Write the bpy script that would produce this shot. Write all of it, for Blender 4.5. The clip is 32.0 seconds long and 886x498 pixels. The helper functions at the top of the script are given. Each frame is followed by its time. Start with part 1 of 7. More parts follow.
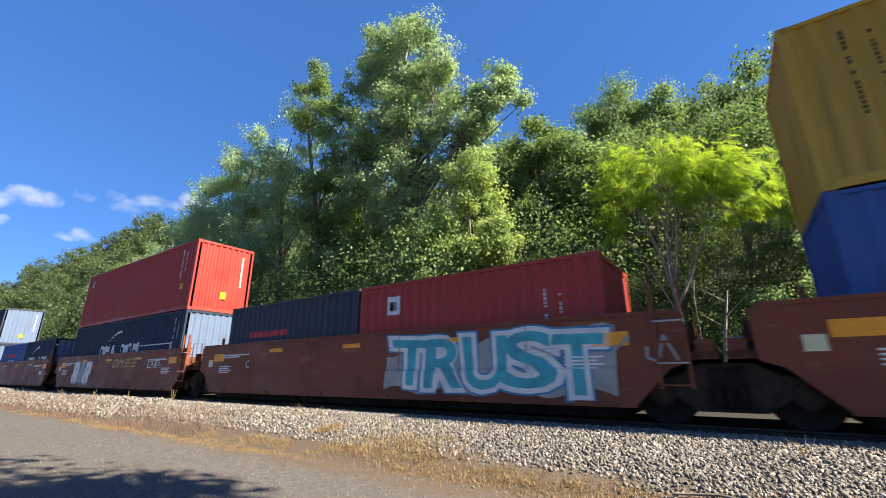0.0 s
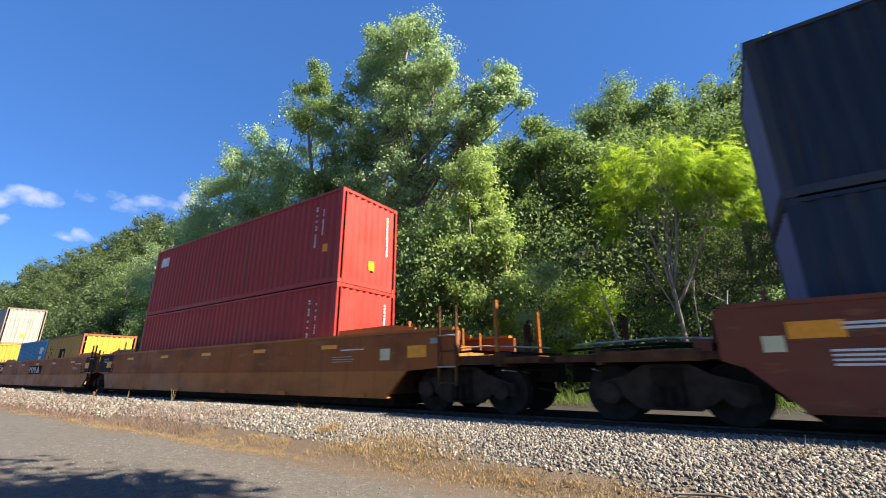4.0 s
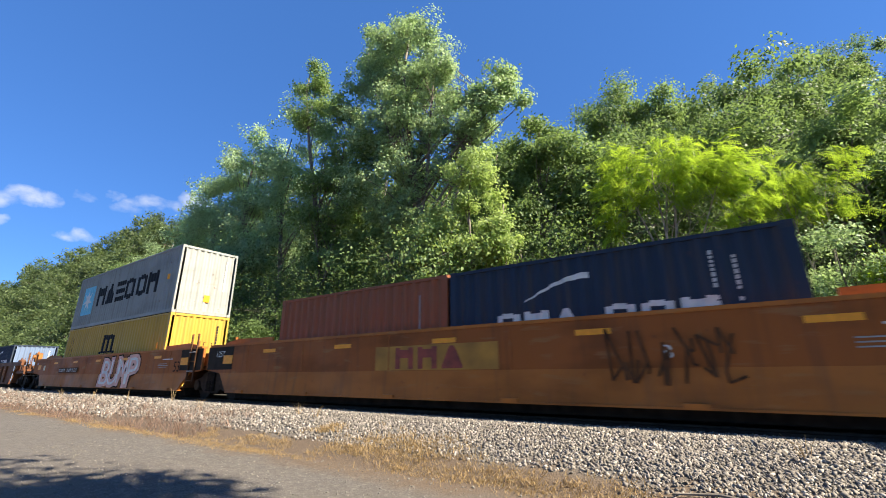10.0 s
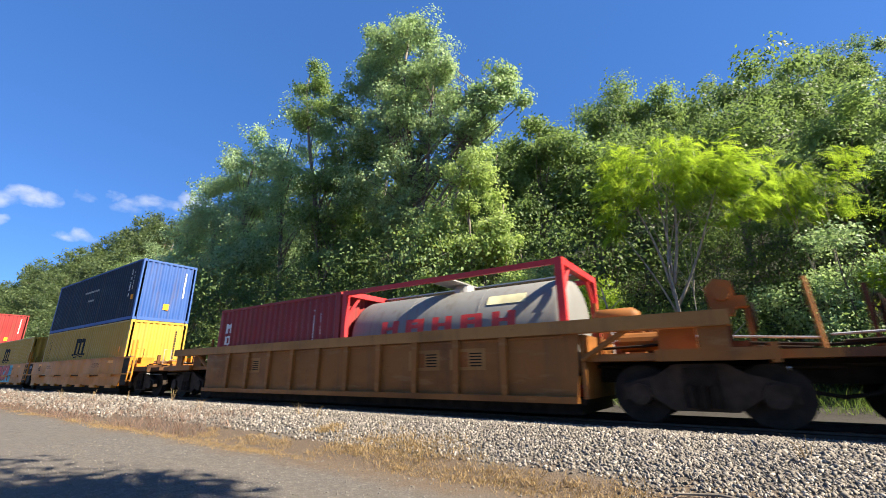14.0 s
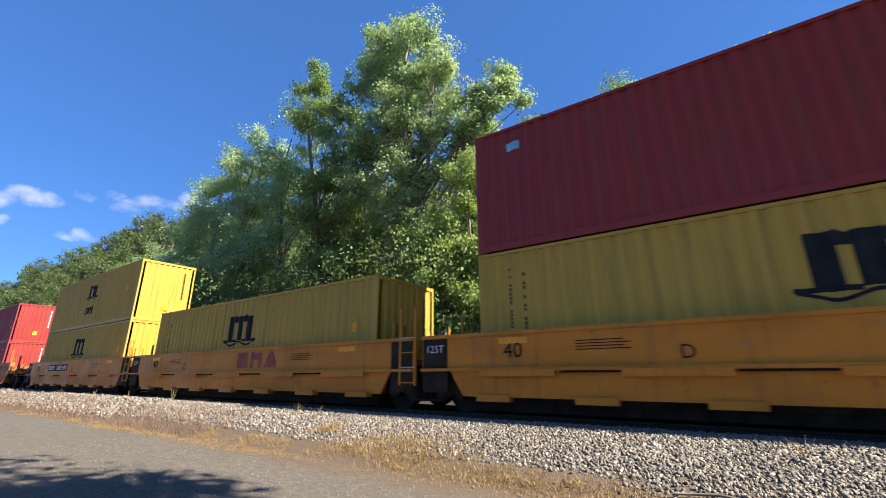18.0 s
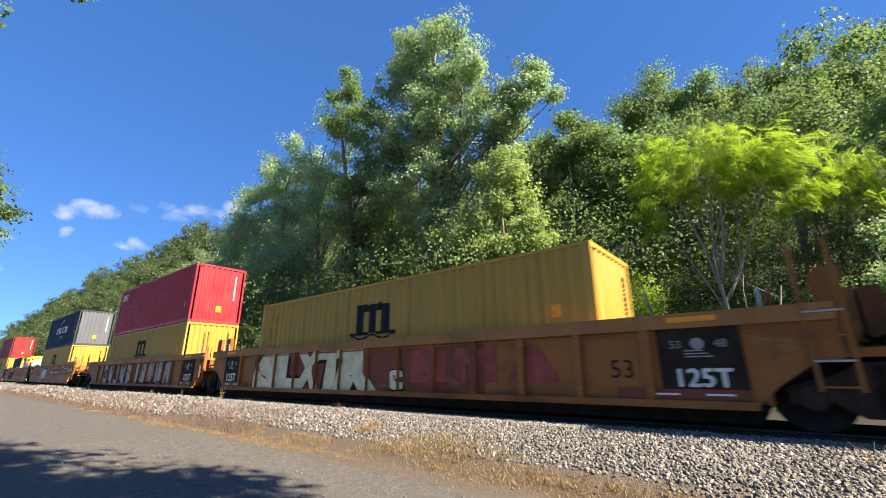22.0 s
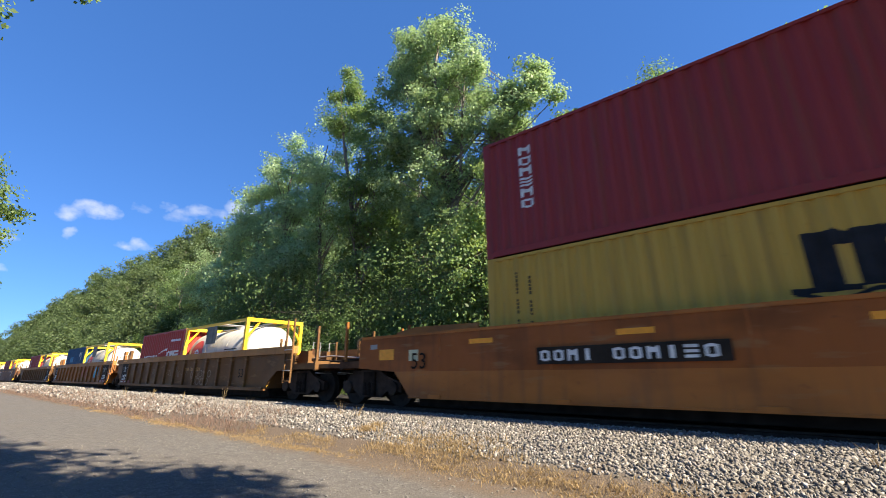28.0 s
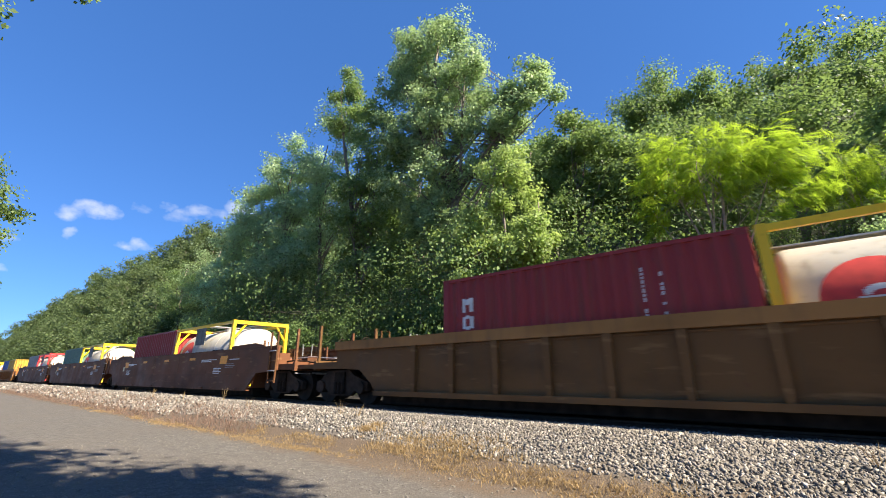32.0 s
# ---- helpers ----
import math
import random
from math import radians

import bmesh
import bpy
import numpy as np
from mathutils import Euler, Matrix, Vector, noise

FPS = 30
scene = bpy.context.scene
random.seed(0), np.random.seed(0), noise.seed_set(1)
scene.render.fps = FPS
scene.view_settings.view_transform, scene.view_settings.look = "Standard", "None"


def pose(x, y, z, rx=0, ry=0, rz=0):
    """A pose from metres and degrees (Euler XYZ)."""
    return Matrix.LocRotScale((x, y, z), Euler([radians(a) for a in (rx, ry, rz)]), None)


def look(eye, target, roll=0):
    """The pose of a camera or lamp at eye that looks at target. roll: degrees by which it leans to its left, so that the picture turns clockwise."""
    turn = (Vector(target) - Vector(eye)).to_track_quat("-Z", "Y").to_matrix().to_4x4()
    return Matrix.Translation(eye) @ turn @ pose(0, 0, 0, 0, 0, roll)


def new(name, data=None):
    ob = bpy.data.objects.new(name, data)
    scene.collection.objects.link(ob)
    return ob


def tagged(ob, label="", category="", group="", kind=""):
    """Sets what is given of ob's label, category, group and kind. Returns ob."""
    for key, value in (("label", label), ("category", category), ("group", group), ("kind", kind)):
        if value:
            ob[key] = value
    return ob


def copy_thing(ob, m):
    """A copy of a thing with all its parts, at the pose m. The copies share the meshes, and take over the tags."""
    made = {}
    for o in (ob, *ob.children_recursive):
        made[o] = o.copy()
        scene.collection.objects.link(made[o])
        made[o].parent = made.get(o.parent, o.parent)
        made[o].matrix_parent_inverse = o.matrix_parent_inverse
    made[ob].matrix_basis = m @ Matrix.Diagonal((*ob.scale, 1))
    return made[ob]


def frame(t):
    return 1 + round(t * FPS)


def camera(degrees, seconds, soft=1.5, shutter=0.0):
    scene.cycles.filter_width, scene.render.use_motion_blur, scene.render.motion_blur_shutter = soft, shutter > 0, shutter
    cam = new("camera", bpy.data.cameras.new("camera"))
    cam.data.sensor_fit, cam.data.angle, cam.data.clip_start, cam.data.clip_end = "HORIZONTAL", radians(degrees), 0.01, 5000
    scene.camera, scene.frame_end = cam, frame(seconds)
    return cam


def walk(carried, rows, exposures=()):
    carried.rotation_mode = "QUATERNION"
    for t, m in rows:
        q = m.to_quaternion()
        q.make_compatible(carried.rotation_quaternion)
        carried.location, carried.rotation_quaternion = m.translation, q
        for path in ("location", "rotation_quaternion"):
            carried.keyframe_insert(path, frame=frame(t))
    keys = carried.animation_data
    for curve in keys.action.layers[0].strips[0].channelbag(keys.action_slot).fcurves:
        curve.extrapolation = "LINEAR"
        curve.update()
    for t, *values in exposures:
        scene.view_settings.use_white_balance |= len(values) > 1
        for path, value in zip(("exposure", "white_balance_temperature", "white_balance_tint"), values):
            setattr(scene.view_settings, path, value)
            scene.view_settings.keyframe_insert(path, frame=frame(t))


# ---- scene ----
# the camera stands on the gravel lot beside the track, is turned once to its left and then rests
EYE = (0.0, -8.816, 0.80)
YAW, PITCH, ROLL = -34.193, 16.866, -0.367


def view(turn):
    """The camera's pose, turned that many degrees to its left."""
    f = turn / 5.128
    a, p = radians(YAW - turn), radians(PITCH + 0.066 * f)
    way = Vector((math.sin(a) * math.cos(p), math.cos(a) * math.cos(p), math.sin(p)))
    return look(EYE, Vector(EYE) + way, ROLL + 0.039 * f)


cam = camera(94.4, 32.0, soft=0.9, shutter=0.12)
walk(cam, [(t, view(a)) for t, a in (
    (0.0, 0.0), (10.0, 0.0), (21.2, 0.0), (21.4, 0.22), (21.5, 0.57), (21.6, 1.15), (21.8, 3.0), (22.0, 4.87), (22.2, 5.95), (22.4, 6.45), (22.5, 6.5), (22.7, 6.35), (23.0, 6.03),
    (23.5, 5.52), (24.0, 5.27), (24.5, 5.15), (25.0, 5.10), (28.0, 5.12), (32.0, 5.12))])

# ---- light: a low sun along the track, clear blue sky with a few small clouds ----
SUN_TURN, SUN_UP = 6.2, 40.0
to_sun = Vector((math.cos(radians(SUN_UP)) * math.cos(radians(SUN_TURN)), math.cos(radians(SUN_UP)) * math.sin(radians(SUN_TURN)), math.sin(radians(SUN_UP))))
sun = new("sun", bpy.data.lights.new("sun", "SUN"))
sun.data.energy, sun.data.angle, sun.data.color = 5.0, radians(0.53), (1.0, 0.895, 0.72)
sun.matrix_world = look((60, 0, 60), Vector((60, 0, 60)) - to_sun)
scene.view_settings.exposure = 1.72


def build_world():
    w = bpy.data.worlds.new("sky")
    scene.world = w
    w.use_nodes = True
    n, l = w.node_tree.nodes, w.node_tree.links
    n.clear()
    out, bg, sky = n.new("ShaderNodeOutputWorld"), n.new("ShaderNodeBackground"), n.new("ShaderNodeTexSky")
    sky.sky_type, sky.sun_disc = "NISHITA", False
    sky.sun_elevation, sky.sun_rotation = radians(SUN_UP), radians(90 - SUN_TURN)
    sky.altitude, sky.air_density, sky.dust_density, sky.ozone_density = 200, 1.0, 0.0, 2.0
    bg.inputs["Strength"].default_value = 0.036
    co = n.new("ShaderNodeTexCoord")
    # small ragged clouds low over the far end of the line
    stir = n.new("ShaderNodeTexNoise")
    stir.inputs["Scale"].default_value, stir.inputs["Detail"].default_value = 26.0, 6.0
    l.new(co.outputs["Generated"], stir.inputs["Vector"])
    off = n.new("ShaderNodeVectorMath")
    off.operation = "MULTIPLY_ADD"
    l.new(stir.outputs["Color"], off.inputs[0])
    off.inputs[1].default_value, off.inputs[2].default_value = (0.05, 0.05, 0.034), (-0.025, -0.025, -0.017)
    warped = n.new("ShaderNodeVectorMath")
    warped.operation = "ADD"
    l.new(co.outputs["Generated"], warped.inputs[0])
    l.new(off.outputs[0], warped.inputs[1])
    total = None
    for dx, dy, dz, size, thick in CLOUDS:
        sub = n.new("ShaderNodeVectorMath")
        sub.operation = "SUBTRACT"
        l.new(warped.outputs[0], sub.inputs[0])
        sub.inputs[1].default_value = Vector((dx, dy, dz)).normalized()
        sc = n.new("ShaderNodeVectorMath")
        sc.operation = "MULTIPLY"
        l.new(sub.outputs[0], sc.inputs[0])
        sc.inputs[1].default_value = (1 / size, 1 / size, 1.7 / size)
        ln = n.new("ShaderNodeVectorMath")
        ln.operation = "LENGTH"
        l.new(sc.outputs[0], ln.inputs[0])
        m = n.new("ShaderNodeMapRange")
        m.interpolation_type = "SMOOTHSTEP"
        m.inputs["From Min"].default_value, m.inputs["From Max"].default_value, m.inputs["To Max"].default_value = 1.15, 0.1, thick
        l.new(ln.outputs["Value"], m.inputs["Value"])
        if total is None:
            total = m.outputs[0]
        else:
            add = n.new("ShaderNodeMath")
            add.operation = "MAXIMUM"
            l.new(total, add.inputs[0])
            l.new(m.outputs[0], add.inputs[1])
            total = add.outputs[0]
    noise_a = n.new("ShaderNodeTexNoise")
    noise_a.inputs["Scale"].default_value, noise_a.inputs["Detail"].default_value = 34.0, 10.0
    st = n.new("ShaderNodeMapping")
    st.inputs["Scale"].default_value = (1, 1, 1.7)
    l.new(co.outputs["Generated"], st.inputs[0])
    l.new(st.outputs[0], noise_a.inputs["Vector"])
    mul = n.new("ShaderNodeMath")
    mul.operation = "MULTIPLY"
    l.new(total, mul.inputs[0])
    l.new(noise_a.outputs[0], mul.inputs[1])
    ramp = n.new("ShaderNodeMapRange")
    ramp.inputs["From Min"].default_value, ramp.inputs["From Max"].default_value = 0.17, 0.78
    l.new(mul.outputs[0], ramp.inputs["Value"])
    mix = n.new("ShaderNodeMixRGB")
    l.new(ramp.outputs[0], mix.inputs[0])
    hue = n.new("ShaderNodeMixRGB")
    hue.blend_type, hue.inputs[0].default_value = "MULTIPLY", 1.0
    hue.inputs[2].default_value = (0.585, 0.945, 1.45, 1)
    l.new(sky.outputs[0], hue.inputs[1])
    even = n.new("ShaderNodeMixRGB")
    even.inputs[0].default_value, even.inputs[2].default_value = 0.35, (0.95, 3.0, 8.6, 1)
    l.new(hue.outputs[0], even.inputs[1])
    l.new(even.outputs[0], mix.inputs[1])
    mix.inputs[2].default_value = (8.0, 8.4, 9.2, 1)
    l.new(mix.outputs[0], bg.inputs[0])
    l.new(bg.outputs[0], out.inputs[0])


CLOUDS = ((-0.953, 0.110, 0.284, 0.040, 0.9), (-0.946, 0.133, 0.297, 0.040, 1.0), (-0.942, 0.158, 0.295, 0.034, 0.85), (-0.962, 0.117, 0.245, 0.025, 0.8),
          (-0.928, 0.202, 0.312, 0.036, 0.45), (-0.913, 0.242, 0.328, 0.030, 0.5), (-0.912, 0.267, 0.313, 0.045, 0.6), (-0.897, 0.298, 0.326, 0.046, 0.75), (-0.884, 0.333, 0.329, 0.036, 0.6),
          (-0.871, 0.351, 0.345, 0.034, 1.0), (-0.867, 0.368, 0.337, 0.042, 1.0), (-0.950, 0.198, 0.241, 0.026, 0.75), (-0.944, 0.219, 0.248, 0.032, 0.8),
          (-0.975, 0.030, 0.220, 0.030, 0.8), (-0.985, 0.035, 0.170, 0.030, 0.8), (-0.990, 0.0, 0.135, 0.030, 0.8))
build_world()


# ---- materials ----
def rgb(c):
    return (*c, 1.0)


def shader(name, rough=0.6, metal=0.0):
    m = bpy.data.materials.new(name)
    m.use_nodes = True
    b = m.node_tree.nodes["Principled BSDF"]
    b.inputs["Roughness"].default_value, b.inputs["Metallic"].default_value = rough, metal
    return m, m.node_tree.nodes, m.node_tree.links, b


def tex(n, l, kind, scale, detail=4.0, stretch=None, space="Object"):
    co = n.new("ShaderNodeTexCoord") if space != "Position" else n.new("ShaderNodeNewGeometry")
    src = co.outputs[space]
    if stretch:
        mp = n.new("ShaderNodeMapping")
        mp.inputs["Scale"].default_value = stretch
        l.new(src, mp.inputs[0])
        src = mp.outputs[0]
    t = n.new(kind)
    t.inputs["Scale"].default_value = scale
    if "Detail" in t.inputs:
        t.inputs["Detail"].default_value = detail
    l.new(src, t.inputs["Vector"])
    return t


def band(n, l, value, a, b, lo=0.0, hi=1.0):
    m = n.new("ShaderNodeMapRange")
    for key, x in (("From Min", a), ("From Max", b), ("To Min", lo), ("To Max", hi)):
        m.inputs[key].default_value = x
    l.new(value, m.inputs["Value"])
    return m.outputs[0]


def blend(n, l, fac, a, b, mode="MIX"):
    m = n.new("ShaderNodeMixRGB")
    m.blend_type = mode
    for i, x in ((0, fac), (1, a), (2, b)):
        if isinstance(x, (int, float)):
            m.inputs[i].default_value = x
        elif isinstance(x, tuple):
            m.inputs[i].default_value = rgb(x)
        else:
            l.new(x, m.inputs[i])
    return m.outputs[0]


def bump(n, l, b, height, strength, distance):
    k = n.new("ShaderNodeBump")
    k.inputs["Strength"].default_value, k.inputs["Distance"].default_value = strength, distance
    l.new(height, k.inputs["Height"])
    l.new(k.outputs[0], b.inputs["Normal"])


def painted(name, colour, rough=0.5, fade=0.35, rust=0.25, dirt=(0.10, 0.066, 0.034), mottle=0.0):
    """Old sprayed steel: faded in clouds, streaked downwards, speckled with rust and dirt."""
    m, n, l, b = shader(name, rough)
    b.inputs["Specular IOR Level"].default_value = 0.3
    cloud = tex(n, l, "ShaderNodeTexNoise", 0.9, 5)
    streak = tex(n, l, "ShaderNodeTexNoise", 2.2, 6, (3.0, 3.0, 0.18))
    speck = tex(n, l, "ShaderNodeTexNoise", 7.0, 8)
    pale = tuple(min(1.0, c * 0.72 + 0.10) for c in colour)
    c = blend(n, l, band(n, l, cloud.outputs[0], 0.42, 0.75, 0, fade), colour, pale)
    c = blend(n, l, band(n, l, streak.outputs[0], 0.52, 0.78, 0, 0.45), c, dirt)
    if mottle:
        blot = tex(n, l, "ShaderNodeTexNoise", 0.55, 7, (1.0, 1.0, 2.2))
        c = blend(n, l, band(n, l, blot.outputs[0], 0.46, 0.68, 0, mottle), c, tuple(x * 0.35 for x in colour))
        scuff = tex(n, l, "ShaderNodeTexNoise", 2.6, 8, (0.5, 1.0, 2.4))
        c = blend(n, l, band(n, l, scuff.outputs[0], 0.60, 0.70, 0, mottle * 0.6), c, (0.30, 0.17, 0.07))
    c = blend(n, l, band(n, l, speck.outputs[0], 0.66, 0.72, 0, rust), c, (0.13, 0.045, 0.02))
    info = n.new("ShaderNodeObjectInfo")
    c = blend(n, l, 1.0, c, band(n, l, info.outputs["Random"], 0, 1, 0.93, 1.07), "MULTIPLY")
    l.new(c, b.inputs["Base Color"])
    l.new(band(n, l, cloud.outputs[0], 0.3, 0.7, rough - 0.1, rough + 0.2), b.inputs["Roughness"])
    bump(n, l, b, speck.outputs[0], 0.12, 0.01)
    return m


def plain(name, colour, rough=0.6, metal=0.0, vary=0.25, scale=3.0, gloss=0.5):
    m, n, l, b = shader(name, rough, metal)
    b.inputs["Specular IOR Level"].default_value = gloss
    t = tex(n, l, "ShaderNodeTexNoise", scale, 6)
    dark = tuple(c * (1 - vary) for c in colour)
    light = tuple(min(1, c * (1 + vary)) for c in colour)
    l.new(blend(n, l, band(n, l, t.outputs[0], 0.3, 0.7), dark, light), b.inputs["Base Color"])
    return m


def leafy(name, dark, light, through_colour, share=0.38):
    """Leaves: each a little different, gloss on top, light shining through."""
    m, n, l, b = shader(name, 0.5)
    b.inputs["Specular IOR Level"].default_value = 0.22
    geo = n.new("ShaderNodeNewGeometry")
    info = n.new("ShaderNodeObjectInfo")
    c = blend(n, l, geo.outputs["Random Per Island"], dark, light)
    c = blend(n, l, 1.0, c, band(n, l, info.outputs["Random"], 0, 1, 0.75, 1.2), "MULTIPLY")
    l.new(c, b.inputs["Base Color"])
    tr = n.new("ShaderNodeBsdfTranslucent")
    tr.inputs[0].default_value = rgb(through_colour)
    mix = n.new("ShaderNodeMixShader")
    mix.inputs[0].default_value = share
    l.new(b.outputs[0], mix.inputs[1])
    l.new(tr.outputs[0], mix.inputs[2])
    l.new(mix.outputs[0], n["Material Output"].inputs[0])
    return m


def ground_material():
    """Grey fine gravel on the lot, pale crushed stone by the track, brown soil with thatch between, soil and moss under
    the trees; painted shade under the train.
    """
    m, n, l, b = shader("ground_soil_and_gravel", 0.95)
    geo = n.new("ShaderNodeNewGeometry")
    sep = n.new("ShaderNodeSeparateXYZ")
    l.new(geo.outputs["Position"], sep.inputs[0])
    wob = tex(n, l, "ShaderNodeTexNoise", 0.9, 6, None, "Position")
    add = n.new("ShaderNodeMath")
    add.operation = "MULTIPLY_ADD"
    l.new(wob.outputs[0], add.inputs[0])
    add.inputs[1].default_value = 1.3
    l.new(sep.outputs["Y"], add.inputs[2])
    # the verge runs nearer to the track where the lot widens
    swing = n.new("ShaderNodeMath")
    swing.operation = "ADD"
    l.new(add.outputs[0], swing.inputs[0])
    l.new(band(n, l, sep.outputs["X"], -9.0, -4.0, 0.0, 0.10), swing.inputs[1])
    y = swing.outputs[0]
    fine = tex(n, l, "ShaderNodeTexVoronoi", 38.0, 0, None, "Position")
    grit = tex(n, l, "ShaderNodeTexNoise", 60.0, 3, None, "Position")
    patch = tex(n, l, "ShaderNodeTexNoise", 0.35, 5, None, "Position")
    lot = blend(n, l, band(n, l, grit.outputs[0], 0.35, 0.65), (0.048, 0.042, 0.036), (0.129, 0.114, 0.099))
    lot = blend(n, l, band(n, l, fine.outputs["Color"], 0.6, 1.0, 0, 0.45), lot, (0.232, 0.211, 0.185))
    grain = tex(n, l, "ShaderNodeTexNoise", 7.0, 8, None, "Position")
    lot = blend(n, l, 1.0, lot, band(n, l, grain.outputs[0], 0.3, 0.7, 0.72, 1.22), "MULTIPLY")
    chips = tex(n, l, "ShaderNodeTexVoronoi", 21.0, 0, None, "Position")
    lot = blend(n, l, band(n, l, chips.outputs["Distance"], 0.22, 0.10, 0, 0.55), lot, band(n, l, chips.outputs["Color"], 0, 1, 0.10, 0.42))
    lot = blend(n, l, band(n, l, patch.outputs[0], 0.45, 0.7, 0, 0.6), lot, (0.101, 0.085, 0.069))
    stone = tex(n, l, "ShaderNodeTexVoronoi", 16.0, 0, None, "Position")
    ball = blend(n, l, band(n, l, stone.outputs["Color"], 0, 1), (0.095, 0.087, 0.077), (0.215, 0.200, 0.179))
    ball = blend(n, l, band(n, l, stone.outputs["Distance"], 0.25, 0.6), ball, (0.086, 0.077, 0.067))
    soil = blend(n, l, band(n, l, grit.outputs[0], 0.35, 0.65), (0.046, 0.033, 0.024), (0.152, 0.106, 0.066))
    green = blend(n, l, band(n, l, patch.outputs[0], 0.35, 0.65), (0.013, 0.015, 0.008), (0.030, 0.037, 0.014))
    c = blend(n, l, band(n, l, y, -3.75, -3.3), lot, soil)
    c = blend(n, l, band(n, l, y, -2.55, -2.15), c, ball)
    # shade under the train and past the far rail, painted near-black
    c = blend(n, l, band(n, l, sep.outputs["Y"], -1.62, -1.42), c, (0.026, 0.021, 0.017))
    c = blend(n, l, band(n, l, y, 4.4, 4.9), c, green)
    l.new(c, b.inputs["Base Color"])
    bump(n, l, b, fine.outputs["Distance"], 0.5, 0.02)
    return m


def stone_material():
    m, n, l, b = shader("crushed_stone", 0.9)
    geo = n.new("ShaderNodeNewGeometry")
    t = tex(n, l, "ShaderNodeTexNoise", 40.0, 3)
    ramp = n.new("ShaderNodeValToRGB")
    ramp.color_ramp.elements[0].color, ramp.color_ramp.elements[1].color = (0.081, 0.070, 0.059, 1), (0.408, 0.361, 0.310, 1)
    for at, c in ((0.35, (0.169, 0.148, 0.126, 1)), (0.75, (0.191, 0.169, 0.143, 1))):
        ramp.color_ramp.elements.new(at).color = c
    l.new(geo.outputs["Random Per Island"], ramp.inputs[0])
    l.new(blend(n, l, 1.0, ramp.outputs[0], band(n, l, t.outputs[0], 0.3, 0.7, 0.8, 1.12), "MULTIPLY"), b.inputs["Base Color"])
    return m


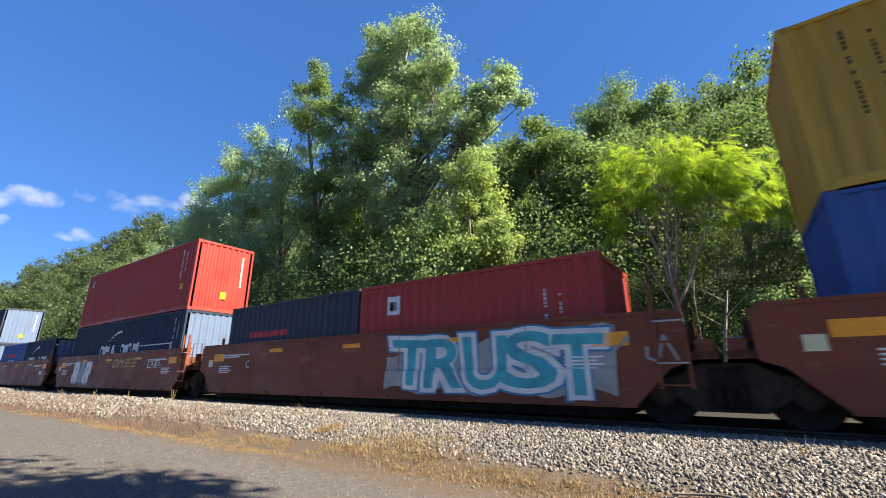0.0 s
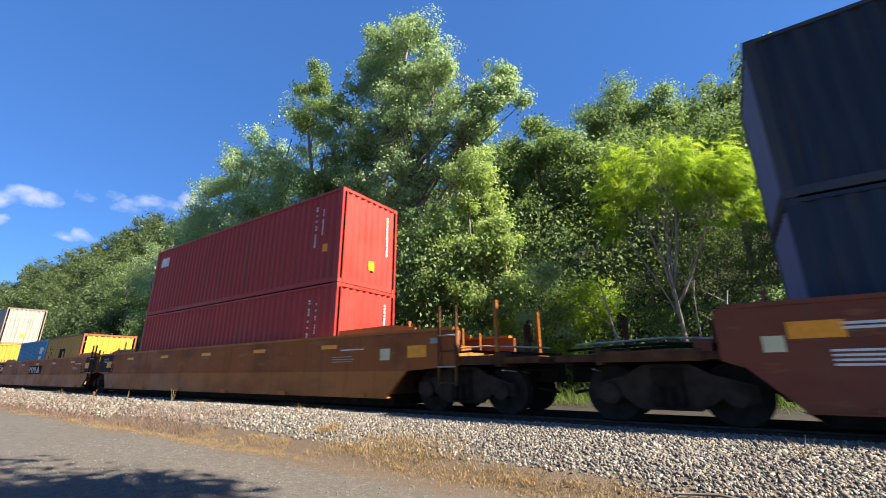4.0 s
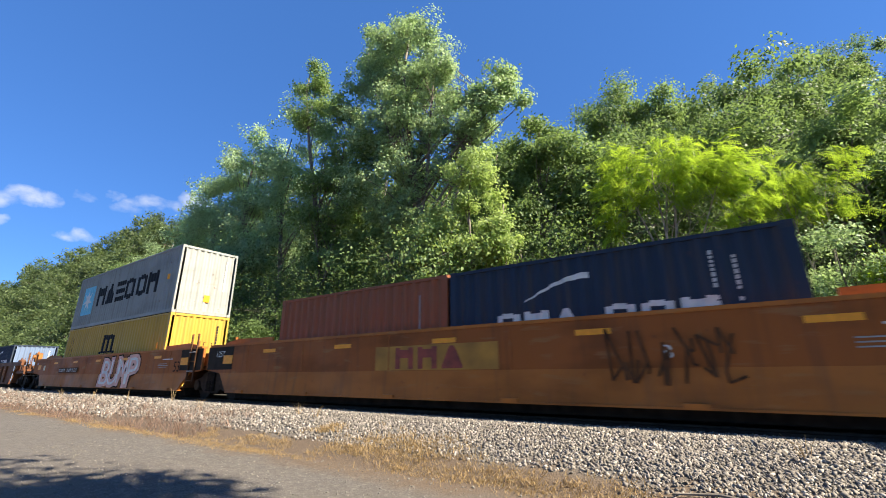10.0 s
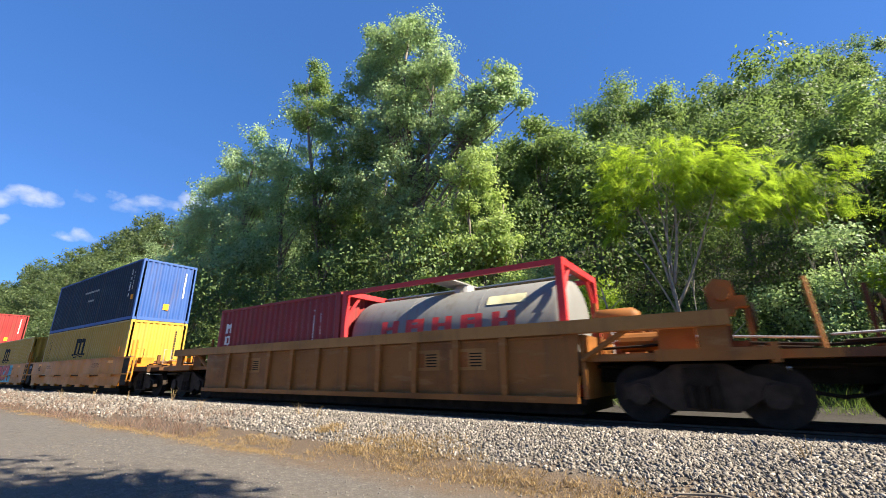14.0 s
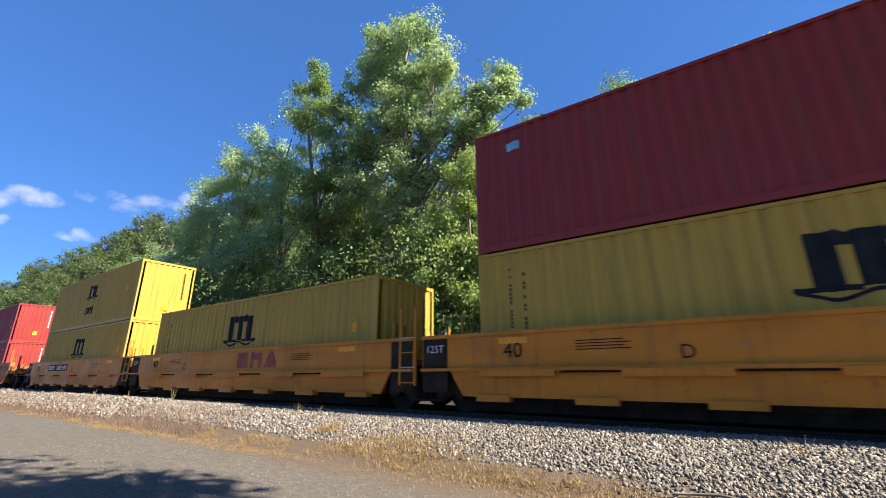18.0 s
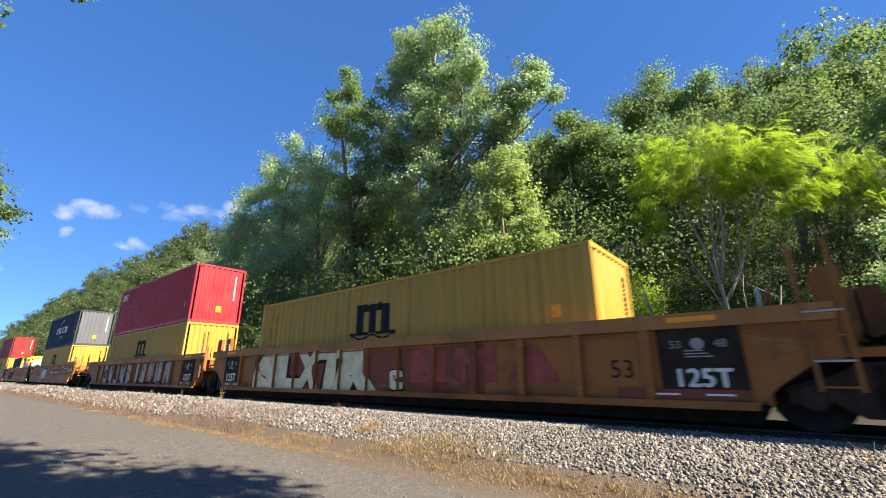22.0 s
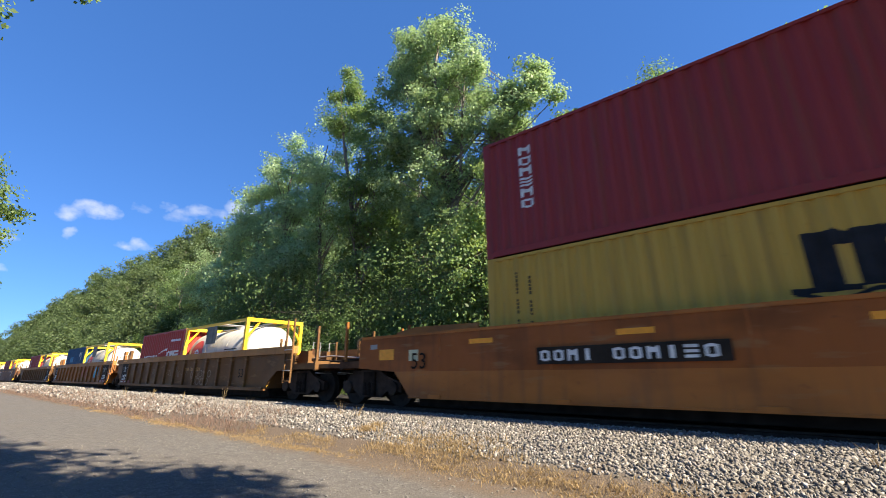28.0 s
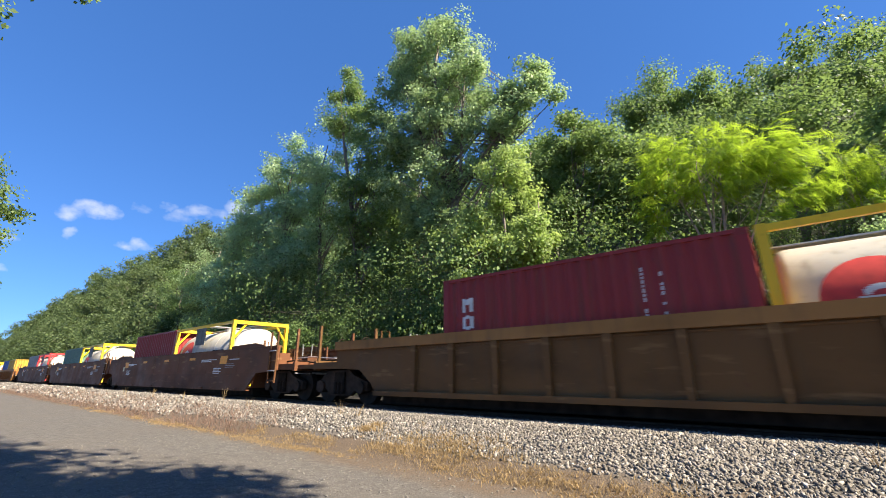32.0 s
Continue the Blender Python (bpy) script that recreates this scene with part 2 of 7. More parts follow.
MAT = {
    "ground": ground_material(), "stone": stone_material(),
    "straw": leafy("dry_grass", (0.258, 0.170, 0.078), (0.506, 0.368, 0.184), (0.331, 0.230, 0.110)),
    "weed_brown": leafy("dead_weed", (0.12, 0.075, 0.055), (0.30, 0.20, 0.15), (0.2, 0.13, 0.09)),
    "grass": leafy("green_grass", (0.06, 0.10, 0.02), (0.14, 0.20, 0.04), (0.2, 0.3, 0.05)),
    "leaf": leafy("poplar_leaf", (0.085, 0.135, 0.060), (0.36, 0.46, 0.235), (0.46, 0.62, 0.25)),
    # leaves lightened to hold the haze over the left-hand trees
    "leaf_pale": leafy("roadside_leaf", (0.14, 0.21, 0.105), (0.40, 0.515, 0.29), (0.53, 0.71, 0.32)),
    "leaf_dark": leafy("woodland_leaf", (0.045, 0.082, 0.028), (0.225, 0.315, 0.115), (0.33, 0.47, 0.13)),
    "leaf_bright": leafy("sumac_leaf", (0.095, 0.176, 0.023), (0.314, 0.427, 0.048), (0.456, 0.627, 0.052), 0.42),
    "leaf_far": leafy("hillside_leaf", (0.033, 0.060, 0.021), (0.165, 0.24, 0.085), (0.24, 0.35, 0.095)),
    "leaf_hill": leafy("distant_leaf", (0.030, 0.048, 0.020), (0.122, 0.165, 0.066), (0.19, 0.26, 0.08)),
    "leaf_vine": leafy("vine_leaf", (0.15, 0.215, 0.06), (0.40, 0.51, 0.19), (0.56, 0.72, 0.20)),
    "bark": plain("grey_bark", (0.16, 0.135, 0.11), 0.9, 0, 0.5, 6.0),
    "pale_bark": plain("pale_bark", (0.29, 0.25, 0.20), 0.85, 0, 0.4, 6.0),
    "dirty_deck": plain("dark_brown_deck_paint", (0.085, 0.038, 0.016), 0.8, 0, 0.5, 4.0, 0.2),
    "rail": plain("worn_rail_steel", (0.055, 0.036, 0.026), 0.6, 0.0, 0.3, 8.0, 0.25),
    "tie": plain("creosoted_timber", (0.035, 0.026, 0.02), 0.9, 0, 0.4, 8.0, 0.2),
    "maroon_car": painted("red_brown_car_paint", (0.185, 0.046, 0.019), 0.55, 0.10, 0.35, mottle=0.55),
    "orange_car": painted("orange_brown_car_paint", (0.40, 0.130, 0.017), 0.55, 0.06, 0.35, mottle=0.6),
    "brown_car": painted("rusty_brown_car_paint", (0.28, 0.104, 0.020), 0.6, 0.06, 0.5, mottle=0.7),
    # dirtier orange, also darkened to stand for weaker light on upright panels
    "grimy_car": painted("dim_grimy_brown_car_paint", (0.30, 0.088, 0.014), 0.65, 0.06, 0.5, (0.045, 0.03, 0.02), 0.75),
    "olive_car": painted("dull_olive_brown_car_paint", (0.145, 0.068, 0.019), 0.65, 0.06, 0.5, mottle=0.7),
    # tan that holds the sunlit brightness of the ribbed cars' top chords
    "tan_chord": painted("bright_tan_chord_paint", (0.36, 0.165, 0.045), 0.65, 0.10, 0.4, mottle=0.5),
    "umber_car": painted("sooty_umber_car_paint", (0.135, 0.050, 0.019), 0.65, 0.06, 0.5, mottle=0.7),
    "ochre_panel": plain("faded_ochre_panel", (0.36, 0.17, 0.018), 0.65, 0, 0.3, 2.0),
    "faded_red": plain("faded_red_lettering", (0.24, 0.045, 0.025), 0.65, 0, 0.35, 4.0),
    "faded_letter": plain("faded_gold_lettering", (0.42, 0.23, 0.07), 0.6, 0, 0.2, 4.0),
    "yellow_car": painted("yellow_car_paint", (0.54, 0.190, 0.012), 0.5, 0.08, 0.4, mottle=0.45),
    "black": plain("dusty_black_enamel", (0.026, 0.020, 0.015), 0.8, 0, 0.4, 3.0, 0.15),
    "grime": plain("greasy_cast_steel", (0.020, 0.014, 0.010), 0.85, 0.0, 0.5, 5.0, 0.12),
    "bogie": plain("dusty_cast_steel", (0.038, 0.025, 0.017), 0.8, 0.0, 0.5, 5.0, 0.2),
    "wheel": plain("wheel_steel", (0.030, 0.021, 0.015), 0.75, 0.0, 0.4, 5.0, 0.2),
    "chalk": plain("rubbed_chalky_spray", (0.22, 0.155, 0.095), 0.8, 0, 0.5, 8.0),
    "white": plain("white_lettering", (0.64, 0.635, 0.60), 0.6, 0, 0.15, 4.0),
    "reflector": plain("yellow_reflector", (0.82, 0.31, 0.004), 0.5, 0, 0.12, 9.0),
    "steel": plain("galvanised_steel", (0.42, 0.41, 0.40), 0.45, 0.5, 0.25, 6.0),
    "ink": plain("dark_lettering", (0.016, 0.017, 0.02), 0.65, 0, 0.3, 4.0, 0.15),
    "red_ink": plain("red_lettering", (0.45, 0.03, 0.025), 0.55, 0, 0.25, 4.0),
    "sky_blue": plain("light_blue_patch", (0.16, 0.50, 0.66), 0.5, 0, 0.12, 4.0),
    "mustard": painted("mustard_yellow_container_paint", (0.45, 0.275, 0.040), 0.5, 0.10, 0.2),
    "navy": painted("navy_container_paint", (0.014, 0.028, 0.054), 0.65, 0.10, 0.15),
    # end walls of dark blue boxes, with the sun on them put into the colour
    "chalky": painted("sunlit_pale_blue_paint", (0.115, 0.165, 0.265), 0.6, 0.2, 0.3),
    "greyed": painted("sunlit_grey_blue_end_paint", (0.115, 0.12, 0.14), 0.6, 0.2, 0.3),
    "slate": painted("faded_slate_blue_container_paint", (0.036, 0.045, 0.063), 0.65, 0.2, 0.2),
    "royal": painted("royal_blue_container_paint", (0.03, 0.085, 0.28), 0.55, 0.25, 0.15),
    "teal": painted("teal_blue_container_paint", (0.03, 0.20, 0.36), 0.45, 0.3, 0.2),
    "ocean": painted("deep_blue_container_paint", (0.013, 0.070, 0.140), 0.65, 0.20, 0.15),
    "lot_stone": plain("lot_gravel_stone", (0.163, 0.148, 0.127), 0.9, 0, 0.5, 30.0),
    "red": painted("brick_red_container_paint", (0.36, 0.035, 0.025), 0.5, 0.14, 0.2),
    "crimson": painted("crimson_container_paint", (0.42, 0.022, 0.03), 0.45, 0.12, 0.12),
    "oxblood": painted("oxblood_container_paint", (0.25, 0.027, 0.027), 0.5, 0.10, 0.2),
    "rust": painted("rust_brown_container_paint", (0.25, 0.075, 0.03), 0.6, 0.35, 0.5),
    "silver": painted("pale_grey_container_paint", (0.280, 0.293, 0.274), 0.55, 0.3, 0.5, (0.112, 0.084, 0.056), 0.3),
    "weathered": painted("rusted_grey_post_paint", (0.20, 0.15, 0.115), 0.6, 0.3, 0.9),
    "board": plain("grey_weathered_board", (0.11, 0.12, 0.11), 0.7, 0, 0.4, 5.0),
    "tank_white": painted("cream_tank_cladding", (0.513, 0.480, 0.408), 0.6, 0.2, 0.12, mottle=0.25),
    "tank_grey": painted("brushed_tank_cladding", (0.185, 0.185, 0.178), 0.55, 0.2, 0.12),
    "frame_yellow": painted("yellow_frame_paint", (0.78, 0.50, 0.02), 0.45, 0.2, 0.15),
    "frame_red": painted("red_frame_paint", (0.50, 0.03, 0.035), 0.45, 0.2, 0.12),
    "green": painted("faded_green_container_paint", (0.10, 0.19, 0.14), 0.5, 0.3, 0.2),
    "pink_spray": plain("pink_white_spray_paint", (0.66, 0.37, 0.29), 0.6, 0, 0.2, 3.0),
    "teal_spray": plain("teal_spray_paint", (0.05, 0.33, 0.38), 0.6, 0, 0.25, 3.0),
    "jade_spray": plain("jade_spray_paint", (0.075, 0.20, 0.165), 0.6, 0, 0.35, 3.0),
    "salmon_spray": plain("salmon_spray_paint", (0.52, 0.17, 0.10), 0.6, 0, 0.25, 6.0),
    "mint_spray": plain("mint_spray_paint", (0.25, 0.50, 0.42), 0.6, 0, 0.25, 3.0),
    "grey_spray": plain("silver_spray_paint", (0.28, 0.272, 0.25), 0.5, 0, 0.2, 3.0),
    "cream_spray": plain("pale_yellow_spray_paint", (0.62, 0.58, 0.34), 0.6, 0, 0.2, 3.0),
    "red_spray": plain("red_spray_paint", (0.50, 0.05, 0.04), 0.6, 0, 0.25, 3.0),
}


# ---- mesh helpers ----
class Solid:
    """Gathers boxes, prisms and tubes into one mesh."""

    def __init__(self):
        self.v, self.f = [], []

    def add(self, verts, faces):
        k = len(self.v)
        self.v += [tuple(p) for p in verts]
        self.f += [tuple(i + k for i in q) for q in faces]
        return self

    def box(self, x0, x1, y0, y1, z0, z1):
        return self.add([(x, y, z) for z in (z0, z1) for y in (y0, y1) for x in (x0, x1)],
                        [(0, 2, 3, 1), (4, 5, 7, 6), (0, 1, 5, 4), (2, 6, 7, 3), (0, 4, 6, 2), (1, 3, 7, 5)])

    def prism(self, outline, y0, y1, axis="y"):
        """An outline in x, z pushed along y (or in y, z along x)."""
        n = len(outline)
        if axis == "y":
            a, b = [(p, y0, q) for p, q in outline], [(p, y1, q) for p, q in outline]
        else:
            a, b = [(y0, p, q) for p, q in outline], [(y1, p, q) for p, q in outline]
        return self.add(a + b, [tuple(range(n)), tuple(range(2 * n - 1, n - 1, -1))] + [(i, i + n, (i + 1) % n + n, (i + 1) % n) for i in range(n)])

    def tube(self, points, radii, sides=8, cap=True):
        k0, rings = len(self.v), []
        pts = [Vector(p) for p in points]
        for i, p in enumerate(pts):
            d = (pts[min(i + 1, len(pts) - 1)] - pts[max(i - 1, 0)]).normalized()
            u = d.cross(Vector((0.31, 0.93, 0.17)) if abs(d.y) < 0.8 else Vector((1, 0.1, 0.2))).normalized()
            w = d.cross(u)
            r = radii[i] if isinstance(radii, (list, tuple)) else radii
            rings.append(len(self.v))
            self.v += [tuple(p + (u * math.cos(a) + w * math.sin(a)) * r) for a in (2 * math.pi * s / sides for s in range(sides))]
        for a, b in zip(rings, rings[1:]):
            self.f += [(a + s, a + (s + 1) % sides, b + (s + 1) % sides, b + s) for s in range(sides)]
        if cap:
            self.f += [tuple(range(rings[0] + sides - 1, rings[0] - 1, -1)), tuple(range(rings[-1], rings[-1] + sides))]
        return self

    def mesh(self, name, smooth=False):
        me = bpy.data.meshes.new(name)
        me.from_pydata(self.v, [], self.f)
        me.materials.append(None)
        if smooth:
            me.polygons.foreach_set("use_smooth", [True] * len(me.polygons))
        me.update()
        return me


def part(name, shape, mat, parent=None, label="", m=None, smooth=False):
    """One mesh object under a thing or a part. shape: a Solid, or a mesh that several parts share."""
    me = shape.mesh(name, smooth) if isinstance(shape, Solid) else shape
    ob = new(name, me)
    ob.material_slots[0].link = "OBJECT"
    ob.material_slots[0].material = MAT[mat] if isinstance(mat, str) else mat
    if parent:
        ob.parent = parent
    if m is not None:
        ob.matrix_basis = m
    return tagged(ob, label)


def thing(name, label, category, group="", m=None, kind=""):
    ob = tagged(new(name), label, category, group, kind)
    ob.empty_display_size = 0.3
    if m is not None:
        ob.matrix_basis = m
    return ob


def quads(name, verts, mat):
    """A mesh of many loose quads from an array of shape (n, 4, 3)."""
    count = len(verts)
    me = bpy.data.meshes.new(name)
    me.vertices.add(count * 4)
    me.vertices.foreach_set("co", np.ascontiguousarray(verts, dtype=np.float32).ravel())
    me.loops.add(count * 4)
    me.loops.foreach_set("vertex_index", np.arange(count * 4, dtype=np.int32))
    me.polygons.add(count)
    me.polygons.foreach_set("loop_start", np.arange(0, count * 4, 4, dtype=np.int32))
    me.materials.append(None)
    me.update(calc_edges=True)
    return me


# ---- words and sprayed letters: made first, while the scene is still small ----
def words(text, size, name="lettering"):
    """Flat letters of the built-in font as a mesh, standing upright and facing the near side."""
    c = bpy.data.curves.new(name, "FONT")
    c.body, c.size, c.align_x, c.extrude, c.resolution_u = text, size, "CENTER", 0.0, 3
    o = bpy.data.objects.new(name, c)
    scene.collection.objects.link(o)
    me = bpy.data.meshes.new_from_object(o.evaluated_get(bpy.context.evaluated_depsgraph_get()))
    bpy.data.objects.remove(o)
    me.transform(pose(0, 0, 0, 90, 0, 0))
    me.materials.clear()
    me.materials.append(None)
    return me


GLYPHS = {}


def glyph(ch, fat):
    """Triangles in x, z of one built-in letter, fattened, in a box from 0 to 1."""
    if (ch, fat) not in GLYPHS:
        c = bpy.data.curves.new("glyph", "FONT")
        c.body, c.size, c.offset, c.resolution_u = ch, 1.0, fat, 3
        o = bpy.data.objects.new("glyph", c)
        scene.collection.objects.link(o)
        me = bpy.data.meshes.new_from_object(o.evaluated_get(bpy.context.evaluated_depsgraph_get()))
        bpy.data.objects.remove(o)
        p = [(v.co.x, v.co.y) for v in me.vertices]
        x0, x1 = min(q[0] for q in p) + fat, max(q[0] for q in p) - fat
        y0, y1 = min(q[1] for q in p) + fat, max(q[1] for q in p) - fat
        GLYPHS[ch, fat] = [[((p[v][0] - x0) / (x1 - x0), (p[v][1] - y0) / (y1 - y0)) for v in f.vertices] for f in me.polygons]
    return GLYPHS[ch, fat]


for letters, fats in (("TRUS", (0.11, 0.085, 0.02)), ("BUMP", (0.11, 0.075, -0.012)), ("SLXTR", (0.15, 0.09)), ("CALS", (0.15, 0.07)), ("MAGE", (0.16, 0.125, 0.03, -0.03)), ("SPCRU", (0.12, 0.05))):
    for letter in letters:
        for fat in fats:
            glyph(letter, fat)


# ---- the ground ----
def ground_z(x, y):
    if y < -3.75:
        z = -0.55 + 0.02 * math.sin(x * 0.7 + y) * min(1, -3.75 - y)
    elif y < -2.0:
        z = -0.55 + 0.50 * (y + 3.75) / 1.75
    elif y < -1.45:
        z = -0.05
    elif y < -1.25:
        z = -0.05 - 0.10 * (y + 1.45) / 0.2
    elif y < 1.95:
        z = -0.15
    elif y < 4.6:
        z = -0.15 + 0.27 * max(0.0, y - 2.6) / 2.0
    else:
        z = 0.12
    if y > 5.0:
        grow = 1 + 0.72 * min(1, max(0, (-x - 50) / 90))
        rise = min(y, 62) - 5.0
        z += 0.58 * rise * grow * min(1, rise / 6) + 0.8 * noise.noise((x * 0.05, y * 0.05, 0)) * min(1, rise / 6)
        z += 0.11 * max(0, min(y, 50) - 24) * min(1, max(0, (x + 1) / 9))
    return z


def steps(edges):
    out = []
    for a, b, s in edges:
        k = max(1, round((b - a) / s))
        out += [a + (b - a) * i / k for i in range(k)]
    return out + [edges[-1][1]]


def build_ground():
    xs = steps([(-2500, -400, 300), (-400, -120, 20), (-120, -40, 4), (-40, 20, 0.5), (20, 80, 5), (80, 400, 40), (400, 2500, 300)])
    ys = steps([(-2500, -300, 300), (-300, -40, 20), (-40, -12, 2), (-12, -5, 0.5), (-5, -1, 0.15), (-1, 5, 0.5), (5, 70, 2.5), (70, 400, 30), (400, 2500, 300)])
    v = [(x, y, ground_z(x, y)) for y in ys for x in xs]
    w = len(xs)
    f = [(j * w + i, j * w + i + 1, (j + 1) * w + i + 1, (j + 1) * w + i) for j in range(len(ys) - 1) for i in range(w - 1)]
    s = Solid()
    s.v, s.f = v, f
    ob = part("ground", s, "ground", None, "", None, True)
    tagged(ob, "grey gravel lot, pale track bed with dark painted shade, wooded slope", "ground", "", "structure")


build_ground()


# ---- track ----
def build_track():
    for k, y in enumerate((-0.755, 0.755)):
        prof = [(y - 0.07, -0.17), (y + 0.07, -0.17), (y + 0.07, -0.155), (y + 0.012, -0.13), (y + 0.012, -0.05), (y + 0.036, -0.035), (y + 0.036, -0.004), (y + 0.026, 0),
                (y - 0.026, 0), (y - 0.036, -0.004), (y - 0.036, -0.035), (y - 0.012, -0.05), (y - 0.012, -0.13), (y - 0.07, -0.155)]
        ob = part("rail", Solid().prism(prof, -420, 90, "x"), "rail")
        tagged(ob, "rusty steel rail with a worn bright top", "rail", "rails of the track", "structure")
    tie = Solid().box(-0.115, 0.115, -1.3, 1.3, -0.33, -0.171).mesh("railway_tie")
    bed = thing("track_ties", "dark creosoted timber ties bedded in crushed stone", "railway ties", "", None, "structure")
    for i in range(110):
        part("railway_tie", tie, "tie", bed, "", pose(-46 + i * 0.5, random.uniform(-0.03, 0.03), random.uniform(-0.008, 0.008), 0, 0, random.uniform(-1, 1)))


build_track()

# ---- the train: all of it rolls to the right along the track ----
SPEED, SLOWING = 15.431, -0.005475


def gone(t):
    return SPEED * t + SLOWING * t * t / 2


rolling, spinning = [], []          # things carried along, and wheelsets that turn
WELL_FLOOR = 0.37
WIDE = 1.219
WAVE, DEEP = 0.2786, 0.042          # corrugation of container walls


def corrugation(length):
    """Points (along, inset) of a trapezoid wave between two corner posts."""
    a, b = -length / 2 + 0.16, length / 2 - 0.16
    k = max(1, round((b - a) / WAVE))
    w = (b - a) / k
    pts = [(a, 0.012)]
    for i in range(k):
        x = a + i * w
        pts += [(x + 0.13 * w, 0.012), (x + 0.37 * w, 0.012 + DEEP), (x + 0.63 * w, 0.012 + DEEP), (x + 0.87 * w, 0.012)]
    return pts + [(b, 0.012)]


def inset_at(pts, x):
    for (x0, d0), (x1, d1) in zip(pts, pts[1:]):
        if x0 <= x <= x1:
            return d0 + (d1 - d0) * (x - x0) / max(1e-6, x1 - x0)
    return 0.012


SHAPES = {}


def container_shapes(length, height):
    if (length, height) in SHAPES:
        return SHAPES[length, height]
    h, w, out = length / 2, WIDE, {}
    f = Solid()
    for sx in (-1, 1):
        for sy in (-1, 1):
            xa, ya = sx * h, sy * w
            f.box(min(xa, xa - sx * 0.16), max(xa, xa - sx * 0.16), min(ya, ya - sy * 0.07), max(ya, ya - sy * 0.07), 0.118, height - 0.118)
        f.box(min(sx * h, sx * (h - 0.07)), max(sx * h, sx * (h - 0.07)), -w + 0.178, w - 0.178, 0.0, 0.14)
        f.box(min(sx * h, sx * (h - 0.06)), max(sx * h, sx * (h - 0.06)), -w + 0.178, w - 0.178, height - 0.10, height - 0.005)
    for sy in (-1, 1):
        f.box(-h + 0.178, h - 0.178, min(sy * w, sy * (w - 0.05)), max(sy * w, sy * (w - 0.05)), 0.02, 0.16)
        f.box(-h + 0.178, h - 0.178, min(sy * w, sy * (w - 0.06)), max(sy * w, sy * (w - 0.06)), height - 0.075, height - 0.008)
    out["frame"] = f.mesh("container_frame")
    pts, s = corrugation(length), Solid()
    z0, z1 = 0.15, height - 0.07
    for x, d in pts:
        s.v += [(x, d, z0), (x, d, z1)]
    for i in range(len(pts) - 1):
        s.f.append((2 * i, 2 * i + 2, 2 * i + 3, 2 * i + 1))
    out["side"] = s.mesh("container_side")
    ep, e = corrugation(2.438), Solid()
    for x, d in ep:
        e.v += [(x, d, 0.13), (x, d, height - 0.09)]
    for i in range(len(ep) - 1):
        e.f.append((2 * i, 2 * i + 2, 2 * i + 3, 2 * i + 1))
    out["end"] = e.mesh("container_end")
    r = Solid()
    for i, (x, d) in enumerate(pts):
        r.v += [(x, -w + 0.05, height - 0.012 - d * 0.5), (x, w - 0.05, height - 0.012 - d * 0.5)]
    for i in range(len(pts) - 1):
        r.f.append((2 * i, 2 * i + 2, 2 * i + 3, 2 * i + 1))
    out["roof"] = r.mesh("container_roof")
    out["floor"] = Solid().box(-h + 0.07, h - 0.07, -w + 0.05, w - 0.05, 0.03, 0.12).mesh("container_floor")
    cast = Solid().box(-0.089, 0.089, -0.081, 0.081, -0.059, 0.059)
    cast.prism([(-0.035, -0.03), (0.035, -0.03), (0.035, 0.03), (-0.035, 0.03)], -0.0845, 0.0845)
    out["casting"] = cast.mesh("corner_casting")
    out["wave"] = pts
    SHAPES[length, height] = out
    return out


def paint(parent, name, spots, wave, mat, label="", lift=0.006, wall=WIDE):
    """Paint that follows the corrugation of the near wall. spots: (x0, x1, lo, hi), lo and hi numbers or functions of x."""
    s = Solid()
    for x0, x1, lo, hi in spots:
        xs = sorted({x0, x1, *(x for x, d in wave if x0 < x < x1)}) if wave else [x0 + (x1 - x0) * i / 8 for i in range(9)]
        if wave and (callable(lo) or callable(hi)):
            xs = sorted({*xs, *(x0 + (x1 - x0) * i / 14 for i in range(15))})
        k = len(s.v)
        for x in xs:
            d = (inset_at(wave, x) if wave else 0.0) - lift
            a, b = (lo(x) if callable(lo) else lo), (hi(x) if callable(hi) else hi)
            s.v += [(x, -wall + d, a), (x, -wall + d, b)]
        s.f += [(k + 2 * i, k + 2 * i + 2, k + 2 * i + 3, k + 2 * i + 1) for i in range(len(xs) - 1)]
    return part(name, s, mat, parent, label)


def block(form, a, b, z0, z1):
    """One plain geometric block in place of a letter: a bar, a wedge, a hollow block, a gate or a pile of bars."""
    w, h = b - a, z1 - z0
    t, u = w * 0.27, h * 0.23
    if form == "wedge":
        mid = (a + b) / 2
        rise = lambda x: z0 + h * min(1.0, 0.12 + 2.3 * (x - a) / w, 0.12 + 2.3 * (b - x) / w)
        return [(a, mid, z0, rise), (mid, b, z0, rise)]
    if form == "hollow":
        return [(a, a + t, z0 + 0.08 * h, z1 - 0.08 * h), (b - t, b, z0 + 0.08 * h, z1 - 0.08 * h), (a + t, b - t, z0, z0 + u), (a + t, b - t, z1 - u, z1)]
    if form == "gate":
        return [(a, a + t, z0, z1), (b - t, b, z0, z1), (a + t, b - t, z1 - 0.5 * h, z1 - 0.1 * h)]
    if form == "pile":
        return [(a, b, z0, z0 + u), (a, b, z1 - u, z1), (a, b, z0 + (h - u) / 2, z0 + (h + u) / 2)]
    return [(a, b, z0, z1)]


FORMS = {"b": "bar", "w": "wedge", "o": "hollow", "g": "gate", "p": "pile"}


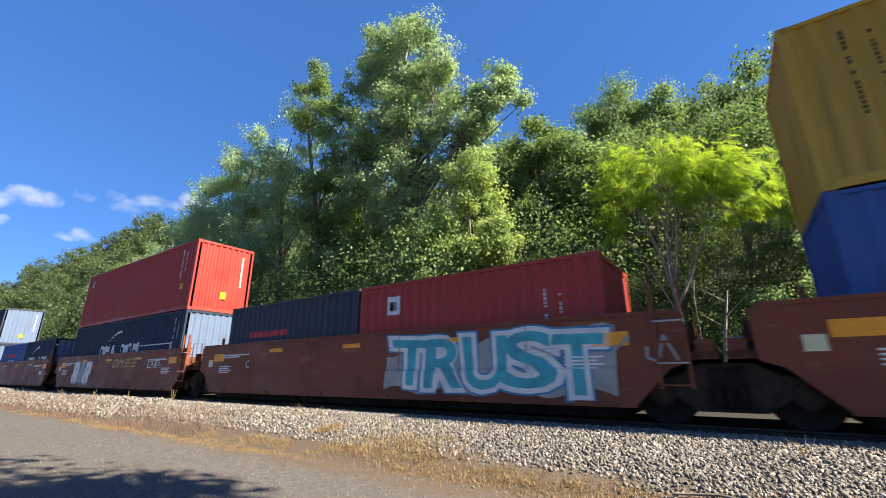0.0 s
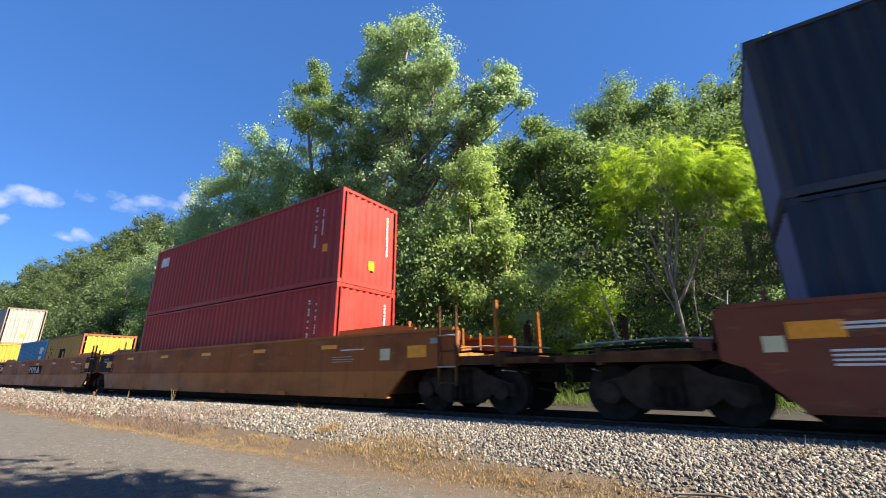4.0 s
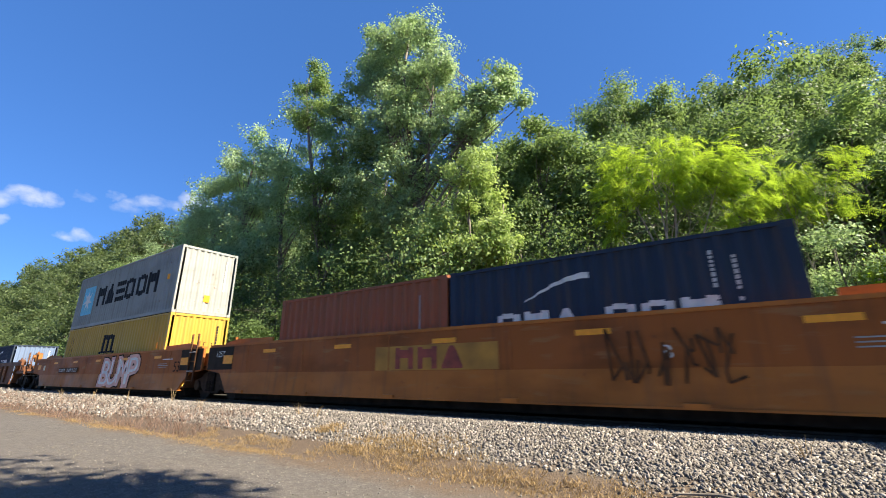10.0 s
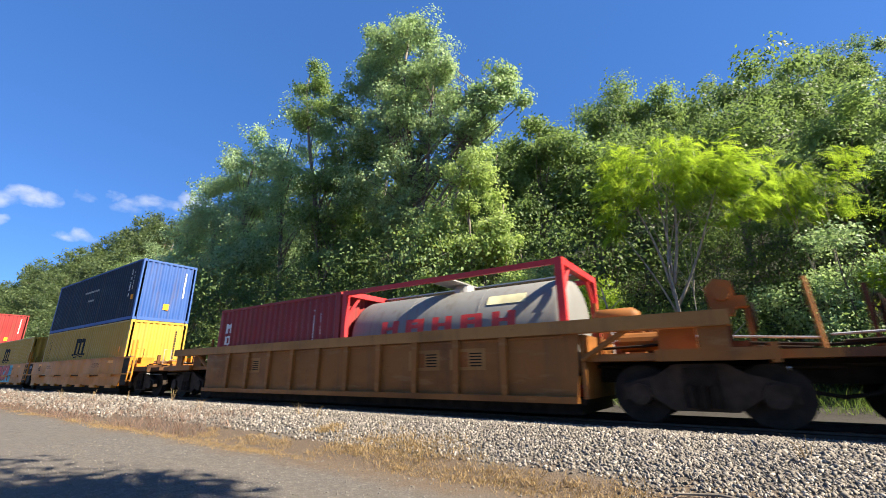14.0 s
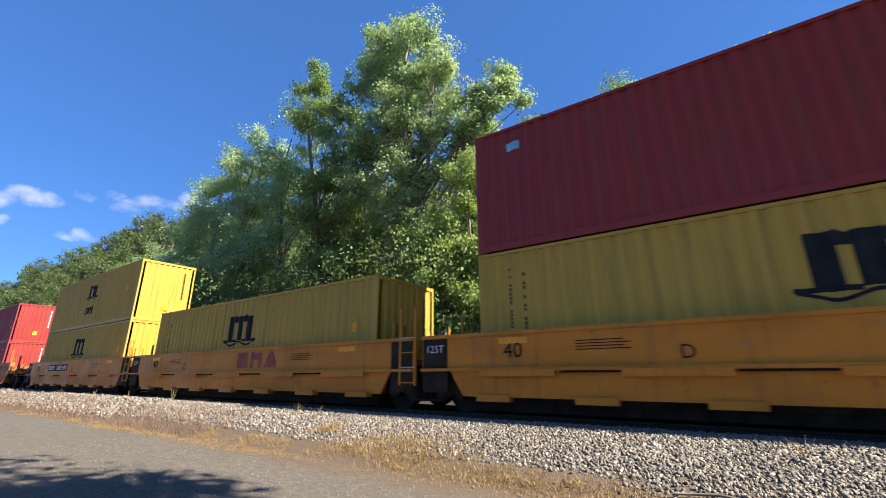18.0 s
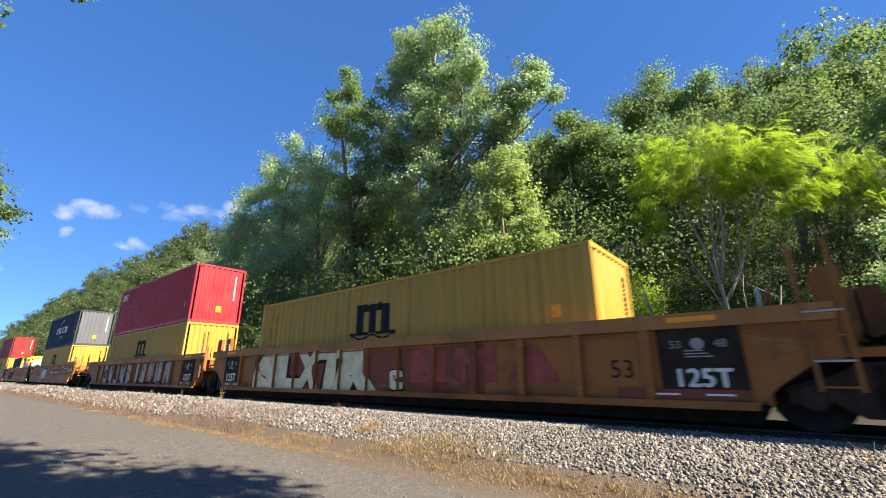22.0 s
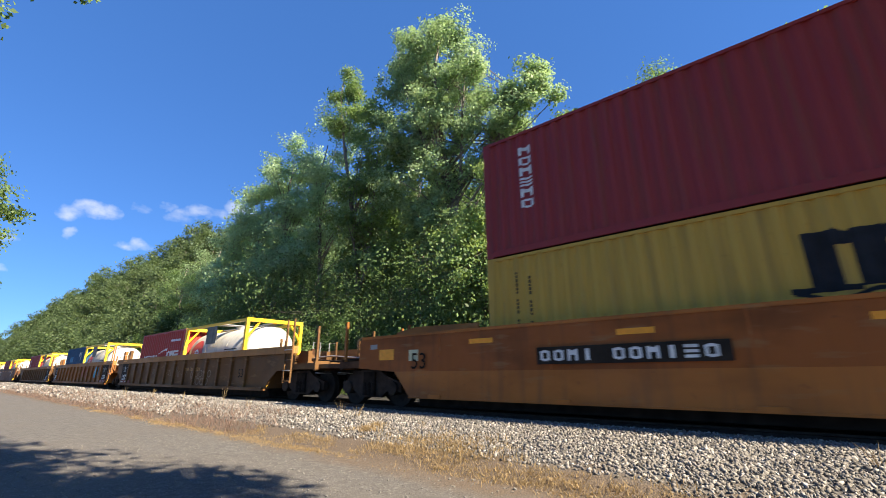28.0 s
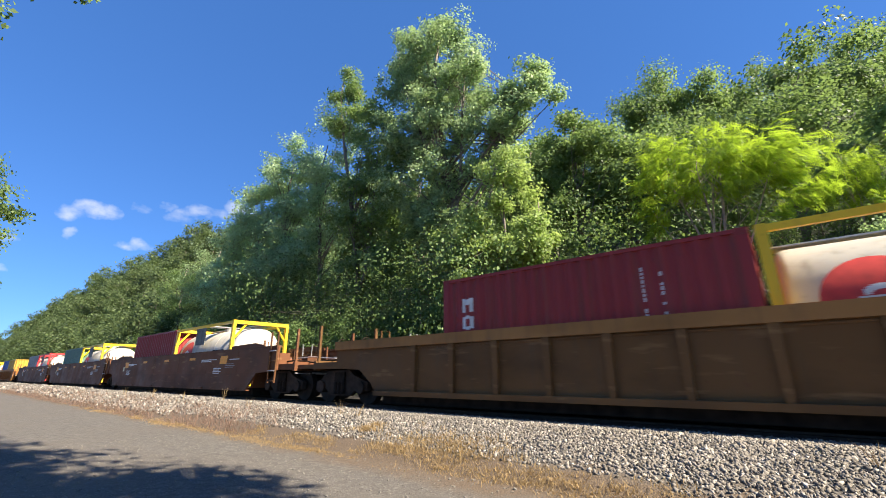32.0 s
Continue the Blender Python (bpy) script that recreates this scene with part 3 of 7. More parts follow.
def letter_bars(parent, x0, x1, z0, z1, count, gap_after, wave, mat, label="", lift=0.006, share=0.84, forms="ogpo"):
    """A plain block in place of each letter of a name."""
    w = (x1 - x0) / (count + (0.6 if gap_after else 0))
    for i in range(count):
        a = x0 + w * (i + (0.6 if gap_after and i >= gap_after else 0))
        paint(parent, "painted_bar", block(FORMS[forms[i % len(forms)]], a, a + w * share, z0, z1), wave, mat, label, lift)


def arch_mark(x0, x1, z0, z1):
    """Three stems under a rounded top bar, over a waved foot."""
    w = x1 - x0
    mid = (x0 + x1) / 2
    st = w * 0.25
    top = lambda x: z1 - 0.13 * (z1 - z0) * abs(math.cos((x - x0) / w * 2 * math.pi))
    return [(x0, x0 + st, z0, z1 - 0.03), (mid - st / 2, mid + st / 2, z0, z1 - 0.05), (x1 - st, x1, z0, z1 - 0.08),
            (x0 + st, mid - st / 2, lambda x: z1 - 0.30 * (z1 - z0), top), (mid + st / 2, x1 - st, lambda x: z1 - 0.30 * (z1 - z0), top),
            (x0 - 0.18 * w, x0 + st * 1.5, z0 - 0.05, z0 + 0.03), (x1 - st * 1.5, x1 + 0.18 * w, z0 - 0.05, z0 + 0.03)]


def id_bars(parent, wave, x, z0, z1, mat="white", cols=2):
    """Small upright rows of marks near the end of a wall."""
    spots = []
    for c in range(cols):
        z = z1 - 0.12 * c
        while z > z0 + 0.3 * c:
            hgt = random.choice((0.045, 0.06, 0.07))
            spots.append((x + c * 0.30, x + c * 0.30 + 0.045, z - hgt, z))
            z -= hgt + random.choice((0.022, 0.022, 0.022, 0.12))
    tagged(paint(parent, "marking", spots, wave, mat), kind="stuff")


def sticker(parent, wave, x, z, w=0.22, h=0.24, mat="reflector"):
    paint(parent, "sticker", [(x - w / 2, x + w / 2, z - h / 2, z + h / 2)], wave, mat, "", 0.008)


def container(colour, label, right, level, length=12.192, height=2.896, post=None, marks=(), group="containers of the train", end=None):
    """A corrugated steel box with its right end at x = right, standing at that level."""
    g = container_shapes(length, height)
    box = thing("shipping_container", label, "container", group, pose(right - length / 2, 0, level))
    part("container_frame", g["frame"], post or colour, box)
    part("side_wall", g["side"], colour, box, "", pose(0, -WIDE, 0))
    part("side_wall", g["side"], colour, box, "", pose(0, WIDE, 0, 0, 0, 180))
    # dark blue boxes: the sunlight on their ends is a brighter wall colour
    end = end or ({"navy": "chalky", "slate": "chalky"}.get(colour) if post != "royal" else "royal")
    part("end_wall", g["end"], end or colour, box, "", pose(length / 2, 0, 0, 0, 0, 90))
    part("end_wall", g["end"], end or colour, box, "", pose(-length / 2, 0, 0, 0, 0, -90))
    part("roof", g["roof"], colour, box)
    part("floor", g["floor"], "grime", box)
    for sx in (-1, 1):
        for sy in (-1, 1):
            for z in (0.059, height - 0.059):
                part("corner_casting", g["casting"], post or colour, box, "", pose(sx * (length / 2 - 0.087), sy * (WIDE - 0.079), z))
    # marks on the end that faces the way it rolls
    e = Solid()
    x = length / 2 + 0.004
    for y0, z0, z1 in ((0.72, height * 0.42, height * 0.86),):
        z = z1
        while z > z0:
            hgt = random.choice((0.06, 0.08, 0.1))
            e.add([(x - 0.006, y0, z - hgt), (x - 0.006, y0 + 0.07, z - hgt), (x - 0.006, y0 + 0.07, z), (x - 0.006, y0, z)], [(0, 1, 2, 3)])
            z -= hgt + 0.03
    tagged(part("marking", e, "white" if colour != "mustard" else "ink", box), kind="stuff")
    st = Solid().add([(x, -0.05, 0.55), (x, 0.2, 0.55), (x, 0.2, 0.85), (x, -0.05, 0.85)], [(0, 1, 2, 3)])
    part("sticker", st, "reflector", box)
    wave, h = g["wave"], length / 2
    for mark in marks:
        kind = mark[0]
        if kind == "arch":
            at, z, size = mark[1:]
            paint(box, "painted_emblem", arch_mark(at - size * 0.8, at + size * 0.8, z - size / 2, z + size / 2), wave, "ink", "dark painted emblem")
            a0, a1 = at - size * 1.05, at + size * 1.05
            low = lambda x, a0=a0, a1=a1, z=z, size=size: z - size * 0.66 + 0.07 * size * math.cos((x - a0) / (a1 - a0) * 4 * math.pi)
            paint(box, "painted_wave", [(a0, a1, low, lambda x, low=low, size=size: low(x) + 0.07 * size)], wave, "ink")
        elif kind == "name":
            x0, x1, z0, z1, count, gap, mat = mark[1:8]
            letter_bars(box, x0, x1, z0, z1, count, gap, wave, mat, forms=mark[8] if len(mark) > 8 else "ogpo")
        elif kind == "swoosh":
            x0, x1, z0, z1, mat = mark[1:]
            mid = lambda x, x0=x0, x1=x1, z0=z0, z1=z1: z0 + (z1 - z0) * math.sin(min(1, (x - x0) / (x1 - x0)) * math.pi / 2)
            paint(box, "painted_stroke", [(x0, x1, lambda x, m=mid, x0=x0, x1=x1: m(x) - 0.02 - 0.10 * (x - x0) / (x1 - x0), mid)], wave, mat)
        elif kind == "star":
            at, z, size = mark[1:]
            paint(box, "painted_square", [(at - size / 2, at + size / 2, z - size / 2, z + size / 2)], wave, "sky_blue", "light blue painted square")
            s = Solid()
            ring = [(at + math.cos(a) * r, -WIDE - 0.003, z + math.sin(a) * r) for i in range(14) for a, r in ((2 * math.pi * i / 14 + math.pi / 2, size * (0.42 if i % 2 == 0 else 0.15)),)]
            s.add(ring + [(at, -WIDE - 0.003, z)], [(i, (i + 1) % 14, 14) for i in range(14)])
            part("painted_star", s, "white", box)
        elif kind == "globe":
            at, z, size = mark[1:]
            hi = lambda x, at=at, z=z, size=size: z + size * 0.5 * math.sqrt(max(0.001, 1 - ((x - at) / size) ** 2))
            paint(box, "painted_oval", [(at - size * 0.98, at + size * 0.98, lambda x, hi=hi, z=z: 2 * z - hi(x), hi)], wave, "grey_spray", "pale painted oval", 0.005)
            letter_bars(box, at - size * 1.2, at - 0.1, z - 0.2, z + 0.2, 3, None, wave, "red_ink", "", 0.009, forms="ogw")
            letter_bars(box, at + 0.05, at + size * 1.2, z - 0.2, z + 0.2, 3, None, wave, "white", "", 0.009, forms="oog")
        elif kind == "ids":
            id_bars(box, wave, mark[1], mark[2], mark[3], mark[4])
        elif kind == "patch":
            x0, x1, z0, z1, mat = mark[1:]
            paint(box, "painted_patch", [(x0, x1, z0, z1)], wave, mat, "", 0.007)
        elif kind == "sticker":
            sticker(box, wave, mark[1], mark[2])
        elif kind == "column":
            x0, z0, z1, count, mat = mark[1:]
            hz = (z1 - z0) / count
            for i in range(count):
                letter_bars(box, x0, x0 + 0.3, z1 - (i + 0.8) * hz, z1 - i * hz, 1, None, wave, mat, "", 0.006, 1.0, "gogp"[i % 4])
    rolling.append(box)
    return box


def tank_container(right, level, frame_mat, tank_mat, label, red=False):
    """A twenty-foot tank: a lagged barrel with dished ends in an open steel frame."""
    L, H = 6.058, 2.591
    h, w = L / 2, WIDE
    box = thing("tank_container", label, "tank container", "tank containers of the train", pose(right - h, 0, level))
    r, mid = 1.02, 1.36
    prof = [(-h + 0.10, r * 0.60), (-h + 0.13, r * 0.84), (-h + 0.19, r * 0.96), (-h + 0.30, r), (h - 0.30, r), (h - 0.19, r * 0.96), (h - 0.13, r * 0.84), (h - 0.10, r * 0.60)]
    part("barrel", Solid().tube([(x, 0, mid) for x, q in prof], [q for x, q in prof], 48), tank_mat, box, "", None, True)
    for x in (-1.0, 1.0):
        part("cladding_band", Solid().tube([(x - 0.02, 0, mid), (x + 0.02, 0, mid)], r + 0.006, 48), tank_mat, box, "", None, False)
    for sx in (-1, 1):
        x0, x1 = sorted((sx * h, sx * (h - 0.15)))
        f = Solid()
        for sy in (-1, 1):
            f.box(x0, x1, min(sy * w, sy * (w - 0.12)), max(sy * w, sy * (w - 0.12)), 0.0, H)
        f.box(x0, x1, -w + 0.12, w - 0.12, 0.0, 0.16).box(x0, x1, -w + 0.12, w - 0.12, H - 0.14, H)
        part("end_frame", f, frame_mat, box)
        for sy in (-1, 1):
            for z0, z1 in ((0.16, 0.8), (H - 0.14, H - 0.75)):
                part("corner_brace", Solid().tube([(sx * (h - 0.07), sy * (w - 0.55), z0), (sx * (h - 0.07), sy * (w - 0.1), z1)], 0.045, 6), frame_mat, box)
    for sy in (-1, 1):
        a, b = sorted((sy * w, sy * (w - 0.09)))
        part("top_rail", Solid().box(-h + 0.15, h - 0.15, a, b, H - 0.13, H - 0.02), frame_mat, box)
        part("bottom_rail", Solid().box(-h + 0.15, h - 0.15, a, b, 0.02, 0.15), frame_mat, box)
    part("walkway", Solid().box(-h + 0.15, h - 0.15, 0.30, 0.75, H - 0.06, H - 0.03).box(-0.3, 0.3, -w + 0.1, 0.3, H - 0.06, H - 0.03), "steel", box)
    part("manhole", Solid().tube([(0.1, 0, 2.30), (0.1, 0, 2.52)], 0.25, 16), "steel", box)
    part("saddle", Solid().box(-h + 0.5, -h + 0.8, -0.8, 0.8, 0.1, 0.5).box(h - 0.8, h - 0.5, -0.8, 0.8, 0.1, 0.5), frame_mat, box)

    def skin(name, spots, mat, lab="", lift=0.012):
        """Paint on the round of the barrel: (x0, x1, angle0, angle1) in degrees above the level."""
        s = Solid()
        for x0, x1, a0, a1 in spots:
            k = len(s.v)
            for i in range(9):
                a = radians(a0 + (a1 - a0) * i / 8)
                s.v += [(x0, -(r + lift) * math.cos(a), mid + (r + lift) * math.sin(a)), (x1, -(r + lift) * math.cos(a), mid + (r + lift) * math.sin(a))]
            s.f += [(k + 2 * i, k + 2 * i + 1, k + 2 * i + 3, k + 2 * i + 2) for i in range(8)]
        part(name, s, mat, box, lab)

    if red:
        for i in range(5):
            x = -1.75 + i * 0.78
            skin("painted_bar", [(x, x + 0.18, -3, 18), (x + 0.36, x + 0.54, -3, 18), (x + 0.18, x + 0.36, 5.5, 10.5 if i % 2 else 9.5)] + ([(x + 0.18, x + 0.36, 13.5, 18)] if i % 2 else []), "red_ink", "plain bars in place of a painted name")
        skin("painted_patch", [(1.2, 2.1, 28, 42)], "cream_spray", "small pale patch", 0.014)
    else:
        s, cx, rings, turns = Solid(), -h + 1.15, 6, 32
        for k in range(rings + 1):
            for i in range(turns):
                q, a = 0.62 * k / rings, 2 * math.pi * i / turns
                zz = -0.02 + q * math.sin(a)
                s.v.append((cx + q * math.cos(a), -math.sqrt((r + 0.02) ** 2 - zz * zz), mid + zz))
        s.f = [(k * turns + i, (k + 1) * turns + i, (k + 1) * turns + (i + 1) % turns, k * turns + (i + 1) % turns) for k in range(rings) for i in range(turns)]
        part("red_disc", s, "red_ink", box, "red painted disc", None, True)
        swirl = []
        for k in range(18):
            a, q = radians(-150 + 17 * k), 0.30 - 0.008 * k
            x, up = cx + q * math.cos(a), 57 * q * 0.8 * math.sin(a)
            swirl.append((x - 0.035, x + 0.035, up - 2.2, up + 2.2))
        skin("painted_curve", swirl + [(cx - 0.22, cx + 0.20, -2, 2)], "white", "", 0.026)
        skin("marking", [(0.9 + 0.32 * i, 1.15 + 0.32 * i, -12, -8) for i in range(4)] + [(0.9, 2.0, 4, 6)], "ink")
        part("placard_board", Solid().box(-0.55, 0.40, -w - 0.01, -w + 0.03, 1.72, H - 0.15), "board", box, "grey weathered board")
    rolling.append(box)
    return box


# ---- bogies ----
def bogie_shapes():
    out = {}
    side = [(-1.16, 0.36), (-1.16, 0.60), (-0.95, 0.66), (-0.62, 0.76), (-0.34, 0.92), (0.34, 0.92), (0.62, 0.76), (0.95, 0.66), (1.16, 0.60), (1.16, 0.36),
            (0.72, 0.42), (0.42, 0.22), (-0.42, 0.22), (-0.72, 0.42)]
    s = Solid().prism(side, -0.07, 0.07)
    for x in (-0.89, 0.89):
        s.prism([(x + 0.17 * math.cos(a), 0.457 + 0.17 * math.sin(a)) for a in (i * math.pi / 6 for i in range(12))], -0.13, 0.10)
    out["side"] = s.mesh("side_frame")
    k = Solid()
    for x in (-0.17, 0.0, 0.17):
        k.tube([(x, -0.10, 0.27), (x, -0.10, 0.60)], 0.07, 10)
    out["spring"] = k.mesh("spring_nest")
    out["bolster"] = Solid().box(-0.22, 0.22, -1.15, 1.15, 0.58, 0.86).box(-0.3, 0.3, -0.35, 0.35, 0.86, 0.95).mesh("bolster")
    w = Solid().tube([(0, -1.06, 0), (0, 1.06, 0)], 0.08, 12)
    for sy in (-1, 1):
        y = sy * 0.755
        w.tube([(0, y - sy * 0.085, 0), (0, y - sy * 0.06, 0), (0, y - sy * 0.055, 0), (0, y + sy * 0.07, 0)], [0.485, 0.485, 0.459, 0.455], 32)
        w.tube([(0, y + sy * 0.07, 0), (0, y + sy * 0.09, 0)], [0.16, 0.13], 16)
        for i in range(4):
            a = i * math.pi / 2
            w.box(0.26 * math.cos(a) - 0.05, 0.26 * math.cos(a) + 0.05, y + sy * 0.07 - 0.008, y + sy * 0.07 + 0.008, 0.26 * math.sin(a) - 0.05, 0.26 * math.sin(a) + 0.05)
    out["wheelset"] = w.mesh("wheelset")
    return out


BOGIE = bogie_shapes()


def bogie(car, x):
    b = part("bogie", BOGIE["bolster"], "grime", car, "four-wheeled cast steel bogie", pose(x, 0, 0))
    for sy in (-1, 1):
        part("side_frame", BOGIE["side"], "bogie", b, "", pose(0, sy * 1.02, 0, 0, 0, 0 if sy < 0 else 180))
        part("spring_nest", BOGIE["spring"], "grime", b, "", pose(0, sy * 1.02, 0, 0, 0, 0 if sy < 0 else 180))
    for wx in (-0.89, 0.89):
        spinning.append((part("wheelset", BOGIE["wheelset"], "wheel", b, "", pose(wx, 0, 0.457)), wx))


WORDS = {}


def write(parent, text, x, z, size, mat, y=-1.462, label="", bold=0.0, wide=1.0):
    key = (text, size)
    if key not in WORDS:
        WORDS[key] = words(text, size)
    if bold:
        for dx, dz in ((-bold, 0), (bold, bold / 2), (0, -bold)):
            part("lettering", WORDS[key], mat, parent, label, pose(x + dx, y + 0.0006 * dx / bold, z + dz) @ Matrix.Diagonal((wide, 1, 1, 1)))
    else:
        part("lettering", WORDS[key], mat, parent, label, pose(x, y, z) @ Matrix.Diagonal((wide, 1, 1, 1)))


# ---- well cars ----
def plate(x0, x1, z0, z1, y=1.455, t=0.006):
    return Solid().box(x0, x1, -y - t, -y, z0, z1)


def ladder(car, x, z0, z1, mat, y=-1.40, gap=0.42):
    for dx in (-gap / 2, gap / 2):
        part("ladder_stile", Solid().box(x + dx - 0.025, x + dx + 0.025, y - 0.05, y, z0, z1), mat, car)
    k = int((min(z1, 1.75) - z0) / 0.32)
    for i in range(k + 1):
        z = z0 + 0.06 + i * 0.32
        part("rung", Solid().tube([(x - gap / 2, y - 0.06, z), (x + gap / 2, y - 0.06, z)], 0.016, 6), "steel" if i % 2 else mat, car)


def car_end(car, sx, x_in, x_out, kind, mat, coupler, big):
    """The deck over a bogie, with its sill, safety gear and, at an outer end, the coupler."""
    a, b = sorted((sx * x_in, sx * x_out))
    # decks of the maroon, orange and yellow cars get a dark brown
    paint_mat, mat = mat, mat if mat in ("brown_car", "umber_car", "olive_car") else "dirty_deck"
    part("end_deck", Solid().box(a, b, -1.22, 1.22, 0.98, 1.10), mat, car)
    part("centre_sill", Solid().box(a, b, -0.3, 0.3, 0.62, 0.98), "grime", car)
    part("bulkhead", Solid().box(*sorted((sx * x_in, sx * (x_in + 0.08))), -1.3, 1.3, 0.36, 1.45), mat, car)
    if kind == "ribbed":
        for x, y, w, z1 in ((x_in + 0.95, -0.85, 0.17, 2.25), (x_in + 1.25, 0.75, 0.17, 2.15)) if not coupler else ((x_in + 1.5, -0.9, 0.28, 1.55), (x_in + 0.6, 0.5, 0.2, 1.6)):
            part("guide_post", Solid().prism([(sx * x - w, 1.1), (sx * x + w, 1.1), (sx * x + w, z1), (sx * x - w * 0.6, z1), (sx * x - w, z1 - 0.12)], y - 0.07, y + 0.07), mat, car)
        part("brake_cylinder", Solid().tube([(sx * (x_in + 0.55), -0.5, 1.32), (sx * (x_in + 1.2), -0.5, 1.32)], 0.17, 14), mat, car)
        part("brake_lever", Solid().tube([(sx * (x_in + 1.2), -0.5, 1.32), (sx * (x_in + 1.5), 0.3, 1.2)], 0.04, 6), "grime", car)
    else:
        part("brake_box", Solid().box(sx * (x_in + 0.75) - 0.22, sx * (x_in + 0.75) + 0.22, -0.95, -0.45, 1.10, 1.55), paint_mat, car)
        part("brake_box", Solid().box(sx * (x_in + 0.75) - 0.3, sx * (x_in + 0.75) + 0.1, 0.35, 0.85, 1.10, 1.48), paint_mat, car)
        part("cross_beam", Solid().box(*sorted((sx * (x_in + 1.05), sx * (x_in + 1.30))), -1.2, 1.2, 1.10, 1.28), paint_mat, car)
    # upright stakes that guide a box into the well, and pipework between them
    for q, (dx, y, h, w) in enumerate(((0.30, -1.12, 2.0, 0.032), (0.42, 1.10, 2.0, 0.035), (1.0, -0.30, 1.66, 0.055), (0.95, 1.12, 1.85, 0.03))):
        if x_in + dx + 0.1 < x_out:
            x = sx * (x_in + dx)
            part("stake", Solid().prism([(x - w, 1.1), (x + w, 1.1), (x + w * 0.8, h), (x - w * 0.8, h)], y - w, y + w), paint_mat if q != 2 else "dirty_deck", car)
    for y, z, r in ((-0.82, 1.20, 0.025), (-0.15, 1.34, 0.02), (0.62, 1.22, 0.03)):
        part("pipe", Solid().tube([(a + 0.1, y, z), ((a + b) / 2, y + 0.12, z + 0.07), (b - 0.15, y - 0.05, z - 0.04)], r, 6), "steel" if r < 0.022 else "grime", car)
    valve = Solid().box(sx * (x_in + 0.48) - 0.1, sx * (x_in + 0.48) + 0.1, -0.32, -0.12, 1.1, 1.36).tube([(sx * (x_in + 0.48), -0.34, 1.24), (sx * (x_in + 0.48), -0.10, 1.24)], 0.09, 10)
    part("brake_valve", valve, "rust", car)
    for yy in (-0.95, 0.2, 0.9):
        part("hand_rail", Solid().tube([(sx * (x_in + 0.25), yy, 1.1), (sx * (x_in + 0.25), yy, 1.95), (sx * (x_in + 0.25), yy + 0.3, 1.95), (sx * (x_in + 0.25), yy + 0.3, 1.1)], 0.018, 6, False), "steel" if yy > 0 else mat, car)
    part("brake_pipe", Solid().tube([(a, -0.55, 0.9), (b, -0.6, 0.86)], 0.03, 6), "grime", car)
    if coupler:
        part("coupler", Solid().box(*sorted((sx * x_out, sx * (x_out - 0.75))), -0.11, 0.11, 0.74, 0.96).box(*sorted((sx * x_out, sx * (x_out - 0.22))), -0.19, 0.19, 0.68, 1.02), "grime", car)
        part("air_hose", Solid().tube([(sx * (x_out - 0.7), -0.35, 0.8), (sx * (x_out - 0.4), -0.38, 0.5), (sx * x_out, -0.2, 0.42)], 0.03, 6), "black", car)
        part("end_sill", Solid().box(*sorted((sx * (x_out - 0.85), sx * (x_out - 0.75))), -1.35, 1.35, 0.92, 1.20), mat, car)
        part("side_sill", Solid().box(*sorted((sx * (x_in + 1.2), sx * (x_out - 0.75))), -1.36, -1.24, 0.96, 1.14), mat, car)
        part("side_sill", Solid().box(*sorted((sx * (x_in + 1.2), sx * (x_out - 0.75))), 1.24, 1.36, 0.96, 1.14), mat, car)
        part("uncoupling_lever", Solid().tube([(sx * (x_out - 0.7), -1.35, 0.85), (sx * (x_out - 0.6), -0.2, 0.8)], 0.015, 6), "steel", car)
        wheel, wx = Solid(), sx * (x_out - 0.87)
        wheel.tube([(wx, 0.55 + 0.25 * math.cos(k * math.pi / 8), 1.75 + 0.25 * math.sin(k * math.pi / 8)) for k in range(17)], 0.018, 6, False)
        for k in range(4):
            wheel.tube([(wx, 0.55, 1.75), (wx, 0.55 + 0.25 * math.cos(k * math.pi / 2 + 0.4), 1.75 + 0.25 * math.sin(k * math.pi / 2 + 0.4))], 0.013, 5)
        part("brake_wheel", wheel, "grime", car)
        part("brake_stand", Solid().box(*sorted((sx * (x_out - 0.98), sx * (x_out - 0.90))), 0.42, 0.68, 1.1, 1.9), mat, car)
        if big:
            for yy in (-1.25, 1.0):
                part("grab_post", Solid().box(sx * (x_out - 0.85) - 0.035, sx * (x_out - 0.85) + 0.035, yy - 0.035, yy + 0.035, 1.1, 2.25), paint_mat, car)


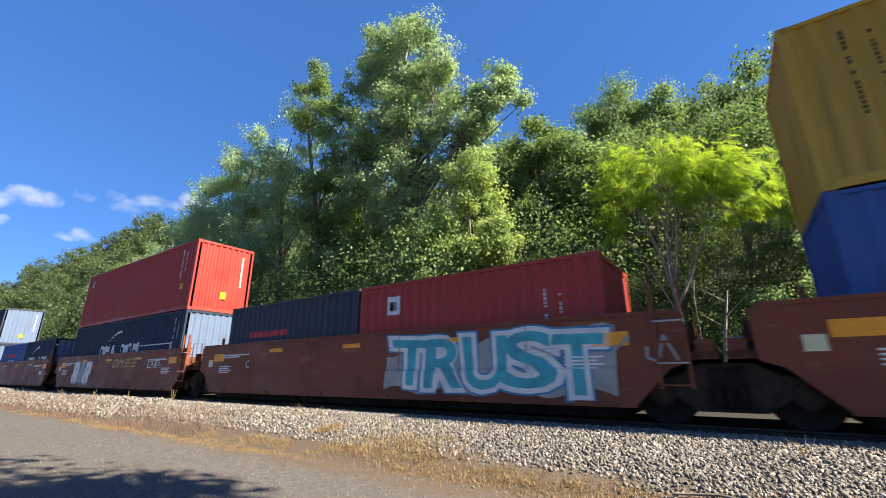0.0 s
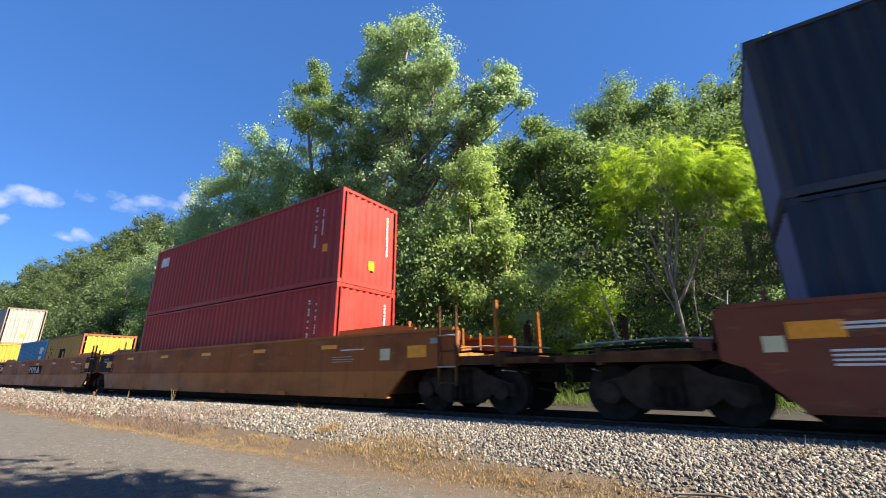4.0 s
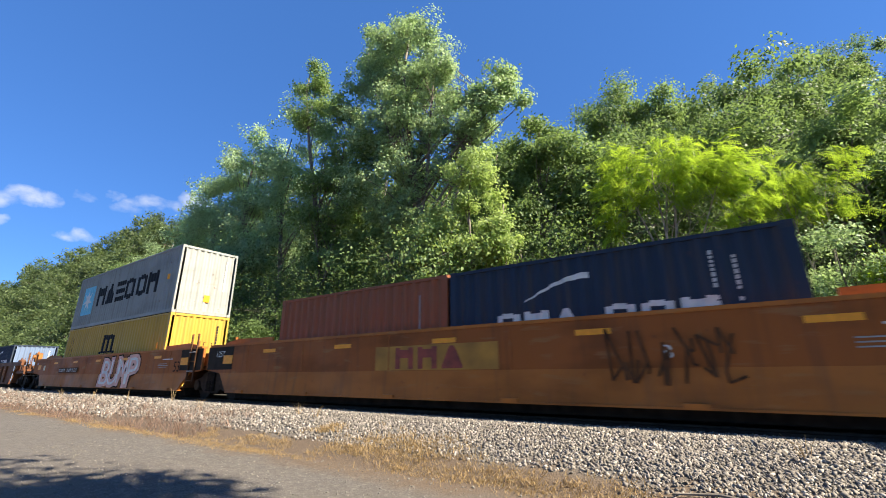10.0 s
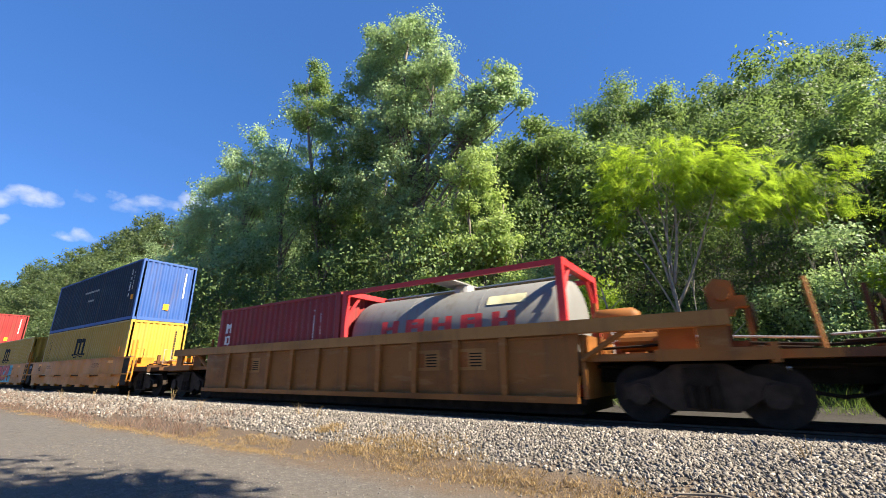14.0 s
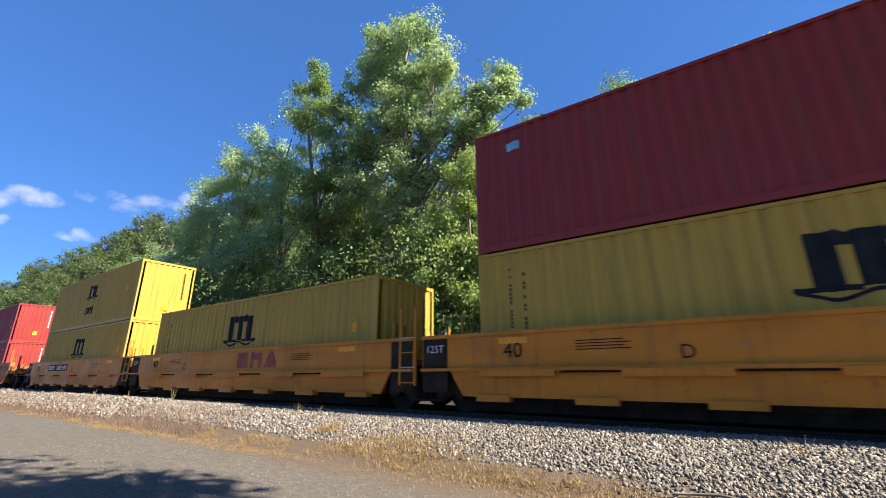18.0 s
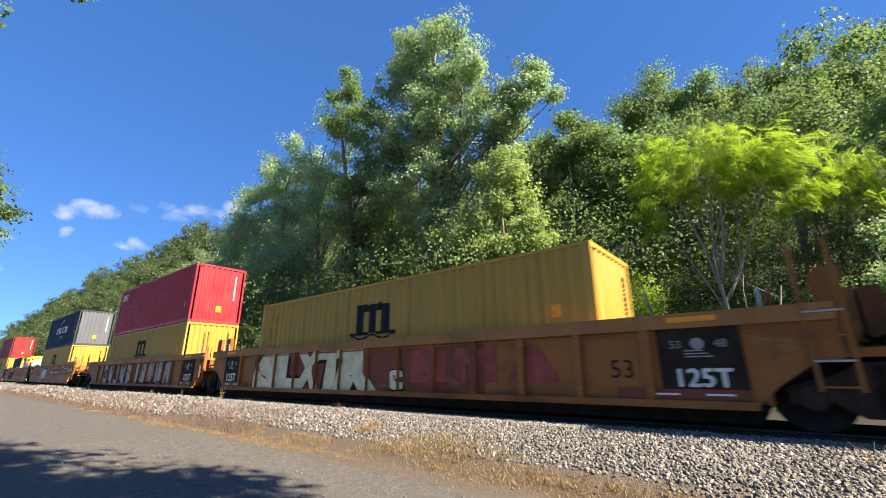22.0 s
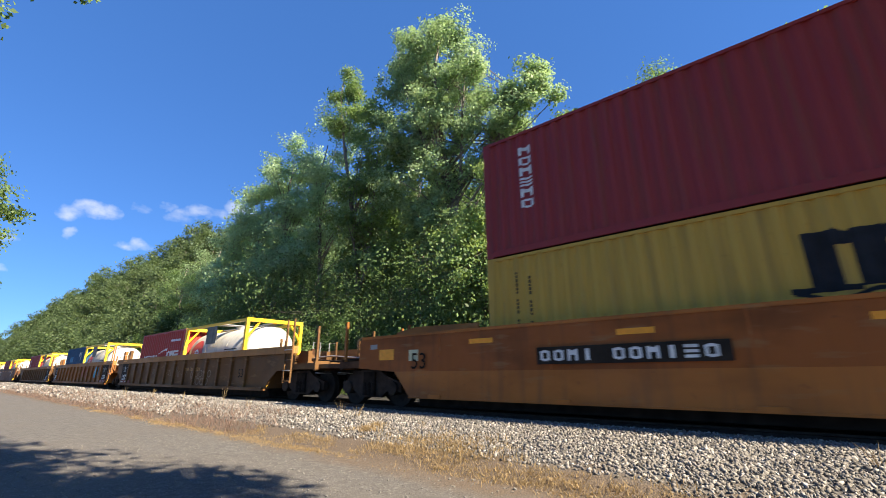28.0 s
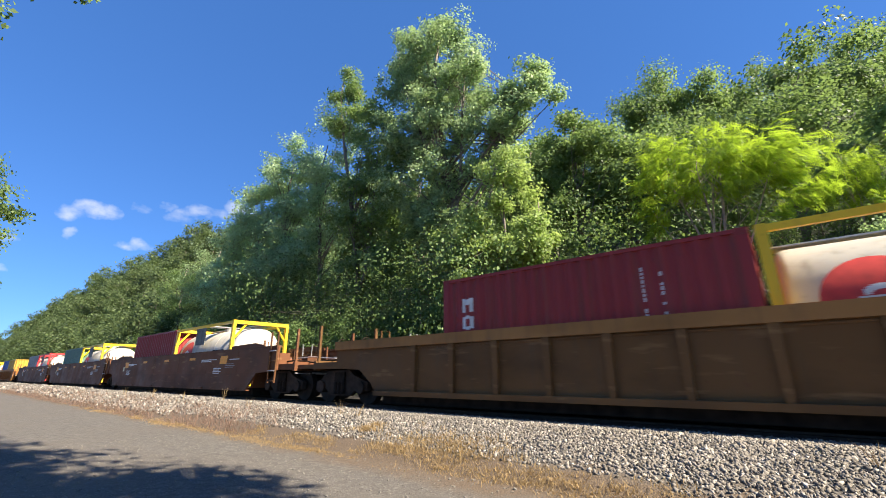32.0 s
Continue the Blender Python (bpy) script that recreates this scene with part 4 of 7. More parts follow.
def well_car(kind, centre, well, front, rear, front_c, rear_c, mat, label, bogies, group):
    """A well car about its middle. well: half the well's length; front, rear: from the middle to its ends."""
    car = thing("well_car", label, "railway car", group, pose(centre, 0, 0))
    top = {"smooth": 1.72, "ribbed": 1.66, "stepped": 1.53}[kind]
    big = well > 7
    a = {"smooth": 8.25 if big else 6.45, "ribbed": well - 0.08, "stepped": well + 0.15}[kind]
    # upper panels catch less light than the lower ones; the colour carries that
    upper = "grimy_car" if mat == "orange_car" else mat
    part("well_floor", Solid().box(-well, well, -1.24, 1.24, 0.26, 0.36), "grime", car)
    part("underframe", Solid().box(-well + 0.1, well - 0.1, -1.15, 1.15, 0.09, 0.26), "grime", car)
    for sy in (-1, 1):
        def slab(y0, y1):
            return min(sy * y0, sy * y1), max(sy * y0, sy * y1)
        if kind == "smooth":
            ef, er = ((1.40 if not front_c else 1.9), (1.40 if not rear_c else 1.9)) if big else (0.82, 0.82)
            up = [(-a - 0.58, 0.86), (a + 0.58, 0.86), (a + ef, 0.95), (a + ef, top - 0.04), (a + 0.9 * ef - 0.5, top), (-a - 0.9 * er + 0.5, top), (-a - er, top - 0.04), (-a - er, 0.95)]
            part("side_panel", Solid().prism(up, *slab(1.36, 1.43)), upper, car)
            s = Solid()
            lo0, lo1, hi0, hi1 = sy * 1.40, sy * 1.47, sy * 1.36, sy * 1.432
            s.add([(-a, lo0, 0.30), (a, lo0, 0.30), (a, lo1, 0.30), (-a, lo1, 0.30), (-a - 0.55, hi0, 0.86), (a + 0.55, hi0, 0.86), (a + 0.55, hi1, 0.86), (-a - 0.55, hi1, 0.86)],
                  [(0, 1, 2, 3), (4, 7, 6, 5), (0, 4, 5, 1), (3, 2, 6, 7), (0, 3, 7, 4), (1, 5, 6, 2)])
            part("lower_panel", s, mat, car)
            part("top_chord", Solid().box(-a - er + 0.1, a + ef - 0.1, *slab(1.25, 1.45), top - 0.035, top + 0.03), mat, car)
            seam = Solid().box(-0.014, 0.014, *slab(1.43, 1.437), 0.88, top - 0.04).mesh("weld_seam")
            for x in (-7.3, -4.65, -1.55, 1.55, 4.65, 7.3) if big else (-4.65, -1.55, 1.55, 4.65):
                part("weld_seam", seam, upper, car, "", pose(x + 0.04 * math.sin(centre + x), 0, 0))
            bracket = Solid().box(-0.17, 0.17, *slab(1.46, 1.505), 0.27, 0.355).mesh("sill_bracket")
            for i in range(6):
                part("sill_bracket", bracket, mat, car, "", pose(-a + 0.8 + (2 * a - 1.6) * i / 5, 0, 0))
            part("sill_lip", Solid().box(-a, a, *slab(1.30, 1.49), 0.265, 0.30), mat, car)
            if big:
                for sx in (-1, 1):
                    x0, x1, x2 = sx * 6.35, sx * 8.2, sx * 8.9
                    part("end_guide", Solid().prism([(x0, top), (x2, top), (x2, top + 0.10), (x1, top + 0.20), (x0, top + 0.16)], *slab(1.22, 1.27)), mat, car)
        elif kind == "ribbed":
            e = 1.0
            ef, er = (1.7 if front_c else e), (1.7 if rear_c else e)
            if front_c and rear_c:
                # a lone car: the top chord runs on over open ends
                ef = er = 2.35
                part("side_panel", Solid().prism([(-a, 0.34), (a, 0.34), (a + 0.12, top), (-a - 0.12, top)], *slab(1.33, 1.37)), mat, car)
                for sx in (-1, 1):
                    part("hanger_plate", Solid().prism([(sx * (a + 1.9), 0.98), (sx * (a + 2.3), 0.98), (sx * (a + 2.3), top), (sx * (a + 1.9), top)], *slab(1.30, 1.36)), mat, car)
                    part("end_strut", Solid().tube([(sx * (a + 0.1), sy * 1.3, 1.0), (sx * (a + 1.0), sy * 1.3, top - 0.1)], 0.05, 6), mat, car)
            else:
                part("side_panel", Solid().prism([(-a, 0.34), (a, 0.34), (a + 0.25, 0.60), (a + 0.7, 0.92), (a + ef, 0.96), (a + ef, top), (-a - er, top), (-a - er, 0.96), (-a - 0.7, 0.92), (-a - 0.25, 0.60)], *slab(1.33, 1.37)), mat, car)
            # sunlight on the chord is put into its tan colour
            part("top_chord", Solid().prism([(-a - er, top - 0.20), (a + ef, top - 0.20), (a + ef, top + 0.03), (-a - er, top + 0.03)], *slab(1.24, 1.47)), "tan_chord" if mat in ("brown_car", "olive_car") else mat, car)
            part("bottom_sill", Solid().box(-a, a, *slab(1.28, 1.47), 0.29, 0.40), mat, car)
            n = round(2 * (a - 1.35) / 1.12)
            rib = Solid().prism([(-0.055, 0.40), (0.055, 0.40), (0.075, top - 0.12), (-0.075, top - 0.12)], *slab(1.37, 1.46)).mesh("rib")
            for i in range(n + 1):
                part("rib", rib, mat, car, "", pose(-a + 1.35 + (2 * a - 2.7) * i / n, 0, 0))
            part("shelf_line", Solid().box(-a + 0.2, a - 0.2, *slab(1.37, 1.40), 1.40, 1.43), mat, car)
        else:
            e = 1.0
            part("side_panel", Solid().prism([(-a - e, 0.9), (a + e, 0.9), (a + e, top), (-a - e, top)], *slab(1.36, 1.42)), mat, car)
            part("ledge", Solid().box(-a - e, a + e, *slab(1.30, 1.50), 0.84, 0.90), mat, car)
            part("lower_panel", Solid().prism([(-a, 0.36), (a, 0.36), (a + 0.3, 0.84), (-a - 0.3, 0.84)], *slab(1.32, 1.39)), mat, car)
            part("top_chord", Solid().box(-a - e, a + e, *slab(1.25, 1.46), top - 0.02, top + 0.05), mat, car)
            foot = Solid().box(-0.35, 0.35, *slab(1.28, 1.47), 0.28, 0.40).mesh("sill_foot")
            for i in range(7):
                part("sill_foot", foot, mat, car, "", pose(-a + 0.7 + (2 * a - 1.4) * i / 6, 0, 0))
            if sy < 0:
                flap = Solid().box(-0.75, 0.75, -1.52, -1.49, 0.74, 0.86).mesh("guide_plate")
                slot = Solid().box(-0.55, 0.55, -1.505, -1.39, 0.80, 0.835).mesh("slot")
                for i in range(4):
                    part("slot", slot, "grime", car, "", pose(-a + 2.6 + (2 * a - 5.2) * i / 3, 0, 0))
                for i in range(5):
                    part("guide_plate", flap, mat, car, "", pose(-a + 1.2 + (2 * a - 2.4) * i / 4, 0, 0))
    car_end(car, 1, well, front, kind, mat, front_c, big)
    car_end(car, -1, well, rear, kind, mat, rear_c, big)
    for x in bogies:
        bogie(car, x)
    # ladders, reflectors and panels on the near side
    if kind == "smooth":
        ladder(car, 9.02 + 0.9 * front_c if big else 7.05, 0.55, 2.2, "dirty_deck" if big else mat, -1.44)
        for x in (-6.2, -3.1, 0, 3.1, 6.2):
            if abs(x) < a - 0.6:
                part("reflector", plate(x - 0.30, x + 0.30, top - 0.30, top - 0.20, 1.431), "reflector", car)
        for sx, ec in ((1, front_c), (-1, rear_c)):
            if mat == "orange_car":
                x0, x1 = sorted((sx * 8.1, sx * (9.6 if not ec else 9.0)))
                if not ec:
                    part("end_panel", plate(x0, x1, 0.96, top - 0.05, 1.431, 0.004), "black", car, "dark painted end panel")
                else:
                    part("sign_plate", plate(*sorted((sx * 8.0, sx * 8.3)), 1.10, 1.36, 1.431), "cream_spray", car, "small pale yellow plate")
                    part("sign_plate", plate(*sorted((sx * 9.45, sx * 9.7)), 1.42, 1.54, 1.431), "grey_spray", car)
                if not ec and sx < 0:
                    write(car, "125T", -8.85, 1.36, 0.26, "white", -1.438)
                part("reflector", plate(*sorted((sx * (8.12 + 0.7 * ec), sx * (8.65 + 0.7 * ec))), 1.14, 1.40, 1.436), "reflector", car)
            else:
                part("reflector", plate(*sorted((sx * 5.85, sx * 6.45)), 1.22, 1.45, 1.431), "reflector", car)
                if sx < 0:
                    part("sign_plate", plate(-6.75, -6.5, 1.05, 1.27, 1.431), "cream_spray", car, "small pale yellow plate")
                for i in range(2):
                    part("stencil", plate(sx * 5.0 - 0.9, sx * 5.0 + 0.55 - 0.5 * i, 1.38 - 0.06 * i, 1.415 - 0.06 * i, 1.431), "white", car)
                for i in range(4):
                    part("stencil", plate(sx * 5.7 - 0.35, sx * 5.7 + 0.2 + 0.12 * (i % 2), 0.86 + 0.06 * i, 0.89 + 0.06 * i, 1.434), "white", car)
        part("stencil", plate(a - 1.6, a - 0.8, 1.36, 1.39, 1.431), "white", car)
        for i in range(3):
            part("stencil", plate(a - 1.9, a - 1.2 + 0.1 * (i % 2), 1.08 + 0.06 * i, 1.10 + 0.06 * i, 1.431), "grey_spray", car)
    if kind == "ribbed":
        lone = front_c and rear_c
        if not lone:
            ladder(car, a + 0.88 + 0.6 * front_c, 0.55, 2.55, mat, -1.42, 0.40)
        else:
            part("air_reservoir", Solid().tube([(a + 0.35, -1.15, top + 0.05), (a + 0.45, -1.15, top + 0.06), (a + 1.0, -1.15, top + 0.06), (a + 1.1, -1.15, top + 0.05)], [0.08, 0.15, 0.15, 0.08], 16), mat, car, "", None, True)
            part("valve_post", Solid().box(a + 2.26, a + 2.36, -0.75, -0.65, 1.1, 1.72).box(a + 2.10, a + 2.55, -0.8, -0.6, 1.1, 1.26), "dirty_deck", car)
            part("valve_box", Solid().prism([(a + 2.12, 1.72), (a + 2.42, 1.66), (a + 2.50, 1.86), (a + 2.46, 2.20), (a + 2.22, 2.26), (a + 2.08, 2.10)], -0.88, -0.56).tube([(a + 2.30, -0.55, 2.0), (a + 2.30, -0.99, 2.0)], 0.12, 10).box(a + 2.42, a + 2.62, -0.84, -0.60, 1.78, 1.96), "brown_car", car)
            part("grab_post", Solid().tube([(a + 3.35, -1.2, 1.1), (a + 3.3, -1.2, 2.1)], 0.03, 6), mat, car)
            for x in (a - 2.2, a - 3.3, -a + 2.6):
                part("notice_board", plate(x - 0.42, x + 0.42, 0.86, 1.28, 1.371, 0.004), "tan_chord", car, "faded stencilled notice")
                part("notice_bar", plate(x - 0.34, x + 0.02, 0.92, 1.22, 1.375, 0.003), "grimy_car", car)
                for i in range(5):
                    part("stencil", plate(x + 0.06, x + 0.34, 0.93 + 0.06 * i, 0.955 + 0.06 * i, 1.375, 0.003), "grime", car)
        for sx in () if lone else [q for q, joined in ((1, front_c), (-1, rear_c)) if not joined]:
            x0, x1 = sorted((sx * (a - 1.18), sx * (a - 0.06)))
            part("black_panel", plate(x0, x1, 0.46, top - 0.14, 1.372, 0.03), "black", car, "black panel with white stencils")
            write(car, "125T", (x0 + x1) / 2, 0.60, 0.37, "white", -1.406, "", 0.012)
            write(car, "53", x0 + 0.26, 1.16, 0.17, "grey_spray", -1.406)
            write(car, "48", x1 - 0.26, 1.16, 0.17, "grey_spray", -1.406)
            for i in range(3):
                part("stencil", plate(x0 + 0.38, x1 - 0.38 - 0.06 * i, 1.02 + 0.045 * i, 1.04 + 0.045 * i, 1.403), "grey_spray", car)
            part("stencil", Solid().prism([((x0 + x1) / 2 + 0.09 * math.cos(q), 1.22 + 0.09 * math.sin(q)) for q in (k * math.pi / 8 for k in range(16))], -1.408, -1.403), "grey_spray", car)
            part("red_base", plate(x0 - 0.7 if sx > 0 else x0, x1 if sx > 0 else x1 + 0.7, 0.40, 0.56, 1.403, 0.01), "maroon_car", car)
            for dx in (0.2, 0.9):
                part("stencil", plate((x0 + dx if sx < 0 else x1 - dx - 0.35), (x0 + dx + 0.35 if sx < 0 else x1 - dx), 0.47, 0.50, 1.414), "white", car)
            part("reflector", plate(x0 + 0.2, x1 - 0.25, top - 0.11, top - 0.03, 1.471), "reflector", car)
            part("grab_iron", Solid().tube([(sx * (a + 0.25), -1.40, 1.66), (sx * (a + 0.25), -1.42, 1.95), (sx * (a + 0.25), -1.22, 1.95), (sx * (a + 0.25), -1.2, 1.66)], 0.018, 6, False), "steel", car)
    if kind == "stepped":
        ladder(car, min(a + 1.2, front - 0.25), 0.55, 2.25, mat)
        for sx in (-1, 1):
            x0, x1 = sorted((sx * (a + 0.35), sx * (a + 0.98)))
            part("black_panel", plate(x0, x1, 0.42, top - 0.03, 1.42, 0.01), "black", car, "black end panel")
            if sx < 0:
                write(car, "125T", (x0 + x1) / 2, 1.22, 0.22, "white", -1.434)
            part("reflector", plate(sx * 5.3 - 0.3, sx * 5.3 + 0.3, 1.34, 1.46, 1.422), "reflector", car)
            for i in range(4):
                part("stencil", plate(sx * 3.6 - 0.5, sx * 3.6 + 0.4 - 0.1 * (i % 2), 1.18 + 0.05 * i, 1.195 + 0.05 * i, 1.422), "grime", car)
    rolling.append(car)
    return car


# ---- sprayed pieces and plain panels on the car sides ----
def clipped(ring, x0, x1, z0, z1):
    """The part of an outline in x, z that lies inside a rectangle."""
    for axis, limit, sign in ((0, x0, 1), (0, x1, -1), (1, z0, 1), (1, z1, -1)):
        out = []
        for i, p in enumerate(ring):
            q = ring[i - 1]
            a, b = sign * (q[axis] - limit), sign * (p[axis] - limit)
            if (a < 0) != (b < 0):
                f = a / (a - b)
                out.append((q[0] + (p[0] - q[0]) * f, q[1] + (p[1] - q[1]) * f))
            if b >= 0:
                out.append(p)
        ring = out
    return ring


def sprayed(car, name, ring, mat, lift, zones, label=""):
    """Paint within an outline, laid on each flat of the side that it crosses."""
    s = Solid()
    for x0, x1, z0, z1, y in zones:
        c = clipped(ring, x0, x1, z0, z1)
        if len(c) > 2:
            s.add([(p, -y - lift, q) for p, q in c], [tuple(range(len(c)))])
    if s.f:
        part(name, s, mat, car, label)


def zones_of(k):
    """The flats of a car's near side: (x0, x1, z0, z1, y)."""
    kind, well = UNITS[k][1], UNITS[k][2]
    if kind == "stepped":
        return [(-8, 8, 0.9, 1.50, 1.421), (-8, 8, 0.84, 0.9, 1.501), (-8, 8, 0.36, 0.84, 1.391)]
    if kind == "ribbed":
        a = well - 0.08
        n = round(2 * (a - 1.35) / 1.12)
        at = [-a + 1.35 + (2 * a - 2.7) * i / n for i in range(n + 1)]
        return [(-a, a, 0.40, 1.54, 1.371)] + [(x - 0.055, x + 0.055, 0.40, 1.54, 1.461) for x in at]
    return [(-9, 9, 0.86, 1.68, 1.433), (-9, 9, 0.30, 0.86, 1.471)]


def spray(k, x0, x1, z0, z1, count, fill, edge, seed, back="", label="sprayed graffiti shapes"):
    """Fat rounded graffiti shapes side by side, each with a dark rim, a hollow and a pale gleam."""
    rng = random.Random(seed)
    car, zones = CARS[k], zones_of(k)
    w = (x1 - x0) / count
    if back:
        m = 30
        top = [(x1 + 0.25 - (x1 - x0 + 0.5) * i / m, z1 + 0.02 + rng.uniform(-0.16, 0.05)) for i in range(m + 1)]
        low = [(x0 - 0.25 + (x1 - x0 + 0.5) * i / m, z0 - 0.02 + rng.uniform(-0.03, 0.12)) for i in range(m + 1)]
        sprayed(car, "graffiti_ground", low + top, back, 0.001, zones)
    for i in range(count):
        cx, half, tall = x0 + w * (i + 0.5), w * 0.54, (z1 - z0) / 2
        cz = (z0 + z1) / 2 + rng.uniform(-0.06, 0.06)
        style, lean = rng.randrange(5), rng.uniform(-0.12, 0.2)
        ring, n = [], 40
        for j in range(n):
            a = 2 * math.pi * j / n
            p, q = math.cos(a), math.sin(a)
            f = 1 / max(abs(p), abs(q)) ** 0.72           # a rounded square
            p, q = p * f, q * f
            if style == 0 and p > 0.3 and abs(q) < 0.32:      # a bite from the side
                p = 0.05 + abs(q) * 1.1
            elif style == 1 and q > 0.3 and abs(p) < 0.3:     # a notch from above
                q = 0.1 + abs(p) * 1.4
            elif style == 2 and q < -0.3 and abs(p) < 0.34:   # two feet
                q = -0.25 - abs(p) * 1.3
            elif style == 3:                                  # narrow head
                p *= 0.72 - 0.30 * q
            ring.append((p + lean * q + rng.uniform(-0.02, 0.02), q))
        at = lambda f, dx=0.0, dz=0.0: [(cx + (p * f + dx) * half, cz + (q * f + dz) * tall) for p, q in ring]
        tone = fill if isinstance(fill, str) else fill[i % len(fill)]
        sprayed(car, "graffiti_rim", at(1.0, 0.05, -0.03), edge, 0.002, zones)
        sprayed(car, "graffiti_shape", at(0.86), tone, 0.004, zones, label)
        if style in (0, 3, 4):
            hole = [(cx + (0.0 + 0.20 * math.cos(a)) * half, cz + (0.30 + 0.17 * math.sin(a)) * tall) for a in (2 * math.pi * j / 12 for j in range(12))]
            sprayed(car, "graffiti_hollow", hole, edge, 0.006, zones)
        if style in (4, 1):
            slot = [(cx + p * half, cz + q * tall) for p, q in ((-0.12, -0.80), (0.12, -0.80), (0.15, -0.35), (-0.08, -0.30))]
            sprayed(car, "graffiti_hollow", slot, edge, 0.006, zones)
        if i % 2:
            continue
        gleam = [(cx + (-0.62 + dx) * half, cz + q * tall) for dx, q in ((0, 0.1), (0.10, 0.0), (0.16, 0.5), (0.06, 0.62))]
        sprayed(car, "graffiti_gleam", gleam, "white" if tone != "white" else "grey_spray", 0.006, zones)


def graffiti(k, text, x0, x1, z0, z1, layers, seed, label, lean=0.06):
    """A sprayed word: each letter swollen, tilted and jostled, in layers (fatness, paint) from the rim inwards."""
    rng = random.Random(seed)
    w = (x1 - x0) / len(text)
    for i, ch in enumerate(text):
        cx, cz = x0 + w * (i + 0.5), (z0 + z1) / 2 + rng.uniform(-0.05, 0.05)
        half, tall = w * rng.uniform(0.47, 0.53), (z1 - z0) / 2 * rng.uniform(0.92, 1.06)
        tilt, swell = rng.uniform(-0.07, 0.07), rng.uniform(-0.14, 0.14)
        for n, (fat, mat) in enumerate(layers):
            shape = Solid()
            for tri in glyph(ch, fat):
                ring = []
                for p, q in tri:
                    p, q = (p - 0.5) * 2, (q - 0.5) * 2
                    p = p * (1 + swell * q) + 0.06 * math.sin(q * 2.5 + i)
                    ring.append((cx + half * p + (lean + tilt) * tall * q, cz + tall * q + tilt * half * p))
                for a0, a1, b0, b1, y in zones_of(k):
                    c = clipped(ring, a0, a1, b0, b1)
                    if len(c) > 2:
                        shape.add([(u, -y - 0.002 - 0.002 * n, v) for u, v in c], [tuple(range(len(c)))])
            if shape.f:
                part("graffiti_letter", shape, mat, CARS[k], label if n == len(layers) - 1 else "")


def scribble(car, x0, x1, z0, z1, count, mat, seed, y=1.472, t=0.02):
    """Thin sprayed strokes."""
    rng = random.Random(seed)
    w = (x1 - x0) / count
    for i in range(count):
        cx = x0 + w * (i + 0.5)
        pts = [(cx + rng.uniform(-0.5, 0.5) * w, rng.uniform(z0, z1)) for _ in range(4)]
        s = Solid()
        for (ax, az), (bx, bz) in zip(pts, pts[1:]):
            d = Vector((bx - ax, bz - az)).normalized()
            nx, nz = -d.y * t, d.x * t
            s.add([(ax - nx, -y - 0.004, az - nz), (bx - nx, -y - 0.004, bz - nz), (bx + nx, -y - 0.004, bz + nz), (ax + nx, -y - 0.004, az + nz)], [(0, 1, 2, 3)])
        part("sprayed_stroke", s, mat, car)


def number_panel(car, x0, x1, z0, z1, y=1.472, mat="white", back="black"):
    """A dark panel with pale bars in place of a reporting number."""
    if back:
        part("number_panel", plate(x0, x1, z0, z1, y, 0.004), back, car, "dark panel with pale bars")
    hgt, n = (z1 - z0) * 0.64, 11
    w = (x1 - x0 - 0.16) / n
    zb = z0 + (z1 - z0) * 0.18
    for i in range(n):
        if i != 4:
            a, sh = x0 + 0.08 + i * w, Solid()
            for p, q, lo, hi in block(("hollow", "gate", "pile", "hollow", "bar")[i * 3 % 5], a + (w * 0.22 if i * 3 % 5 == 4 else 0), a + w * (0.5 if i * 3 % 5 == 4 else 0.70), zb, zb + hgt):
                sh.box(p, q, -y - 0.008, -y - 0.003, lo, hi)
            part("number_bar", sh, mat, car)


def company_bars(car, x0, x1, z0, z1, count, mat, y=1.472, slant=0.0, forms="bgw"):
    """Plain blocks in place of a company's letters."""
    w = (x1 - x0) / count
    for i in range(count):
        sh, lean = Solid(), slant
        for a, b, lo, hi in block(FORMS[forms[i % len(forms)]], x0 + w * i, x0 + w * (i + 0.8), z0, z1):
            n = 6 if callable(hi) else 1
            for q in range(n):
                p0, p1 = a + (b - a) * q / n, a + (b - a) * (q + 1) / n
                h0, h1 = (hi(p0), hi(p1)) if callable(hi) else (hi, hi)
                sh.add([(p0 + lean * (lo - z0), -y - 0.006, lo), (p1 + lean * (lo - z0), -y - 0.006, lo), (p1 + lean * (h1 - z0), -y - 0.006, h1), (p0 + lean * (h0 - z0), -y - 0.006, h0)], [(0, 1, 2, 3)])
        part("company_bar", sh, mat, car)


